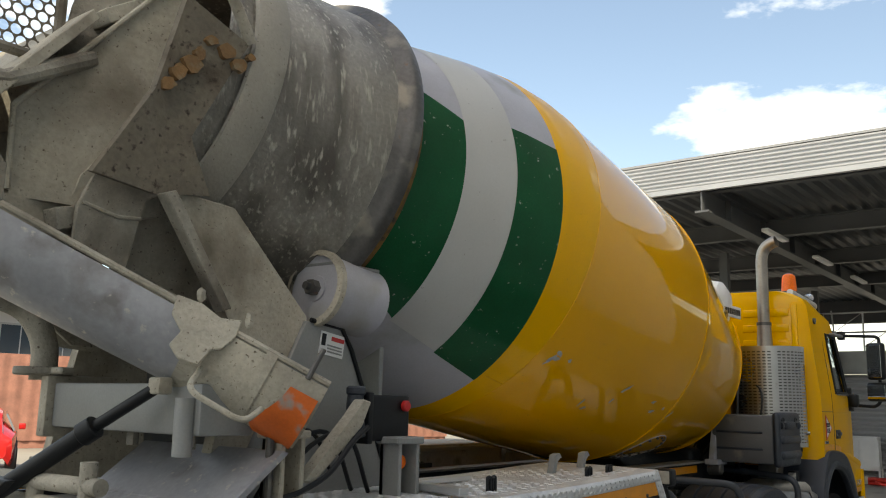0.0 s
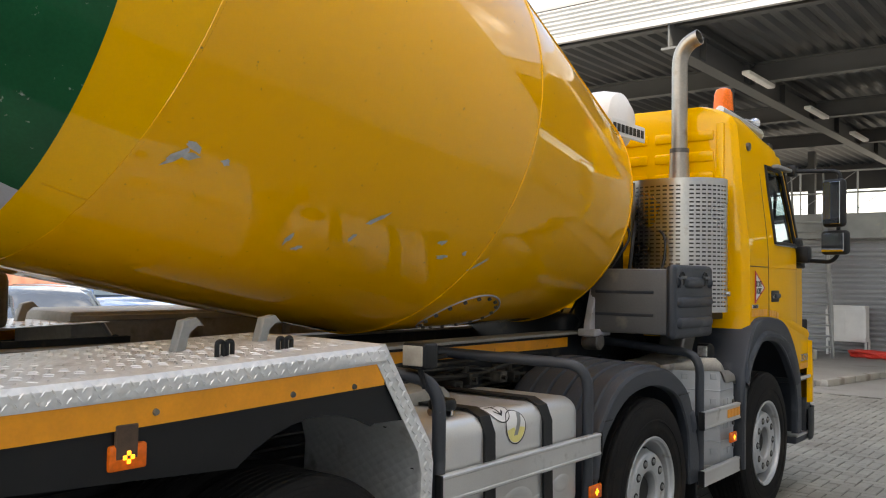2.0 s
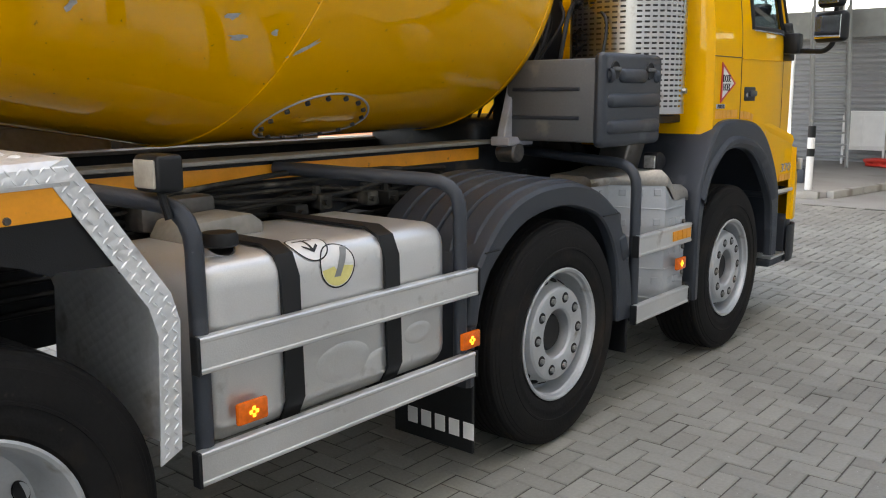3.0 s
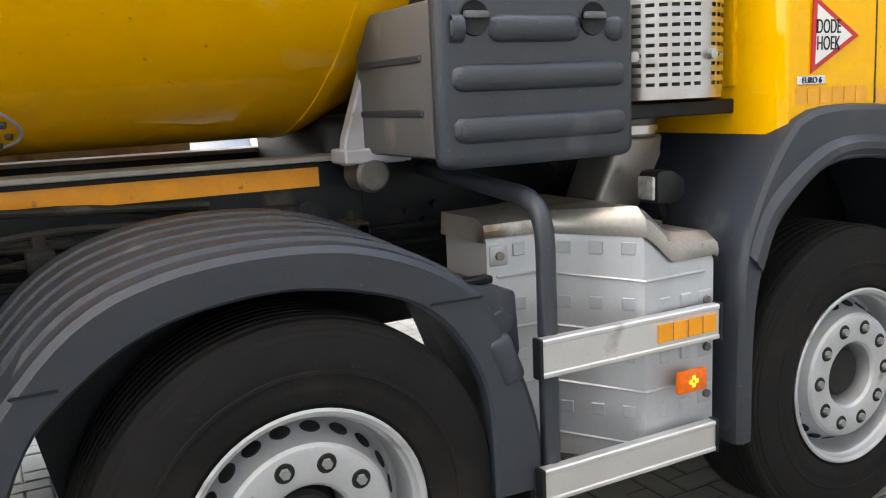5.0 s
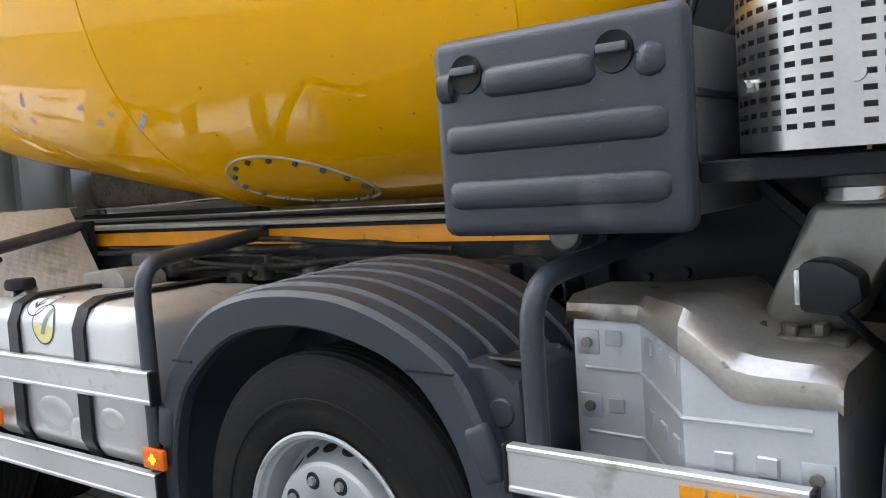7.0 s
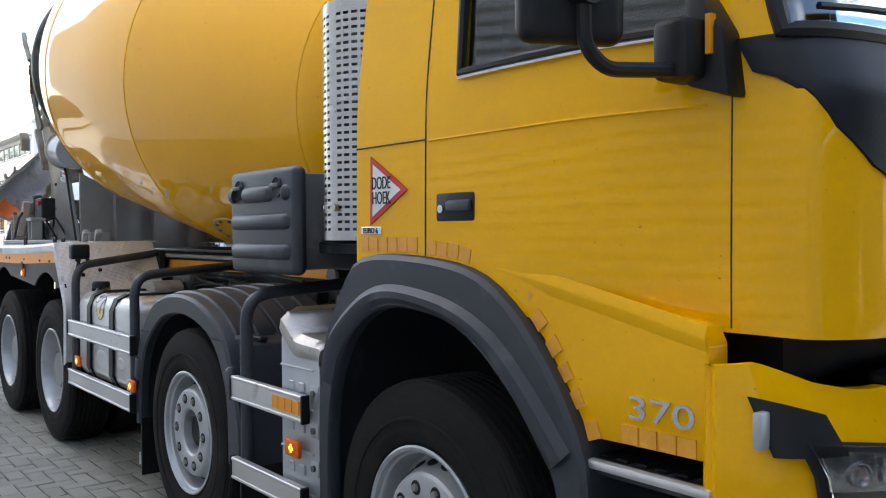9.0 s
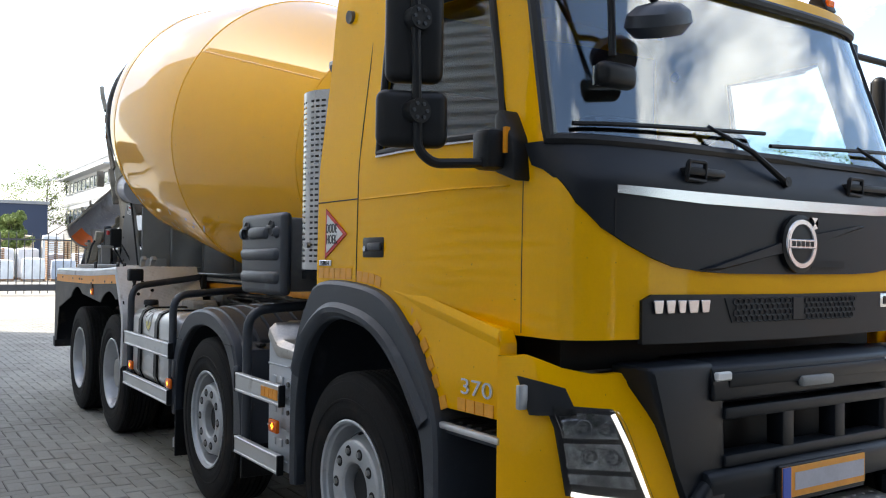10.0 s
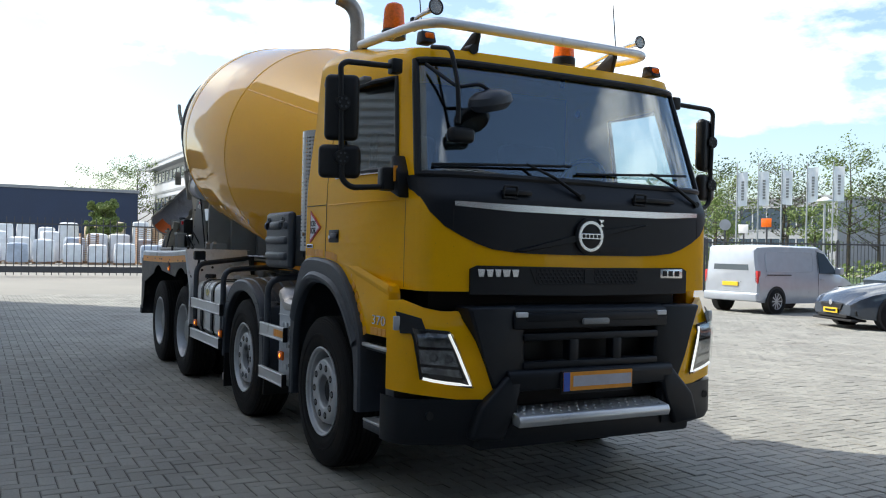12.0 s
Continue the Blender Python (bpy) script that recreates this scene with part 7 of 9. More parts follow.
CA, CB = Vector((-7.75, -.14, 2.475)), Vector((-6.73, -1.01, 1.80))
bm = B()
d, up, w = trough(bm, CA, CB, .215, .19, (0.15, 0.25, 1))
ch = part("discharge_chute", bm, BLUEST, truck, "worn blue-grey half-pipe discharge chute")
if w.y > 0:
    w = -w
Mc = Matrix.Translation(CB) @ Matrix((d, w, up)).transposed().to_4x4()
for sgn in (1, -1):
    part("rim", tube(B(), [Mc @ Vector((-1.48, sgn * .212, .005)), Mc @ Vector((0, sgn * .19, .005))], .013, 8), CEM, ch, "rolled chute rim")
bm = B()
lathe(bm, [(-.50, .207), (-.02, .197), (0.0, .197), (.0, .18)], Mc @ Matrix.Rotation(math.pi / 2, 4, "Y") @ Matrix.Rotation(math.radians(0), 4, "Z"), 18, math.radians(-86), math.radians(86))
part("crust", bm, CEM, ch, "cement crust on the chute end")
bm = B()
n = 14
for (u0, u1), f in (((-.20, -.01), 0),):
    rows = []
    for i in range(8):
        t = i / 7
        row = []
        for k in range(n + 1):
            th = math.radians(-72 + 142 * k / n)
            uu = u1 + (u0 - u1) * t * (.75 + .25 * math.sin(3.1 * k / n)) * (1 - .25 * abs(math.sin(5 * k / n)))
            row.append(Mc @ Vector((uu, .2055 * math.sin(th), -.2055 * math.cos(th))))
        rows.append(row)
    grid(bm, rows)
part("painted_tip", bm, ORANGEP, ch, "orange painted patch on the chute tip")
bm = B()
grid(bm, [[Mc @ Vector((u, .174 * math.sin(a), -.174 * math.cos(a))) for a in np.linspace(-0.75, 0.95, 12)] for u in (-.24, -.15, -.07, -.005)])
part("painted_lip", bm, ORANGEP, ch, "orange painted inside of the chute tip")
part("end_hoop", lathe(B(), [(-.03, .19), (-.03, .208), (.012, .208), (.012, .187)], Mc @ Matrix.Translation((-.22, 0, 0)) @ Matrix.Rotation(math.pi / 2, 4, "Y"), 18, math.radians(-90), math.radians(90)), CEM, ch, "worn hoop strap")
bm = B()
prism(bm, [(-.62, .02), (-.53, .035), (-.45, .02), (-.38, .05), (-.37, -.02), (-.39, -.08), (-.42, -.10), (-.43, -.17), (-.50, -.18), (-.55, -.15), (-.54, -.09), (-.60, -.05)], "y", .200, .216, .004, 1, Mc)
part("hook_plate", bm, CEM, ch, "ragged hook plate caked with cement")
for u in (-.55, -.36):
    bm = B()
    blob(bm, Mc @ Vector((u, .21, .06)), (.016, .016, .03), int(u * 100))
    part("cement_lump", bm, CEM, ch)
part("handle", tube(B(), [Mc @ Vector(p) for p in ((-.42, .15, -.15), (-.42, .22, -.26), (-.20, .22, -.27), (-.17, .16, -.18))], .011, 10, rad=.05), CEM, ch, "bent round-bar handle")
part("pin", tube(B(), [Mc @ Vector((-.08, .20, -.02)), Mc @ Vector((-.08, .22, .10))], .01, 8), DARKSTEEL, ch)
part("hinge_ear", box(B(), -.42, -.34, -.205, -.185, .0, .09, .004, 1, Mc), CEM, ch)
part("hinge_ear", box(B(), -.05, .01, -.205, -.185, -.02, .06, .004, 1, Mc), CEM, ch)
# transverse swing beam, its flange and standpipe
sb = part("swing_beam", box(B(), -7.16, -6.92, -.88, .10, 1.67, 1.85, .012, 2), GREYP, truck, "grey box-section swing beam")
part("end_flange", box(B(), -7.19, -6.89, .10, .16, 1.63, 1.88, .01, 2), CEM, sb, "flaking flange plate")
part("lug", tube(B(), [(-7.18, -.82, 1.60), (-7.18, -.82, 1.80)], .035, 12), GREYP, sb)
for y in (-.75, -.4, -.05):
    part("bolt", cyl(B(), (-7.1, y, 1.62), (-7.1, y, 1.68), .025, 6), CONC, sb)
sp = part("standpipe", tube(B(), [(-7.15, .22, 1.86), (-7.15, .22, 2.02), (-7.22, .26, 2.16), (-7.45, .30, 2.24)], .055, 16, rad=.16), CONC, truck, "bent cement-caked standpipe")
part("flange", cyl(B(), (-7.15, .22, 1.88), (-7.15, .22, 1.915), .12, 20, bev=.006), CONC, sp)
part("clamp_arm", box(B(), -7.18, -7.12, .02, .42, 1.885, 1.912, .006, 1), CONC, sp)
ram = part("hydraulic_cylinder", cyl(B(), (-7.52, -.10, 1.40), (-7.33, -.50, 1.685), .034, 20, bev=.006), BLACK, truck, "black hydraulic lift cylinder")
part("rod", cyl(B(), (-7.335, -.49, 1.68), (-7.22, -.72, 1.84), .022, 16), BLACK, ram)
part("gland", cyl(B(), (-7.35, -.465, 1.66), (-7.325, -.515, 1.695), .043, 18, bev=.005), BLACK, ram)
part("clevis", box(B(), -7.25, -7.19, -.76, -.69, 1.81, 1.87, .01, 2), CEM, ram)
part("gusset", prism(B(), [(-.08, 1.36), (-.30, 1.50), (-.10, 1.52)], "x", -7.52, -7.48, .004, 1), BLACK, ram)
for x, z, r in ((-7.40, 1.50, .03), (-7.40, 1.42, .035)):
    part("pipe", tube(B(), [(x, -.70, z), (x, .28, z - .01)], r, 12), CONC, truck)
for y, z0 in ((-.28, 1.42), (-.62, 1.42), (.1, 1.30)):
    part("pipe_stub", tube(B(), [(-7.4, y, z0 - .1), (-7.4, y, z0 + .16)], .03, 12), CONC, truck)
# sloping steel apron below the chute
bm = B()
prism(bm, [(-7.10, 1.44), (-6.86, 1.62), (-6.83, 1.61), (-7.08, 1.42)], "y", -.98, -.12, .003, 1)
prism(bm, [(-7.45, 1.16), (-7.10, 1.44), (-7.08, 1.42), (-7.43, 1.14)], "y", -.98, -.12, .003, 1)
part("splash_apron", bm, BLUEST, truck, "blue-grey sloping splash apron")
# torn plate and lamp at its corner
part("torn_plate", prism(B(), [(-7.6, 1.30), (-7.42, 1.36), (-7.30, 1.28), (-7.36, 1.18), (-7.58, 1.16)], "y", -.40, -.38, .003, 1), BLUEST, truck)

# control box on its bent arm
cb = part("control_box", box(B(), -6.37, -6.10, -1.02, -.90, 1.64, 1.835, .014, 3), BLACK, truck, "black control box with a red button", Matrix.Translation((.06, .13, -.005)))
part("red_button", cyl(B(), (-6.145, -1.02, 1.79), (-6.145, -1.045, 1.79), .024, 18, bev=.005), RED, cb, "red stop button")
part("lid_line", box(B(), -6.375, -6.345, -1.025, -.895, 1.63, 1.845, .006, 2), BLACK, cb)
part("side_knob", tube(B(), [(-6.39, -.98, 1.66), (-6.42, -.98, 1.78), (-6.41, -.98, 1.84)], .035, 12, rad=.04), PLASTIC, cb)
part("knob_cap", cyl(B(), (-6.41, -.98, 1.83), (-6.41, -.98, 1.87), .042, 16, bev=.008), PLASTIC, cb)
ar = part("caked_arm", prism(B(), [(-6.74, 1.50), (-6.68, 1.49), (-6.42, 1.70), (-6.37, 1.80), (-6.42, 1.81), (-6.47, 1.74)], "y", -.96, -.90, .006, 1), CEM, truck, "diagonal arm caked with cement")
part("cable", tube(B(), smooth_line([(-6.40, -.97, 1.70), (-6.50, -.98, 1.64), (-6.62, -.98, 1.53), (-6.75, -.97, 1.47), (-6.84, -.96, 1.45)], 6), .011, 8), BLACK, ar, "black cable")
for (x0, x1, z1) in ((-6.86, -6.74, 1.69), (-6.20, -6.06, 1.655)):
    bm = B()
    box(bm, x0, x0 + .022, -.97, -.86, 1.40, z1, .004, 1)
    box(bm, x1 - .022, x1, -.97, -.86, 1.40, z1, .004, 1)
    box(bm, x0, x1, -.885, -.86, 1.40, z1 - .01, .004, 1)
    box(bm, x0 - .02, x1 + .02, -.98, -.85, z1 - .03, z1, .006, 1)
    ps = part("bracket_post", bm, CEM if x0 < -6.5 else GREYP, truck, "short folded bracket post")
    part("bolt", cyl(B(), (x0 + .05, -.885, z1 - .10), (x0 + .05, -.90, z1 - .10), .014, 8), DARKSTEEL, ps)
part("marker_lamp", cyl(B(), (-6.13, -.90, 1.548), (-6.13, -.93, 1.548), .030, 16, bev=.006), ORANGE, truck, "small amber marker lamp")
part("round_post", tube(B(), [(-6.88, -.93, 1.38), (-6.88, -.93, 1.72)], .016, 10), DARKSTEEL, truck)
part("foot", box(B(), -6.92, -6.80, -.98, -.85, 1.405, 1.43, .005, 1), CONC, truck)
part("flat_bar", prism(B(), [(-5.92, -.75), (-5.99, -.75), (-6.08, -1.20), (-6.01, -1.20)], "z", 1.425, 1.455, .004, 1), ALU, truck, "flat aluminium bar on the deck")
part("flat_bar", box(B(), -6.02, -5.45, -.80, -.74, 1.425, 1.45, .004, 1), ALU, truck)
pt = part("small_plate", box(B(), -6.66, -6.54, -.648, -.640, 1.45, 1.52, .003, 1), LILAC, truck, "small type plate")
part("lettering_bar", box(B(), -6.65, -6.56, -.652, -.648, 1.475, 1.50), BLACK, pt)
for s in (-1, 1):
    tl = part("tail_lamp", box(B(), -7.42, -7.34, min(s * .75, s * 1.15), max(s * .75, s * 1.15), .72, .86, .012, 2), BLACK, truck, "tail lamp cluster")
    part("lens", box(B(), -7.432, -7.42, min(s * .78, s * 1.12), max(s * .78, s * 1.12), .735, .845, .006, 2), RED, tl)
part("underrun_bar", box(B(), -7.40, -7.28, -1.2, 1.2, .50, .62, .012, 2), CHASSIS, truck)
part("rear_cross_beam", box(B(), -7.34, -7.18, -.9, .9, 1.02, 1.30, .01, 2), CHASSIS, truck)
# cross plate between the pedestal plates, and a box on the far side
cp = [(-.60, 1.37), (.60, 1.37), (.60, 2.06), (.45, 1.98), (.22, 1.92), (0, 1.90), (-.22, 1.92), (-.45, 1.98), (-.60, 2.06)]
cr = part("cross_plate", prism(B(), cp, "x", -5.93, -5.90, .004, 1), GREYP, truck, "grey cross plate between the pedestal plates")
for y in (-.3, .05, .4):
    part("stiffener", box(B(), -5.90, -5.82, y - .01, y + .01, 1.38, 1.86), GREYP, cr)
# added boxes that block the sunlit ground seen below the drum
for x0, x1, z in ((-4.35, -3.05, 1.50), (-3.0, -1.75, 1.46)):
    lk = part("side_locker", box(B(), x0, x1, .60, 1.16, 1.28, z, .02, 2), CAPS, truck, "added dusty grey box closing the gap on the far side of the frame")
    part("locker_rim", box(B(), x0 - .01, x1 + .01, .585, .60, z - .05, z - .02, .004, 1), GREYP, lk)
part("hinge_bracket", box(B(), -5.90, -5.70, -.58, -.40, 1.37, 1.52, .01, 2), GREYP, cr)
part("side_box", box(B(), -5.9, -4.64, .56, 1.12, 1.42, 1.69, .05, 3), HOPD, truck, "cement-dusted brown box below the drum")
# hoses round the chute foot
for k in range(6):
    q = random.Random(40 + k)
    y = -.30 - .10 * k
    P = [(-6.72 + q.uniform(-.1, .1), y, 1.42), (-6.6, y - .05, 1.60 + .05 * q.random()), (-6.42, y - .08, 1.66), (-6.2, y, 1.42)]
    part("hose", tube(B(), smooth_line(P, 6), q.choice((.010, .014)), 8), BLACK, truck, "black hydraulic hose")


# ---- the yard round the truck ----
CARG = mat("dark_grey_car_paint", (0.06, 0.075, 0.10), 0.25, metal=0.4, vary=0.04, coat=0.9, bump=0.0)
CARS = mat("silver_car_paint", (0.42, 0.45, 0.50), 0.3, metal=0.4, vary=0.04, coat=0.8, bump=0.0)
CARB = mat("blue_car_paint", (0.03, 0.07, 0.18), 0.25, metal=0.3, vary=0.04, coat=0.9, bump=0.0)
CARR = mat("red_car_paint", (0.50, 0.02, 0.02), 0.25, vary=0.04, coat=0.8, bump=0.0)
PLATEY = mat("yellow_plate", (0.80, 0.52, 0.02), 0.4, vary=0.05, bump=0.0)
GALV = mat("galvanised_steel", (0.42, 0.43, 0.44), 0.45, metal=0.6, vary=0.12, scale=3)
WRAP = mat("white_wrap_film", (0.78, 0.79, 0.80), 0.3, vary=0.12, scale=1.5, fine=8, bump=0.6)
WRAPG = mat("grey_wrap_film", (0.45, 0.50, 0.58), 0.35, vary=0.2, scale=1.5, fine=8, bump=0.5)
WOOD = mat("pallet_wood", (0.34, 0.20, 0.11), 0.8, vary=0.25, scale=3, bump=0.2)
BRICKR = mat("red_brickwork", (0.27, 0.125, 0.09), 0.85, vary=0.2, scale=3, fine=20, bump=0.3)
GATEM = mat("dark_gate_steel", (0.05, 0.05, 0.055), 0.5, vary=0.15)
OPENG = mat("dark_window_pane", (0.05, 0.07, 0.09), 0.08, vary=0.1, scale=0.4, bump=0.0)
FLAG = mat("white_flag_cloth", (0.80, 0.81, 0.82), 0.8, vary=0.06, scale=2, bump=0.1)
LEAFD = mat("darker_leaves", (0.05, 0.085, 0.02), 0.6, vary=0.35, scale=0.6, bump=0.0)
KERB = mat("kerb_concrete", (0.36, 0.35, 0.32), 0.85, vary=0.15, scale=2, bump=0.3, dirt=((0.22, 0.2, 0.17), 0.4, 3.0))
SLAB = mat("poured_concrete", (0.33, 0.32, 0.30), 0.85, vary=0.12, scale=1.2, bump=0.2, dirt=((0.22, 0.21, 0.19), 0.4, 1.5))
REDW = mat("red_safety_paint", (0.62, 0.035, 0.02), 0.45, vary=0.1)


# cars: a lofted body shell, glass, wheels, lamps
def car_shell(bm, rows, hw, taper=1.0):
    """Cross-sections along local x; each row is x, bottom, belt, top, belt half-width, top half-width."""
    P = []
    for x, zb, zs, zt, wb, wt in rows:
        sec = [(-wb * .94, zb), (-wb, zb + (zs - zb) * .25), (-wb * 1.005, zb + (zs - zb) * .6), (-wb * .975, zs), (-wt * 1.03, zs + (zt - zs) * .5), (-wt * .985, zt - .05), (-wt * .86, zt - .005), (0, zt + .015)]
        sec = sec + [(-y, z) for y, z in sec[-2::-1]]
        P.append([(x, y * hw, z) for y, z in sec])
    V = grid(bm, P)
    bm.faces.new([v for v in V[0]][::-1])
    bm.faces.new([v for v in V[-1]])


def car(name, label, at, paint, kind, group="parked cars"):
    """A parked vehicle, front towards local +x, wheels on the ground."""
    th = thing(name, label, "van" if kind == "van" else "car", at=at, group=group)
    L, hw, h = {"van": (4.4, .92, 1.84), "hatch": (4.38, .91, 1.46), "pickup": (5.3, .93, 1.82)}[kind]
    x0, x1 = -L / 2, L / 2
    if kind == "van":
        rows = [(x0, .42, .95, 1.70, .93, .80), (x0 + .06, .30, .98, 1.80, .98, .86), (x0 + .9, .26, 1.0, h, 1, .88), (x1 - 1.75, .26, 1.0, h - .01, 1, .87), (x1 - 1.45, .26, 1.0, h - .10, 1, .84), (x1 - .85, .26, .98, 1.24, 1, .82), (x1 - .72, .26, .96, 1.10, .99, .84), (x1 - .25, .28, .80, .96, .95, .80), (x1 - .05, .32, .66, .76, .84, .70), (x1, .40, .55, .60, .74, .6)]
    elif kind == "hatch":
        rows = [(x0, .45, .70, .85, .80, .66), (x0 + .10, .32, .84, 1.02, .92, .70), (x0 + .42, .24, .92, 1.34, .98, .66), (x0 + .85, .22, .92, h - .02, 1, .66), (x0 + 1.7, .20, .92, h, 1, .67), (x0 + 2.25, .20, .90, h - .05, 1, .67), (x1 - 1.20, .20, .90, 1.02, 1, .72), (x1 - 1.05, .20, .86, .97, 1, .78), (x1 - .45, .22, .76, .86, .98, .78), (x1 - .14, .24, .64, .72, .90, .70), (x1, .30, .52, .56, .74, .58)]
    else:
        rows = [(x0, .50, .90, 1.06, .94, .88), (x0 + .1, .45, .98, 1.10, .98, .92), (x0 + 1.50, .42, 1.02, 1.12, 1, .93), (x0 + 1.62, .42, 1.02, 1.70, 1, .76), (x0 + 2.2, .40, 1.04, h, 1, .74), (x0 + 2.9, .40, 1.04, h - .06, 1, .74), (x1 - 1.45, .40, 1.06, 1.18, 1, .86), (x1 - .6, .40, 1.02, 1.12, .99, .86), (x1 - .12, .42, .90, 1.04, .95, .84), (x1, .46, .80, .90, .88, .78)]
    bm = B()
    car_shell(bm, rows, hw)
    body = part("body", bm, paint, th)
    wr = .33 if kind != "pickup" else .40
    for x in (x0 + (.72 if kind != "pickup" else 1.05), x1 - (.86 if kind != "pickup" else .95)):
        for s in (-1, 1):
            # solid black disc in place of the shaded arch opening
            ah = part("wheel_arch", cyl(B(), (x, s * hw * .80, wr + .02), (x, s * hw * 1.012, wr + .02), wr + .055, 28), DARK, body)
            ty = part("tyre", lathe(B(), [(-.10, wr * .6), (-.10, wr - .03), (-.08, wr), (.07, wr), (.095, wr - .03), (.10, wr * .72), (.08, wr * .66)], Matrix.Translation((x, s * hw * .94, wr)) @ Matrix.Rotation(s * -math.pi / 2, 4, "X"), 32), RUBBER, th, "black tyre")
            bm = B()
            lathe(bm, [(.07, wr * .66), (.085, wr * .68), (.06, wr * .62), (-.02, wr * .58)], Matrix.Translation((x, s * hw * .94, wr)) @ Matrix.Rotation(s * -math.pi / 2, 4, "X"), 32)
            for k in range(10):
                a = 2 * math.pi * k / 10
                box(bm, .05, wr * .66, -.016, .016, .045, .07, m=Matrix.Translation((x, s * hw * .94, wr)) @ Matrix.Rotation(s * -math.pi / 2, 4, "X") @ Matrix.Rotation(a, 4, "Z"))
            cyl(bm, (x, s * hw * .94 + s * .04, wr), (x, s * hw * .94 + s * .075, wr), .055, 16)
            part("rim", bm, RIM, ty, "silver spoked rim")

    def quad(nm, pts, m, lab="", off=.006, s=0):
        """A thin pane following four or more points on the shell, pushed outward."""
        bm = B()
        vs = [bm.verts.new(p) for p in pts]
        f = bm.faces.new(vs)
        f.normal_update()
        nn = f.normal.copy()
        c = Vector(pts[0])
        if nn.dot(Vector((c.x * .2, c.y, c.z - .6))) < 0:
            nn = -nn
        for v in vs:
            v.co += nn * off
        r = bmesh.ops.extrude_face_region(bm, geom=[f])
        for v in r["geom"]:
            if isinstance(v, bmesh.types.BMVert):
                v.co -= nn * (off + .02)
        return part(nm, bm, m, body, lab)

    if kind == "van":
        for s in (-1, 1):
            quad("side_window", [(x1 - 1.80, s * hw * .965, 1.08), (x1 - 1.0, s * hw * .97, 1.06), (x1 - 1.02, s * hw * .95, 1.12), (x1 - 1.50, s * hw * .87, 1.62), (x1 - 1.80, s * hw * .865, 1.68)], OPENG, "tinted side window", .02)
            part("door_seam", tube(B(), [(x1 - 1.88, s * hw * 1.0, .45), (x1 - 1.88, s * hw * 1.0, 1.0), (x1 - 1.88, s * hw * .89, 1.72)], .006, 6), DARK, body)
            part("slide_rail", box(B(), x0 + .35, x0 + 1.35, s * hw * .985 - .012, s * hw * .985 + .012, 1.02, 1.045, .004, 1), DARK, body, "black sliding door rail")
            part("side_panel", tube(B(), fillet([(x0 + .35, s * hw * .955, 1.12), (x0 + .35, s * hw * .885, 1.64), (x1 - 2.05, s * hw * .885, 1.66), (x1 - 2.05, s * hw * .955, 1.12), (x0 + .35, s * hw * .955, 1.12)], .12), .008, 6), paint, body, "pressed side panel edge")
            part("tail_lamp", box(B(), x0 + .0, x0 + .12, s * hw * .90 - .05, s * hw * .90 + .06, .80, 1.14, .02, 2), RED, body, "red tail lamp")
            part("door_handle", box(B(), x1 - 1.78, x1 - 1.62, s * hw * 1.005 - .015, s * hw * 1.005 + .02, .90, .935, .008, 2), paint, body)
            part("mirror", box(B(), x1 - 1.22, x1 - 1.05, s * (hw + .13) - .10, s * (hw + .13) + .08, 1.06, 1.25, .03, 3), paint, body)
        quad("windscreen", [(x1 - .80, -hw * .78, 1.14), (x1 - .80, hw * .78, 1.14), (x1 - 1.42, hw * .74, 1.70), (x1 - 1.42, -hw * .74, 1.70)], OPENG, "tinted windscreen", .03)
        quad("rear_window", [(x0 + .02, -hw * .62, 1.15), (x0 + .02, hw * .62, 1.15), (x0 + .05, hw * .6, 1.6), (x0 + .05, -hw * .6, 1.6)], OPENG, "", .03)
        part("bumper", box(B(), x0 - .05, x0 + .25, -hw * .97, hw * .97, .32, .55, .04, 3), paint, body)
        part("plate", box(B(), x0 - .03, x0 - .005, -.26, .26, .72, .83, .004, 1), PLATEY, body, "yellow plate with a dark bar")
    elif kind == "hatch":
        quad("windscreen", [(x1 - 1.16, -hw * .74, 1.02), (x1 - 1.16, hw * .74, 1.02), (x0 + 2.36, hw * .60, 1.37), (x0 + 2.36, -hw * .60, 1.37)], OPENG, "dark windscreen", .03)
        for s in (-1, 1):
            quad("side_window", [(x1 - 1.55, s * hw * .93, .96), (x0 + .62, s * hw * .94, .98), (x0 + .80, s * hw * .74, 1.34), (x0 + 1.7, s * hw * .72, 1.39), (x0 + 2.25, s * hw * .73, 1.34)], OPENG, "", .02)
            quad("headlamp", [(x1 - .52, s * hw * .93, .72), (x1 - .16, s * hw * .80, .62), (x1 - .20, s * hw * .62, .66), (x1 - .48, s * hw * .80, .79)], SILVER, "clear slanted headlamp", .03)
            part("mirror", box(B(), x1 - 1.62, x1 - 1.45, s * (hw + .10) - .08, s * (hw + .10) + .07, .94, 1.08, .03, 3), paint, body)
            part("door_seam", tube(B(), [(x1 - 1.40, s * hw * 1.005, .35), (x1 - 1.42, s * hw * .985, .90)], .006, 6), DARK, body)
            part("side_inlet", prism(B(), [(x1 - .20, .42), (x1 - .06, .40), (x1 - .08, .30), (x1 - .24, .28)], "y", s * hw * .74 - .14, s * hw * .74 + .10, .01, 1), DARK, body)
        g = part("grille", prism(B(), [(-.42, .54), (.42, .54), (.34, .40), (-.34, .40)], "x", x1 - .10, x1 + .025, .01, 1), DARK, body, "black honeycomb grille")
        part("emblem", cyl(B(), (x1 + .02, 0, .56), (x1 + .04, 0, .56), .06, 18), SILVER, body)
        part("lower_grille", box(B(), x1 - .10, x1 + .01, -.55, .55, .24, .31, .01, 1), DARK, body)
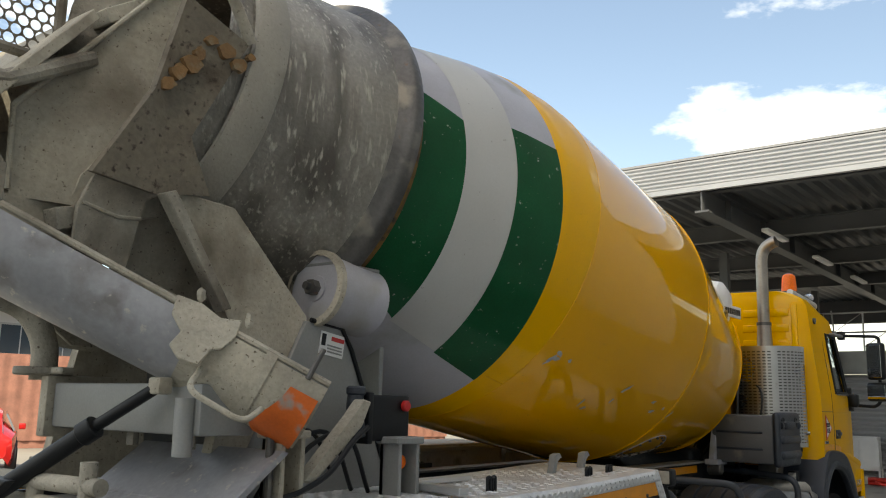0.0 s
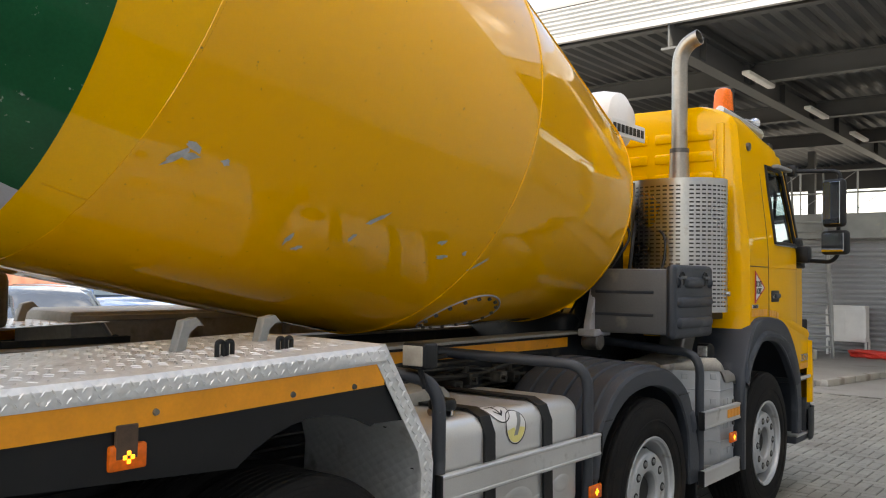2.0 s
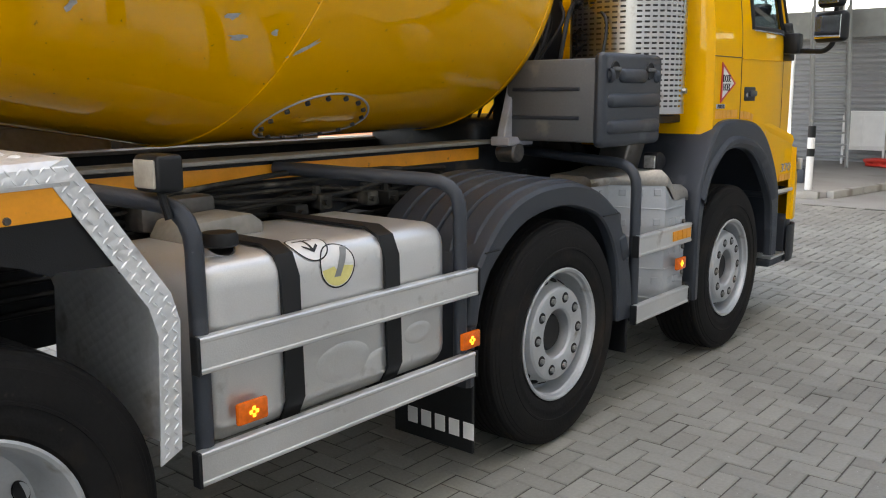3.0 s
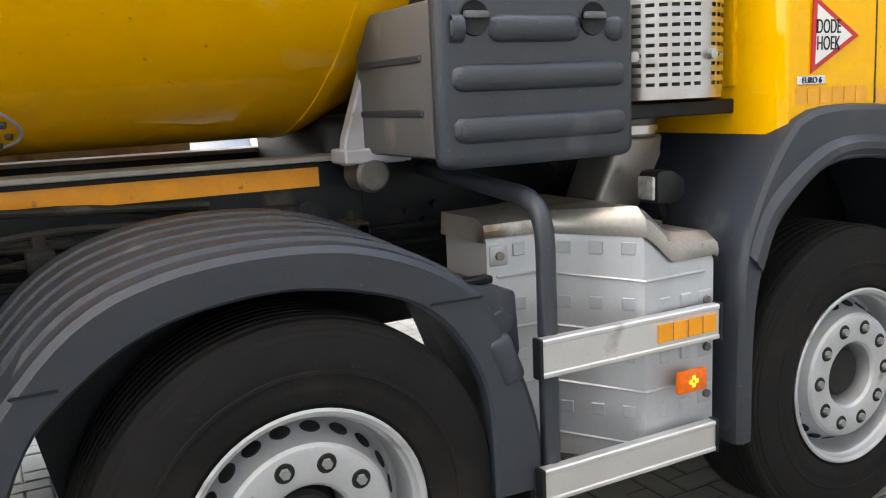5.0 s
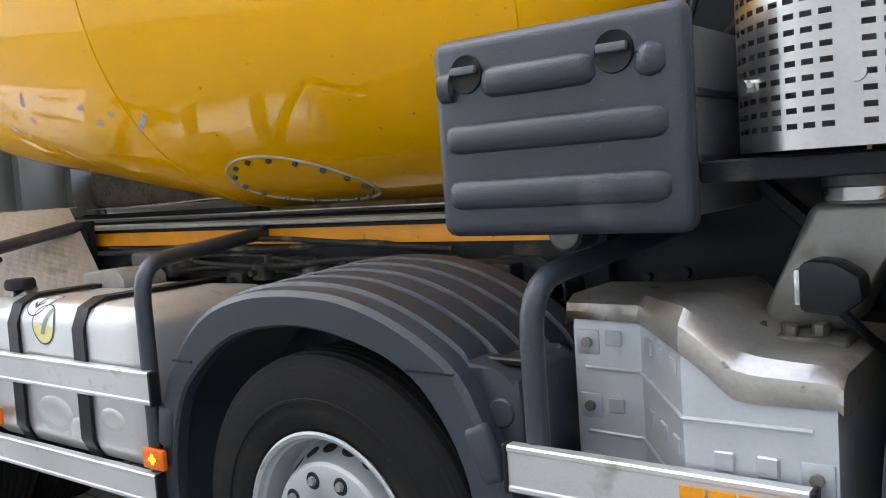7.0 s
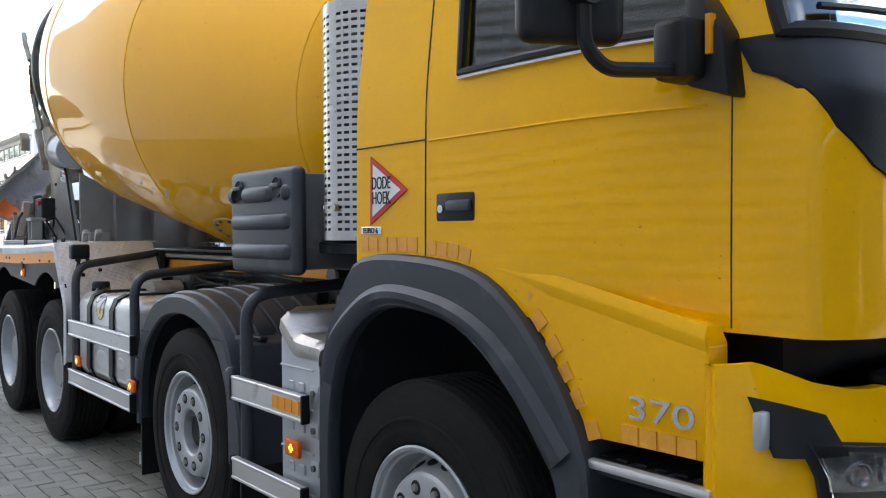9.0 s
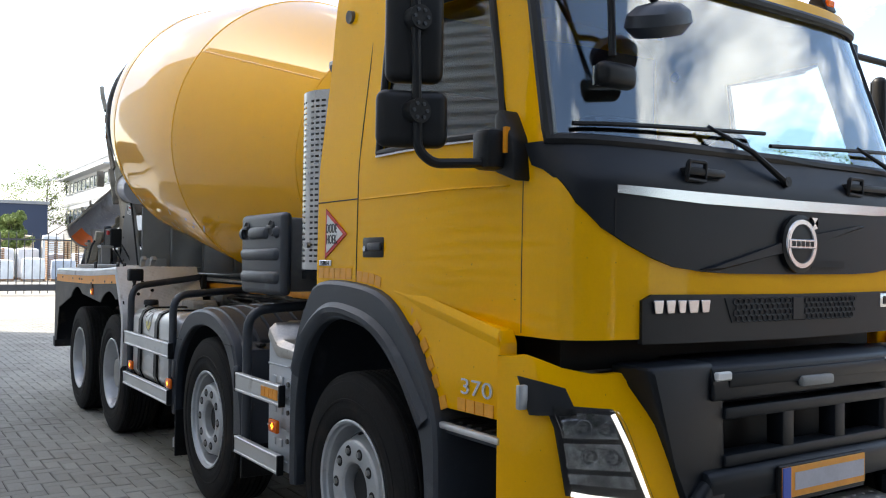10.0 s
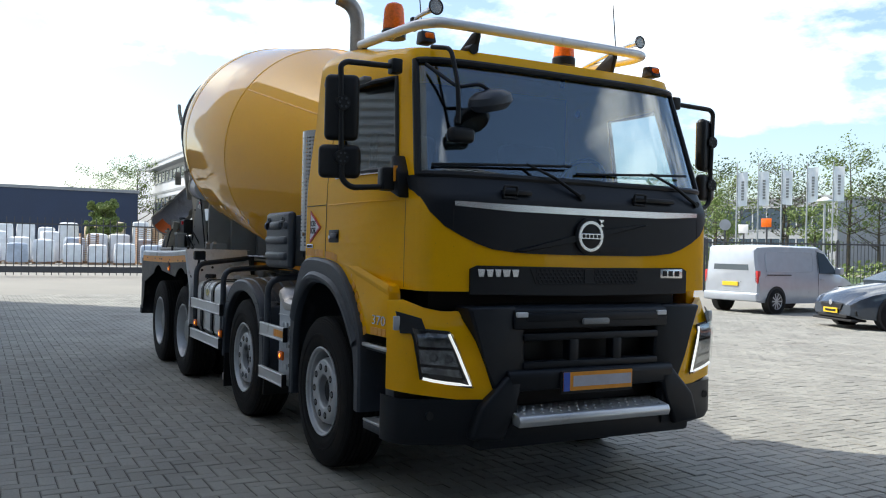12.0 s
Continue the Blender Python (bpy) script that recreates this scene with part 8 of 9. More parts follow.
        part("splitter", box(B(), x1 - .35, x1 + .02, -hw * .80, hw * .80, .17, .22, .02, 2), DARK, body)
        p_ = part("plate", box(B(), x1 + .02, x1 + .045, -.26, .26, .33, .44, .004, 1), PLATEY, body, "yellow plate with a dark bar")
        part("lettering_bar", box(B(), x1 + .045, x1 + .049, -.19, .21, .36, .41), BLACK, body)
    else:
        quad("windscreen", [(x1 - 1.42, -hw * .80, 1.20), (x1 - 1.42, hw * .80, 1.20), (x0 + 3.0, hw * .70, 1.72), (x0 + 3.0, -hw * .70, 1.72)], OPENG, "", .03)
        part("grille", box(B(), x1 - .08, x1 + .02, -.45, .45, .68, .90, .03, 3), BLACK, body, "black grille with chrome bars")
        for z in (.74, .80, .86):
            part("grille_bar", box(B(), x1 + .015, x1 + .03, -.42, .42, z, z + .018, .004, 1), SILVER, body)
        for s in (-1, 1):
            quad("side_window", [(x1 - 1.75, s * hw * .965, 1.10), (x0 + 1.75, s * hw * .965, 1.10), (x0 + 1.85, s * hw * .82, 1.66), (x0 + 2.85, s * hw * .80, 1.68)], OPENG, "", .02)
            part("headlamp", box(B(), x1 - .25, x1 - .02, s * .70 - .18, s * .70 + .14, .78, .96, .03, 3), SILVER, body, "clear headlamp")
            part("mirror", box(B(), x1 - 1.75, x1 - 1.58, s * (hw + .14) - .1, s * (hw + .14) + .1, 1.10, 1.30, .03, 3), paint, body)
        part("bumper", box(B(), x1 - .2, x1 + .05, -hw * .95, hw * .95, .40, .62, .04, 3), GREYP, body)
        part("plate", box(B(), x1 + .05, x1 + .06, -.26, .26, .50, .61, .003, 1), PLATEY, body, "yellow plate")
    return th


def heading(x, y, dx, dy):
    return Matrix.Translation((x, y, 0)) @ Matrix.Rotation(math.atan2(dy, dx), 4, "Z")


car("parked_van", "silver delivery van with red tail lamps parked by the fence", heading(-11.36, 16.93, -.06, 1.0), CARS, "van")
car("hatchback", "dark grey hatchback with a yellow plate parked in the sun", heading(-6.17, 15.31, -.36, -.94), CARG, "hatch")
car("hatchback", "black hatchback with bright red tail lamps behind the truck", heading(1.0, 12.2, .2, .98), CARG, "hatch")
car("hatchback", "dark grey hatchback with red tail lamps parked behind the truck", heading(2.4, 14.6, .2, .98), CARG, "hatch")
car("pickup", "blue-grey pickup with a chrome grille behind the truck", heading(4.6, 15.2, -.30, -.95), CARB, "pickup")
car("hatchback", "red hatchback parked near the long wall", heading(.3, 17.2, .45, .9), CARR, "hatch")


# trees
def leaf_cloud(bm, c, r, n, rnd, size):
    """Many small leaf clumps scattered through a ball."""
    for _ in range(n):
        d = Vector((rnd.gauss(0, 1), rnd.gauss(0, 1), rnd.gauss(0, 1))).normalized() * (r * rnd.random() ** .45)
        p = Vector(c) + Vector((d.x, d.y, d.z * .8))
        u = Vector((rnd.uniform(-1, 1), rnd.uniform(-1, 1), rnd.uniform(-.6, 1))).normalized()
        w = u.orthogonal().normalized()
        k = size * rnd.uniform(.5, 1.2)
        q = u.cross(w)
        vs = [bm.verts.new(p + k * o) for o in (w, q * .6 + w * .2, -w * .8, -q * .6)]
        bm.faces.new(vs)


def tree(x, y, h, spread, seed, leaf, density, label, trunk_r=.16, base=.28):
    rnd = random.Random(seed)
    th = thing("tree", label, "tree", at=Matrix.Translation((x, y, 0)), group="trees beyond the fence")
    bm, lf = B(), B()
    tube(bm, [(0, 0, 0), (rnd.uniform(-.1, .1), rnd.uniform(-.1, .1), h * .3), (rnd.uniform(-.2, .2), rnd.uniform(-.2, .2), h * .6), (0, 0, h * .93)], [trunk_r, trunk_r * .8, trunk_r * .5, trunk_r * .1], 8)
    for k in range(22):
        t = rnd.uniform(base, .9)
        a = k * 2.4 + rnd.uniform(-.4, .4)
        ln = spread * (1.05 - .75 * abs(t - .5)) * rnd.uniform(.6, 1.1)
        s0 = Vector((0, 0, h * t))
        e = s0 + Vector((ln * math.cos(a), ln * math.sin(a), ln * rnd.uniform(.25, .7)))
        mid = s0.lerp(e, .5) + Vector((rnd.uniform(-.2, .2), rnd.uniform(-.2, .2), -.05 * ln))
        tube(bm, [s0, mid, e], [trunk_r * .42 * (1.1 - t), trunk_r * .26 * (1.1 - t), .012], 5, cap=False)
        for j in range(5):
            f = rnd.uniform(.35, 1)
            p = s0.lerp(e, f)
            e2 = p + Vector((rnd.uniform(-1, 1), rnd.uniform(-1, 1), rnd.uniform(0, .9))) * spread * .30
            tube(bm, [p, p.lerp(e2, .5) + Vector((0, 0, -.04)), e2], [trunk_r * .13, trunk_r * .08, .008], 4, cap=False)
            leaf_cloud(lf, e2, spread * .24, int(density * 2.6 * rnd.uniform(.4, 1.4)), rnd, .055 + .006 * h)
        leaf_cloud(lf, e, spread * .22, int(density * 2.6), rnd, .055 + .006 * h)
    part("trunk", bm, BARK, th)
    part("crown", lf, leaf, th, "thin spring leaves")
    return th


TL = ["tall tree with thin spring leaves beyond the fence", "young tree in fresh leaf beyond the fence", "broad bare-limbed tree just coming into leaf"]
for k in range(13):
    t = k / 12
    rnd = random.Random(200 + k)
    tree(-52 + 24 * t + rnd.uniform(-1.5, 1.5), 46 + 16 * t + rnd.uniform(-2, 2), rnd.uniform(8.2, 10.2) * (1 if k % 4 else .8), rnd.uniform(2.6, 3.6), 30 + k, LEAF if k % 3 else LEAFD, (5, 9, 2)[k % 3], TL[k % 3])
for k, (x, y, h) in enumerate(((-40, 44, 5.6), (-34, 47, 5.0), (-27.5, 50, 6.0), (-46, 42, 4.6), (-22, 58, 9.4), (-15, 61, 9.0))):
    tree(x, y, h, h * .34, 60 + k, LEAF, 14, TL[1], .11, .12)
tree(-64, 5.2, 4.9, 1.15, 80, LEAF, 95, "small bushy green tree among wrapped pallets", .09, .1)
tree(-92, 12, 10.2, 3.6, 81, LEAF, 9, "grey-green tree behind the office building", .2, .3)
tree(-93, 8.5, 8.6, 3.0, 82, LEAF, 8, "grey-green tree behind the office building", .2, .3)

# hedge and verge behind the fence
bm = B()
rnd = random.Random(5)
for k in range(220):
    t = rnd.random()
    leaf_cloud(bm, (-44 + 46 * t, 35 + 20 * t + rnd.uniform(-1, 1), rnd.uniform(.3, 1.2)), .8, 26, rnd, .16)
thing("hedge", "low green hedge along the verge beyond the fence", "hedge", bm, LEAF, kind="stuff")
bm = B()
prism(bm, [(-60, 33), (-21, 24.8), (-12, 32), (22, 62), (22, 66), (-60, 60)], "z", .0, .03)
thing("verge", "grass verge beyond the yard fence", "verge", bm, GRASS, kind="structure")


# fences, gate
def railing(name, label, a, b, h, step, r, mt, base=0.08, rails=(.2, -.12), cat="fence", post=2.5):
    a, b = Vector(a), Vector(b)
    L = (b - a).length
    d = (b - a).normalized()
    th = thing(name, label, cat)
    n = int(L / step)
    M = Matrix.Translation(a) @ Matrix.Rotation(math.atan2(d.y, d.x), 4, "Z")
    bar = finish("bar", box(B(), -r, r, -r, r, base, h), mt)
    for k in range(min(n + 1, 300)):
        part("bar", bar, None, th, at=M @ Matrix.Translation((k * step, 0, 0)))
    for z in rails:
        z = z if z > 0 else h + z
        part("rail", box(B(), 0, L, -.025, .025, z - .03, z + .03, m=M), mt, th)
    k = 0.0
    while k <= L:
        part("post", box(B(), k - .04, k + .04, -.04, .04, 0, h + .05, .005, 1, M), mt, th)
        k += post
    return th, M, L


gt, M, L = railing("sliding_gate", "long dark sliding steel gate with a heavy bottom beam", (-34.6, -30, 0), (-34.6, 9, 0), 2.5, .29, .016, GATEM, .05, (-.28,), "gate", 13)
part("bottom_beam", box(B(), 0, L, -.06, .06, .16, .42, .01, 1, M), GATEM, gt, "heavy dark bottom beam")
railing("fence", "dark bar fence along the yard's edge", (-34.6, 9, 0), (-21, 23.8, 0), 2.2, .2, .014, GATEM)
railing("fence", "dark bar fence along the yard's edge", (-21, 23.8, 0), (-2, 39.5, 0), 2.2, .13, .011, GATEM)

# flags on their poles
for k, (x, y) in enumerate(((-24.9, 29.7), (-24.2, 30.4), (-23.4, 31.1), (-22.5, 31.8), (-21.6, 32.5))):
    fl = thing("flag_pole", "white vertical flag with grey lettering bars on a slim pole", "flag", at=Matrix.Translation((x, y, 0)), group="flags along the fence")
    part("pole", tube(B(), [(0, 0, 0), (0, 0, 6.1)], [.05, .03], 10), GALV, fl)
    u = Vector((.735, .678, 0))
    top = 5.62 + .07 * k
    rows = []
    for j in range(12):
        z = top - 1.66 + 1.66 * j / 11
        rows.append([Vector((0, 0, z)) + u * (.04 + .09 * i) + Vector((u.y, -u.x, 0)) * (.025 * math.sin(i * 1.1 + j * .5 + k)) + Vector((0, 0, -.012 * i * (k % 3 - 1))) for i in range(6)])
    bm = B()
    slab(bm, rows, (.004, -.004, 0))
    c = part("cloth", bm, FLAG, fl, "white flag cloth")
    for j in range(7):
        z = top - 1.35 + .14 * j
        part("lettering_bar", box(B(), .20, .32, -.045, -.038, z, z + .10, m=Matrix.Rotation(math.atan2(u.y, u.x), 4, "Z")), GREYP, c)

# signs and lamp posts
for x, y, z, r, m, lab in ((-19.1, 22.8, 2.75, .22, GALV, "round grey sign back on a post"), (-18.0, 23.9, 2.85, .2, ORANGE, "small orange sign on a post"), (-18.6, 23.3, 2.6, .2, WHITE, "small white sign on a post")):
    sg = thing("sign_post", lab, "sign", at=Matrix.Translation((x, y, 0)), group="signs by the fence")
    part("post", tube(B(), [(0, 0, 0), (0, 0, z + .2)], .035, 10), GATEM, sg)
    bm = B()
    if r > .21:
        cyl(bm, (.04, -.04, z), (.06, -.06, z), r, 24)
    else:
        box(bm, -r, r, -.06, -.04, z - .17, z + .17, .02, 2, Matrix.Rotation(math.radians(20), 4, "Z"))
    part("sign_plate", bm, m, sg)
for x, y in ((-20.5, 30.5), (-14.5, 33.5), (-31, 31)):
    sl = thing("street_lamp", "low park lamp with a pale hood on a slim mast", "lamp", at=Matrix.Translation((x, y, 0)), group="lamps along the road")
    part("mast", tube(B(), [(0, 0, 0), (0, 0, 4.1)], .05, 10), GALV, sl)
    part("hood", lathe(B(), [(4.0, .08), (4.1, .34), (4.16, .32), (4.28, .1), (4.3, 0)], Matrix.Identity(4), 20), WHITE, sl)

# wrapped goods on pallets beyond the gate
def goods(x, y, w, d, h, m, seed, label):
    rnd = random.Random(seed)
    th = thing("wrapped_pallet", label, "pallet", at=Matrix.Translation((x, y, 0)) @ Matrix.Rotation(rnd.uniform(-.15, .15), 4, "Z"), group="wrapped pallets beyond the gate")
    bm = B()
    for zz in (0, .11):
        box(bm, -d / 2, d / 2, -w / 2, w / 2, zz, zz + .03)
    for yy_ in (-w / 2 + .06, 0, w / 2 - .06):
        box(bm, -d / 2, d / 2, yy_ - .05, yy_ + .05, .03, .11)
    part("pallet", bm, WOOD, th)
    bm = B()
    n, rings = 16, []
    for z, k in ((.14, .97), (.3, 1), (h * .5, 1.0), (h * .85, .98), (h - .06, .93), (h, .80), (h + .04, .4)):
        ring = []
        for i in range(n):
            a = 2 * math.pi * i / n
            c, s_ = math.cos(a), math.sin(a)
            q = 1 / max(abs(c), abs(s_)) ** .75
            e = rnd.uniform(.965, 1.035)
            ring.append(bm.verts.new((d / 2 * c * q * k * e, w / 2 * s_ * q * k * e, z + rnd.uniform(-.02, .02))))
        rings.append(ring)
    for a, b in zip(rings, rings[1:]):
        for i in range(n):
            bm.faces.new((a[i], a[(i + 1) % n], b[(i + 1) % n], b[i]))
    bm.faces.new(rings[-1])
    part("wrapped_load", bm, m, th)


SANDW = mat("tan_wrap", (0.62, 0.50, 0.32), 0.5, vary=0.15, scale=2, fine=8, bump=0.4)
rnd = random.Random(77)
for row, x, h0, col in ((0, -56, 1.45, None), (1, -60.5, 2.0, None), (2, -65.5, 2.85, None)):
    y = -2.5 + row * .5
    while y < 13:
        w = rnd.uniform(1.15, 1.5)
        m = rnd.choice((WRAP, WRAP, WRAPG)) if row < 2 else rnd.choice((WRAP, SANDW, SANDW))
        goods(x + rnd.uniform(-.5, .5), y, w, 1.2, h0 * rnd.uniform(.85, 1.1), m, rnd.randrange(999), "white film-wrapped goods stacked on a pallet" if m is WRAP else "tan wrapped sacks on a pallet" if m is SANDW else "grey-blue film-wrapped goods on a pallet")
        y += w + rnd.uniform(.05, .5)
for y, n in ((3.6, 14), (7.3, 18), (8.6, 18)):
    st = thing("pallet_stack", "stack of empty brown wooden pallets", "pallet", at=Matrix.Translation((-58.3, y, 0)), group="stacks of empty pallets")
    for k in range(n):
        bm = B()
        box(bm, -.4, .4, -.6, .6, k * .15, k * .15 + .025)
        for q in (-.55, 0, .55):
            box(bm, -.4, .4, q - .05, q + .05, k * .15 + .025, k * .15 + .125)
        part("pallet", bm, WOOD, st)


# far buildings
def facade_building(name, label, x0, x1, y0, y1, h, m, windows=(), roof=None):
    """A block with a parapet; windows: (face, a0, a1, z0, z1, panes)."""
    th = thing(name, label, "building")
    part("wall", box(B(), x0, x1, y0, y1, 0, h), m, th)
    part("roof", box(B(), x0 - .15, x1 + .15, y0 - .15, y1 + .15, h, h + .3, .02, 1), roof or CLAD, th)
    for face, a0, a1, z0, z1, n in windows:
        for k in range(n):
            a, b = a0 + (a1 - a0) * k / n, a0 + (a1 - a0) * (k + 1) / n
            bm, fr = B(), B()
            if face == "x":
                box(bm, x1 - .1, x1 + .02, a + .08, b - .08, z0 + .08, z1 - .08)
                for q in ((a, a + .08, z0, z1), (b - .08, b, z0, z1), (a, b, z0, z0 + .08), (a, b, z1 - .08, z1)):
                    box(fr, x1 - .1, x1 + .07, *q)
            else:
                box(bm, a + .08, b - .08, y0 - .02, y0 + .1, z0 + .08, z1 - .08)
                for q in ((a, a + .08, z0, z1), (b - .08, b, z0, z1), (a, b, z0, z0 + .08), (a, b, z1 - .08, z1)):
                    box(fr, q[0], q[1], y0 - .07, y0 + .1, q[2], q[3])
            w = part("window", fr, CLADL, th)
            part("pane", bm, OPENG, w)
    return th


facade_building("hall", "long dark navy industrial hall", -130, -84, -45, 10.8, 6.4, NAVY)
facade_building("office_building", "pale two-storey office building with window bands", -104.3, -71, 14.0, 34, 10.3, OFFICE,
                [("y", -93, -72, 7.9, 9.1, 11), ("y", -92.6, -72, 5.0, 6.4, 11), ("y", -92.6, -72, 1.4, 3.4, 11)], CLADL)
part("canopy", box(B(), -94, -71.5, 13.0, 14.0, 9.35, 9.48), CLADL, bpy.data.objects["office_building"], "thin sun shade over the windows")
part("storey_band", box(B(), -104.3, -71, 13.96, 14.02, 6.75, 7.0), CLAD, bpy.data.objects["office_building"])
facade_building("glass_building", "dark glass and grey office block behind trees", -80, -51, 72, 92, 7.6, CLAD, [("y", -79, -52, 1.2, 3.6, 14), ("y", -79, -52, 4.4, 6.9, 14)])
facade_building("glass_building", "grey office block far behind the road", -44, -10, 82, 100, 6.4, CLADL, [("y", -43, -12, 1.0, 2.8, 16), ("y", -43, -12, 3.6, 5.4, 16)])
# red-clad store wall and glazed building behind the truck
bm = B()
P = []
for i in range(240):
    t = i / 239
    x, y = -3 + 26 * t, 27.0 - 6.0 * t
    P.append([(x, y - (.05 if (i // 2) % 2 else 0), 0.25), (x, y - (.05 if (i // 2) % 2 else 0), 3.0)])
grid(bm, P)
prism(bm, [(-3, 27.04), (23, 21.04), (23, 21.6), (-3, 27.6)], "z", 0, 3.05)
thing("wall_north", "low red corrugated boundary wall in the sun", "wall", bm, BRICKR, kind="structure")
wb = thing("workshop_building", "glazed white workshop with orange posts", "building")
part("wall", box(B(), -6, 20, 31, 44, 0, 5.2), OFFICE, wb)
part("plinth", box(B(), -6.1, 20.1, 30.8, 31.0, 0, 1.9), BRICKR, wb, "red brick plinth")
for k in range(14):
    x = -5.5 + 1.8 * k
    w = part("window", box(B(), x, x + 1.7, 30.9, 30.98, 2.0, 4.5), CLADL, wb)
    for i in range(2):
        for j in range(2):
            part("pane", box(B(), x + .06 + .82 * i, x + .82 + .82 * i, 30.88, 30.9, 2.08 + 1.22 * j, 3.2 + 1.22 * j), OPENG, w)
for k in range(8):
    part("post", box(B(), -5.6 + 3.4 * k, -5.42 + 3.4 * k, 29.6, 29.8, 0, 5.2), OCHRE, wb, "orange timber post")
part("roof", box(B(), -6.4, 20.4, 29.2, 44.3, 5.2, 5.5), CLADL, wb)


# ---- under the canopy ----
for x in (11.2, 15.8, 20.4):
    bm = B()
    box(bm, x - .11, x + .11, CY0, CY1, CZ0 - .30, CZ0 - .275)
    box(bm, x - .012, x + .012, CY0, CY1, CZ0 - .275, CZ0 + .1)
    box(bm, x - .11, x + .11, CY0, CY1, CZ0 + .08, CZ0 + .1)
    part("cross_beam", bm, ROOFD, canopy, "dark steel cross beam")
bm = B()
box(bm, CX0 + .02, CX1, 2.64, 2.92, 5.62, 5.66)
box(bm, CX0 + .02, CX1, 2.765, 2.795, 5.66, 6.1)
box(bm, CX0 + .02, CX1, 2.64, 2.92, 6.10, 6.14)
part("main_beam", bm, ROOFD, canopy, "deep steel main beam")
for x in np.arange(8.6, 24, 2.3):
    part("stiffener", box(B(), x, x + .02, 2.65, 2.91, 5.66, 6.10), ROOFD, canopy)
for x in (9.6, 13.6, 17.6):
    bm = B()
    box(bm, x, x + 1.5, 2.2, 2.36, 5.58, 5.66, .02, 2)
    sl = thing("strip_lamp", "slim white strip lamp hung under the canopy", "lamp", bm, WHITE, group="strip lamps under the canopy")
for k, x in enumerate((12.5, 21.0)):
    part("column", box(B(), x - .1, x + .1, 4.1, 4.3, 0, 5.7), ROOFD, canopy, "steel column")
    part("column", box(B(), x - .1, x + .1, -17.1, -16.9, 0, 5.7), ROOFD, canopy)

# corrugated wall with an upper walkway
bm = B()
zs = np.arange(.05, 2.72, .03)
grid(bm, [[(15.0 - (.045 if i % 4 < 2 else 0), -16, z), (15.0 - (.045 if i % 4 < 2 else 0), 9, z)] for i, z in enumerate(zs)])
box(bm, 15.02, 15.3, -16, 9, 0, 2.72)
thing("wall_east", "grey horizontally corrugated steel wall under the canopy", "wall", bm, CLAD, kind="structure")
wk = thing("walkway", "concrete-edged upper walkway with tube railing above the wall", "walkway")
part("deck", box(B(), 14.7, 22, -16, 9, 3.05, 3.25, .01, 1), SLAB, wk)
part("edge_beam", box(B(), 14.62, 14.7, -16, 9, 2.72, 3.30, .01, 1), GREYP, wk)
for z in (3.78, 4.28):
    part("handrail", tube(B(), [(14.72, -16, z), (14.72, 9, z)], .024, 8), GALV, wk)
for y in np.arange(-16, 9, 1.25):
    part("baluster", tube(B(), [(14.72, y, 3.2), (14.72, y, 4.28)], .022, 8), GALV, wk)
for y in np.arange(-15.4, 9, 1.25):
    part("brace_rod", tube(B(), [(14.72, y - .6, 4.28), (14.72, y + .65, 3.4)], .010, 6), GALV, wk)

# steep steel stair up to the walkway
stair = thing("steel_stair", "steep grey steel stair up to the walkway", "stair")
A0, A1 = Vector((13.0, 1.95, .1)), Vector((14.15, 2.45, 3.3))
for off in (-.34, .34):
    o = Vector((-.40, .92, 0)) * off
    bm = B()
    dd = (A1 - A0).normalized()
    q = dd.to_track_quat("X", "Z").to_matrix().to_4x4()
    box(bm, 0, (A1 - A0).length, -.02, .02, -.12, .12, .004, 1, Matrix.Translation(A0 + o) @ q)
    part("stringer", bm, GREYP, stair)
    part("handrail", tube(B(), [A0 + o + Vector((0, 0, .1)), A0 + o + Vector((.25, .07, 1.0)), A1 + o + Vector((0, 0, 1.0))], .02, 8, rad=.2), GREYP, stair)
    part("handrail", tube(B(), [A0 + o + Vector((.3, .1, .9)), A1 + o + Vector((0, 0, .5))], .014, 8), GREYP, stair)
for k in range(1, 14):
    p = A0.lerp(A1, k / 14)
    part("tread", box(B(), -.12, .12, -.32, .32, -.015, .015, .003, 1, Matrix.Translation(p) @ Matrix.Rotation(math.atan2(.5, 1.15), 4, "Z")), GREYP, stair)

# kerbed island with bollard, board, cabinet and hose
bm = B()
prism(bm, [(8.45, .78), (8.55, .68), (15, -.55), (15, 9), (8.45, 9)], "z", 0, .10, .012, 2)
thing("pavement", "raised concrete island with a kerb edge", "pavement", bm, SLAB, kind="structure")
kerb = thing("kerb", "pale concrete kerb stones round the island", "kerb", kind="structure")
ks = finish("kerb_stone", box(B(), 0, .985, -.06, .06, 0, .115, .01, 2), KERB)
for k in range(7):
    part("kerb_stone", ks, None, kerb, at=Matrix.Translation((8.55 + k * .982, .62 - k * .188, 0)) @ Matrix.Rotation(math.atan2(-1.23, 6.45), 4, "Z"))
for k in range(8):
    part("kerb_stone", ks, None, kerb, at=Matrix.Translation((8.40, .74 + k * 1.0, 0)) @ Matrix.Rotation(math.pi / 2, 4, "Z"))
sl = thing("concrete_strip", "smooth concrete strip under the canopy edge", "pavement", prism(B(), [(7.7, -16), (15, -16), (15, 9), (7.7, 9)], "z", -.05, .004), SLAB, kind="structure")

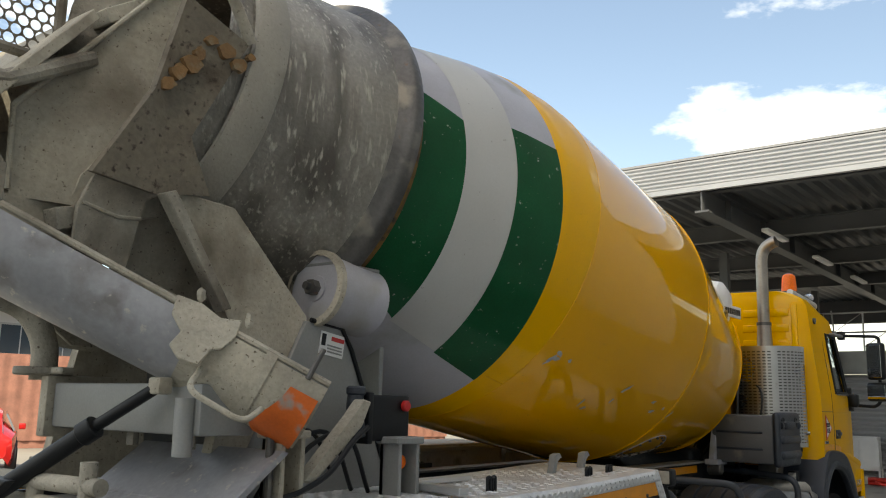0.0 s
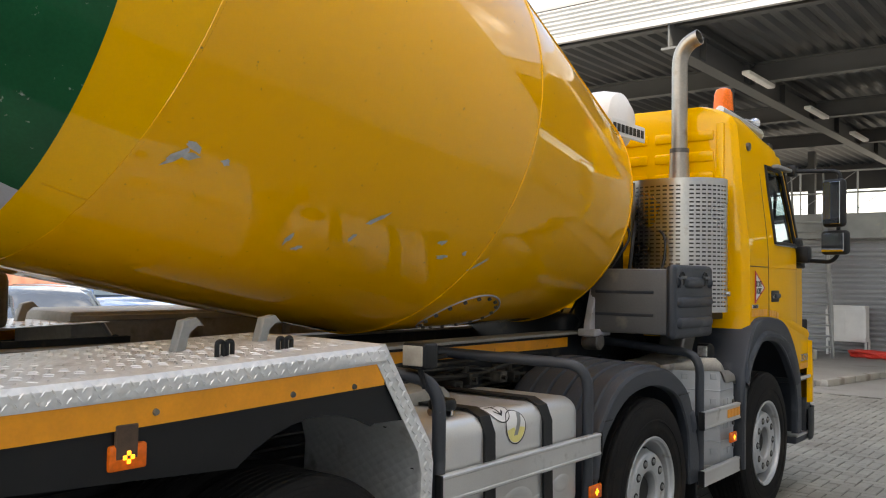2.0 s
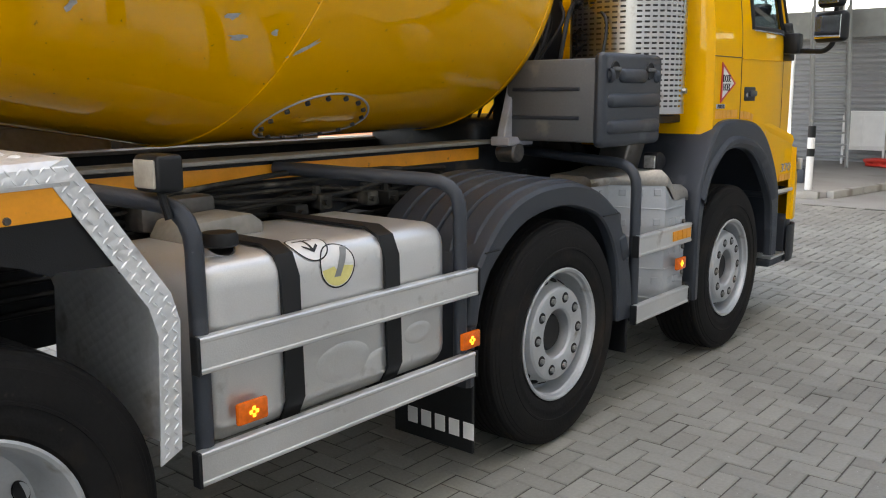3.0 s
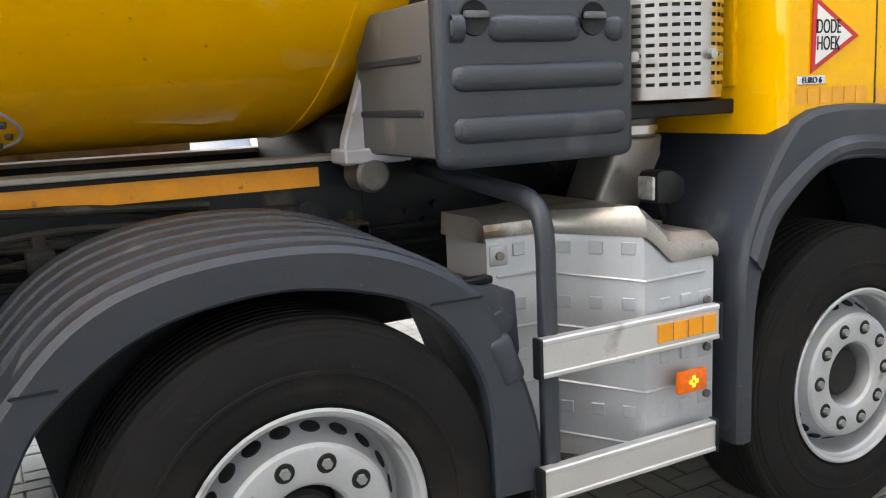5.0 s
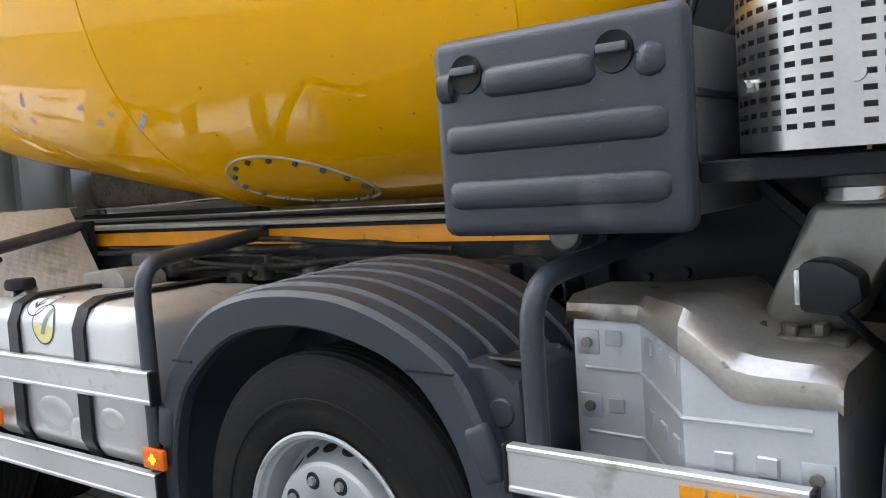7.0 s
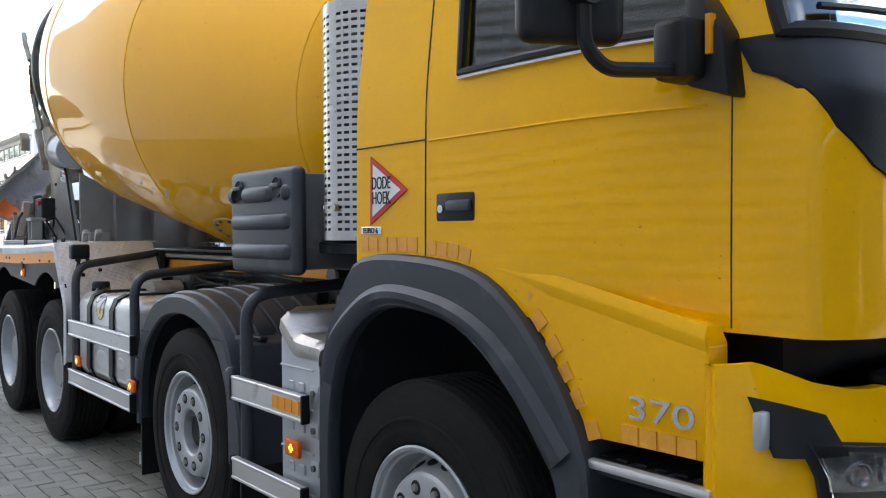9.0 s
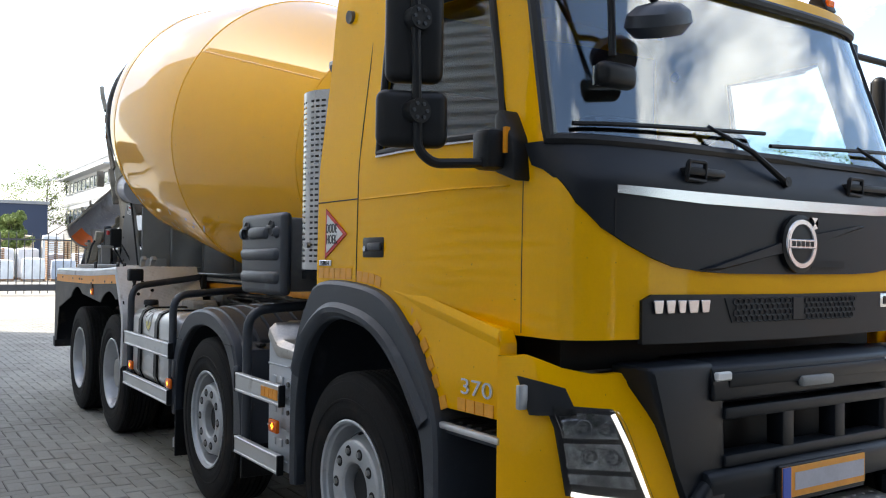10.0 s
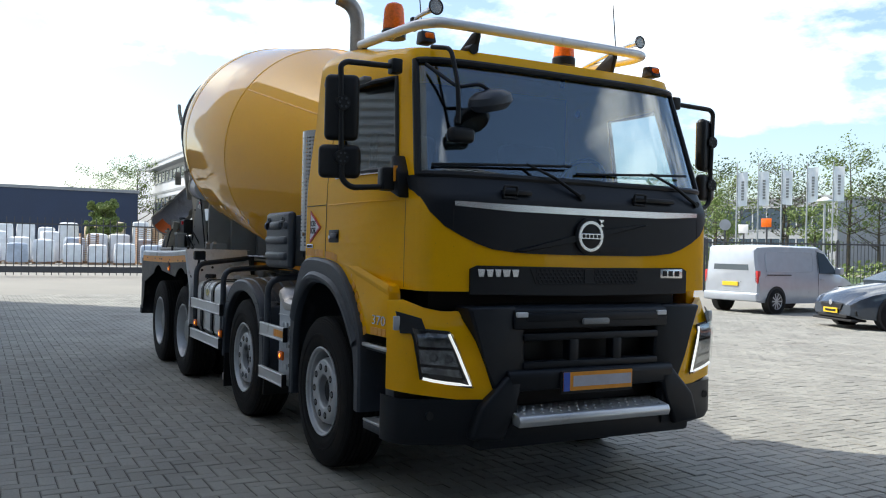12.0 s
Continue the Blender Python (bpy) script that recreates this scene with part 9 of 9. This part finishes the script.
bo = thing("bollard", "white round bollard with black bands", "bollard", at=Matrix.Translation((8.65, .98, .10)))
part("shaft", cyl(B(), (0, 0, 0), (0, 0, .98), .055, 24, bev=.01), WHITE, bo)
part("band", cyl(B(), (0, 0, .52), (0, 0, .64), .0575, 24), BLACK, bo, "black band")
part("band", cyl(B(), (0, 0, .80), (0, 0, .985), .0575, 24, bev=.01), BLACK, bo, "black top band")

rb = thing("barrier_board", "red and white striped board in a white tube frame", "barrier")
part("frame", tube(B(), [(10.4, 1.90, .45), (10.4, 1.90, 2.45), (10.45, 2.35, 2.45), (10.45, 2.35, .45), (10.4, 1.9, .45)], .03, 10, rad=.08), WHITE, rb, "white tube frame")
part("leg", box(B(), 10.35, 10.5, 2.05, 2.2, .1, .5, .01, 1), DARK, rb)
part("board", box(B(), 10.46, 10.49, 2.02, 2.32, .55, 2.35, .004, 1), WHITE, rb)
for k in range(5):
    z = .58 + .36 * k
    part("stripe", prism(B(), [(2.03, z), (2.31, z + .14), (2.31, z + .32), (2.03, z + .18)], "x", 10.452, 10.458), REDW, rb, "red stripe")
part("base", box(B(), 10.0, 10.9, 1.7, 2.5, .10, .30, .03, 2), PLASTIC, rb, "dark rubber base")
cb_ = thing("cabinet", "white steel cabinet on thin legs by the corrugated wall", "cabinet", at=Matrix.Translation((14.45, 1.65, .10)))
part("body", box(B(), -.2, .2, -.40, .40, .30, 1.10, .015, 2), WHITE, cb_)
part("door", box(B(), -.212, -.2, -.42, .0, .38, 1.02, .004, 1), WHITE, cb_)
part("door", box(B(), -.212, -.2, .012, .42, .38, 1.02, .004, 1), WHITE, cb_)
for y in (-.4, .4):
    for x in (-.16, .16):
        part("leg", box(B(), x - .02, x + .02, y - .02, y + .02, 0, .36), WHITE, cb_)
bm = B()
rnd = random.Random(9)
P = [(13.9 + .35 * math.cos(k * .62) * rnd.uniform(.7, 1.1), .9 + .55 * math.sin(k * .62) * rnd.uniform(.7, 1.1), .14 + .012 * (k % 9)) for k in range(60)]
tube(bm, smooth_line(P, 3), .03, 8)
thing("hose_heap", "heap of red hose on the island", "hose", bm, REDW)
ds = thing("drain_box", "dark box beside the island edge", "box", box(B(), 9.6, 10.1, 1.35, 1.75, .10, .34, .03, 2), PLASTIC)


# ---- block paving, herringbone ----
BW, BX0, BX1, BY0, BY1 = 0.105, -21.0, 7.68, -5.15, 15.0
NX0, NX1, NY0, NY1 = -4.6, -0.6, -3.55, -2.05  # the stretch laid as single bricks


def brick_points(lx, ly):
    g, c, d = 0.0036, 0.006, 0.014
    o = [(g, g), (lx - g, g), (lx - g, ly - g), (g, ly - g)]
    i = [(g + c, g + c), (lx - g - c, g + c), (lx - g - c, ly - g - c), (g + c, ly - g - c)]
    return [(x, y, -d) for x, y in o] + [(x, y, -0.0045) for x, y in o] + [(x, y, 0.0) for x, y in i]


BF = [(8, 9, 10, 11)] + [(a + k, a + (k + 1) % 4, a + 4 + (k + 1) % 4, a + 4 + k) for a in (0, 4) for k in range(4)]
brick_mesh = {}
for key, (lx, ly) in {"h": (2 * BW, BW), "v": (BW, 2 * BW)}.items():
    me = bpy.data.meshes.new("brick")
    me.from_pydata(brick_points(lx, ly), [], BF)
    me.materials.append(PAVE_ONE)
    brick_mesh[key] = me
bm = B()
prism(bm, [(BX0, BY0), (BX1, BY0), (BX1, BY1), (BX0, BY1)], "z", -0.05, -0.006)
thing("joint_bed", "dark sand bed in the joints of the paving", "sand", bm, SAND, kind="structure")
pv = thing("paving", "grey concrete block paving laid in herringbone", "paving", kind="structure")
rb_ = np.random.default_rng(3)
verts, faces, single = [], [], []
tmpl = {k: np.array(brick_points(*s)) for k, s in (("h", (2 * BW, BW)), ("v", (BW, 2 * BW)))}
for i in range(int(BX0 / BW), int(BX1 / BW)):
    for j in range(int(BY0 / BW), int(BY1 / BW)):
        c = (i - j) % 4
        if c not in (0, 3):
            continue
        key = "h" if c == 0 else "v"
        x, y = i * BW, j * BW
        if x + 2 * BW > BX1:
            continue
        if NX0 < x < NX1 and NY0 < y < NY1 and len(single) < 300:
            single.append((key, x, y))
            continue
        p = tmpl[key] + np.array((x, y, 0))
        tilt = rb_.normal(0, 0.0022, 3)
        p[4:, 2] += tilt[0] * 0.5 + (p[4:, 0] - x) * tilt[1] * 4 + (p[4:, 1] - y) * tilt[2] * 4
        faces += [[12 * len(verts) + q for q in f] for f in BF]
        verts.append(p)
me = bpy.data.meshes.new("brick_field")
me.from_pydata(np.concatenate(verts).tolist(), [], faces)
me.materials.append(PAVE)
fld = part("brick_field", me, None, pv)
tagged(fld, kind="stuff")
for key, x, y in single:
    part("brick", brick_mesh[key], None, pv, at=pose(x, y, float(rb_.normal(0, 0.0008)), float(rb_.normal(0, .25)), float(rb_.normal(0, .25)), 0))
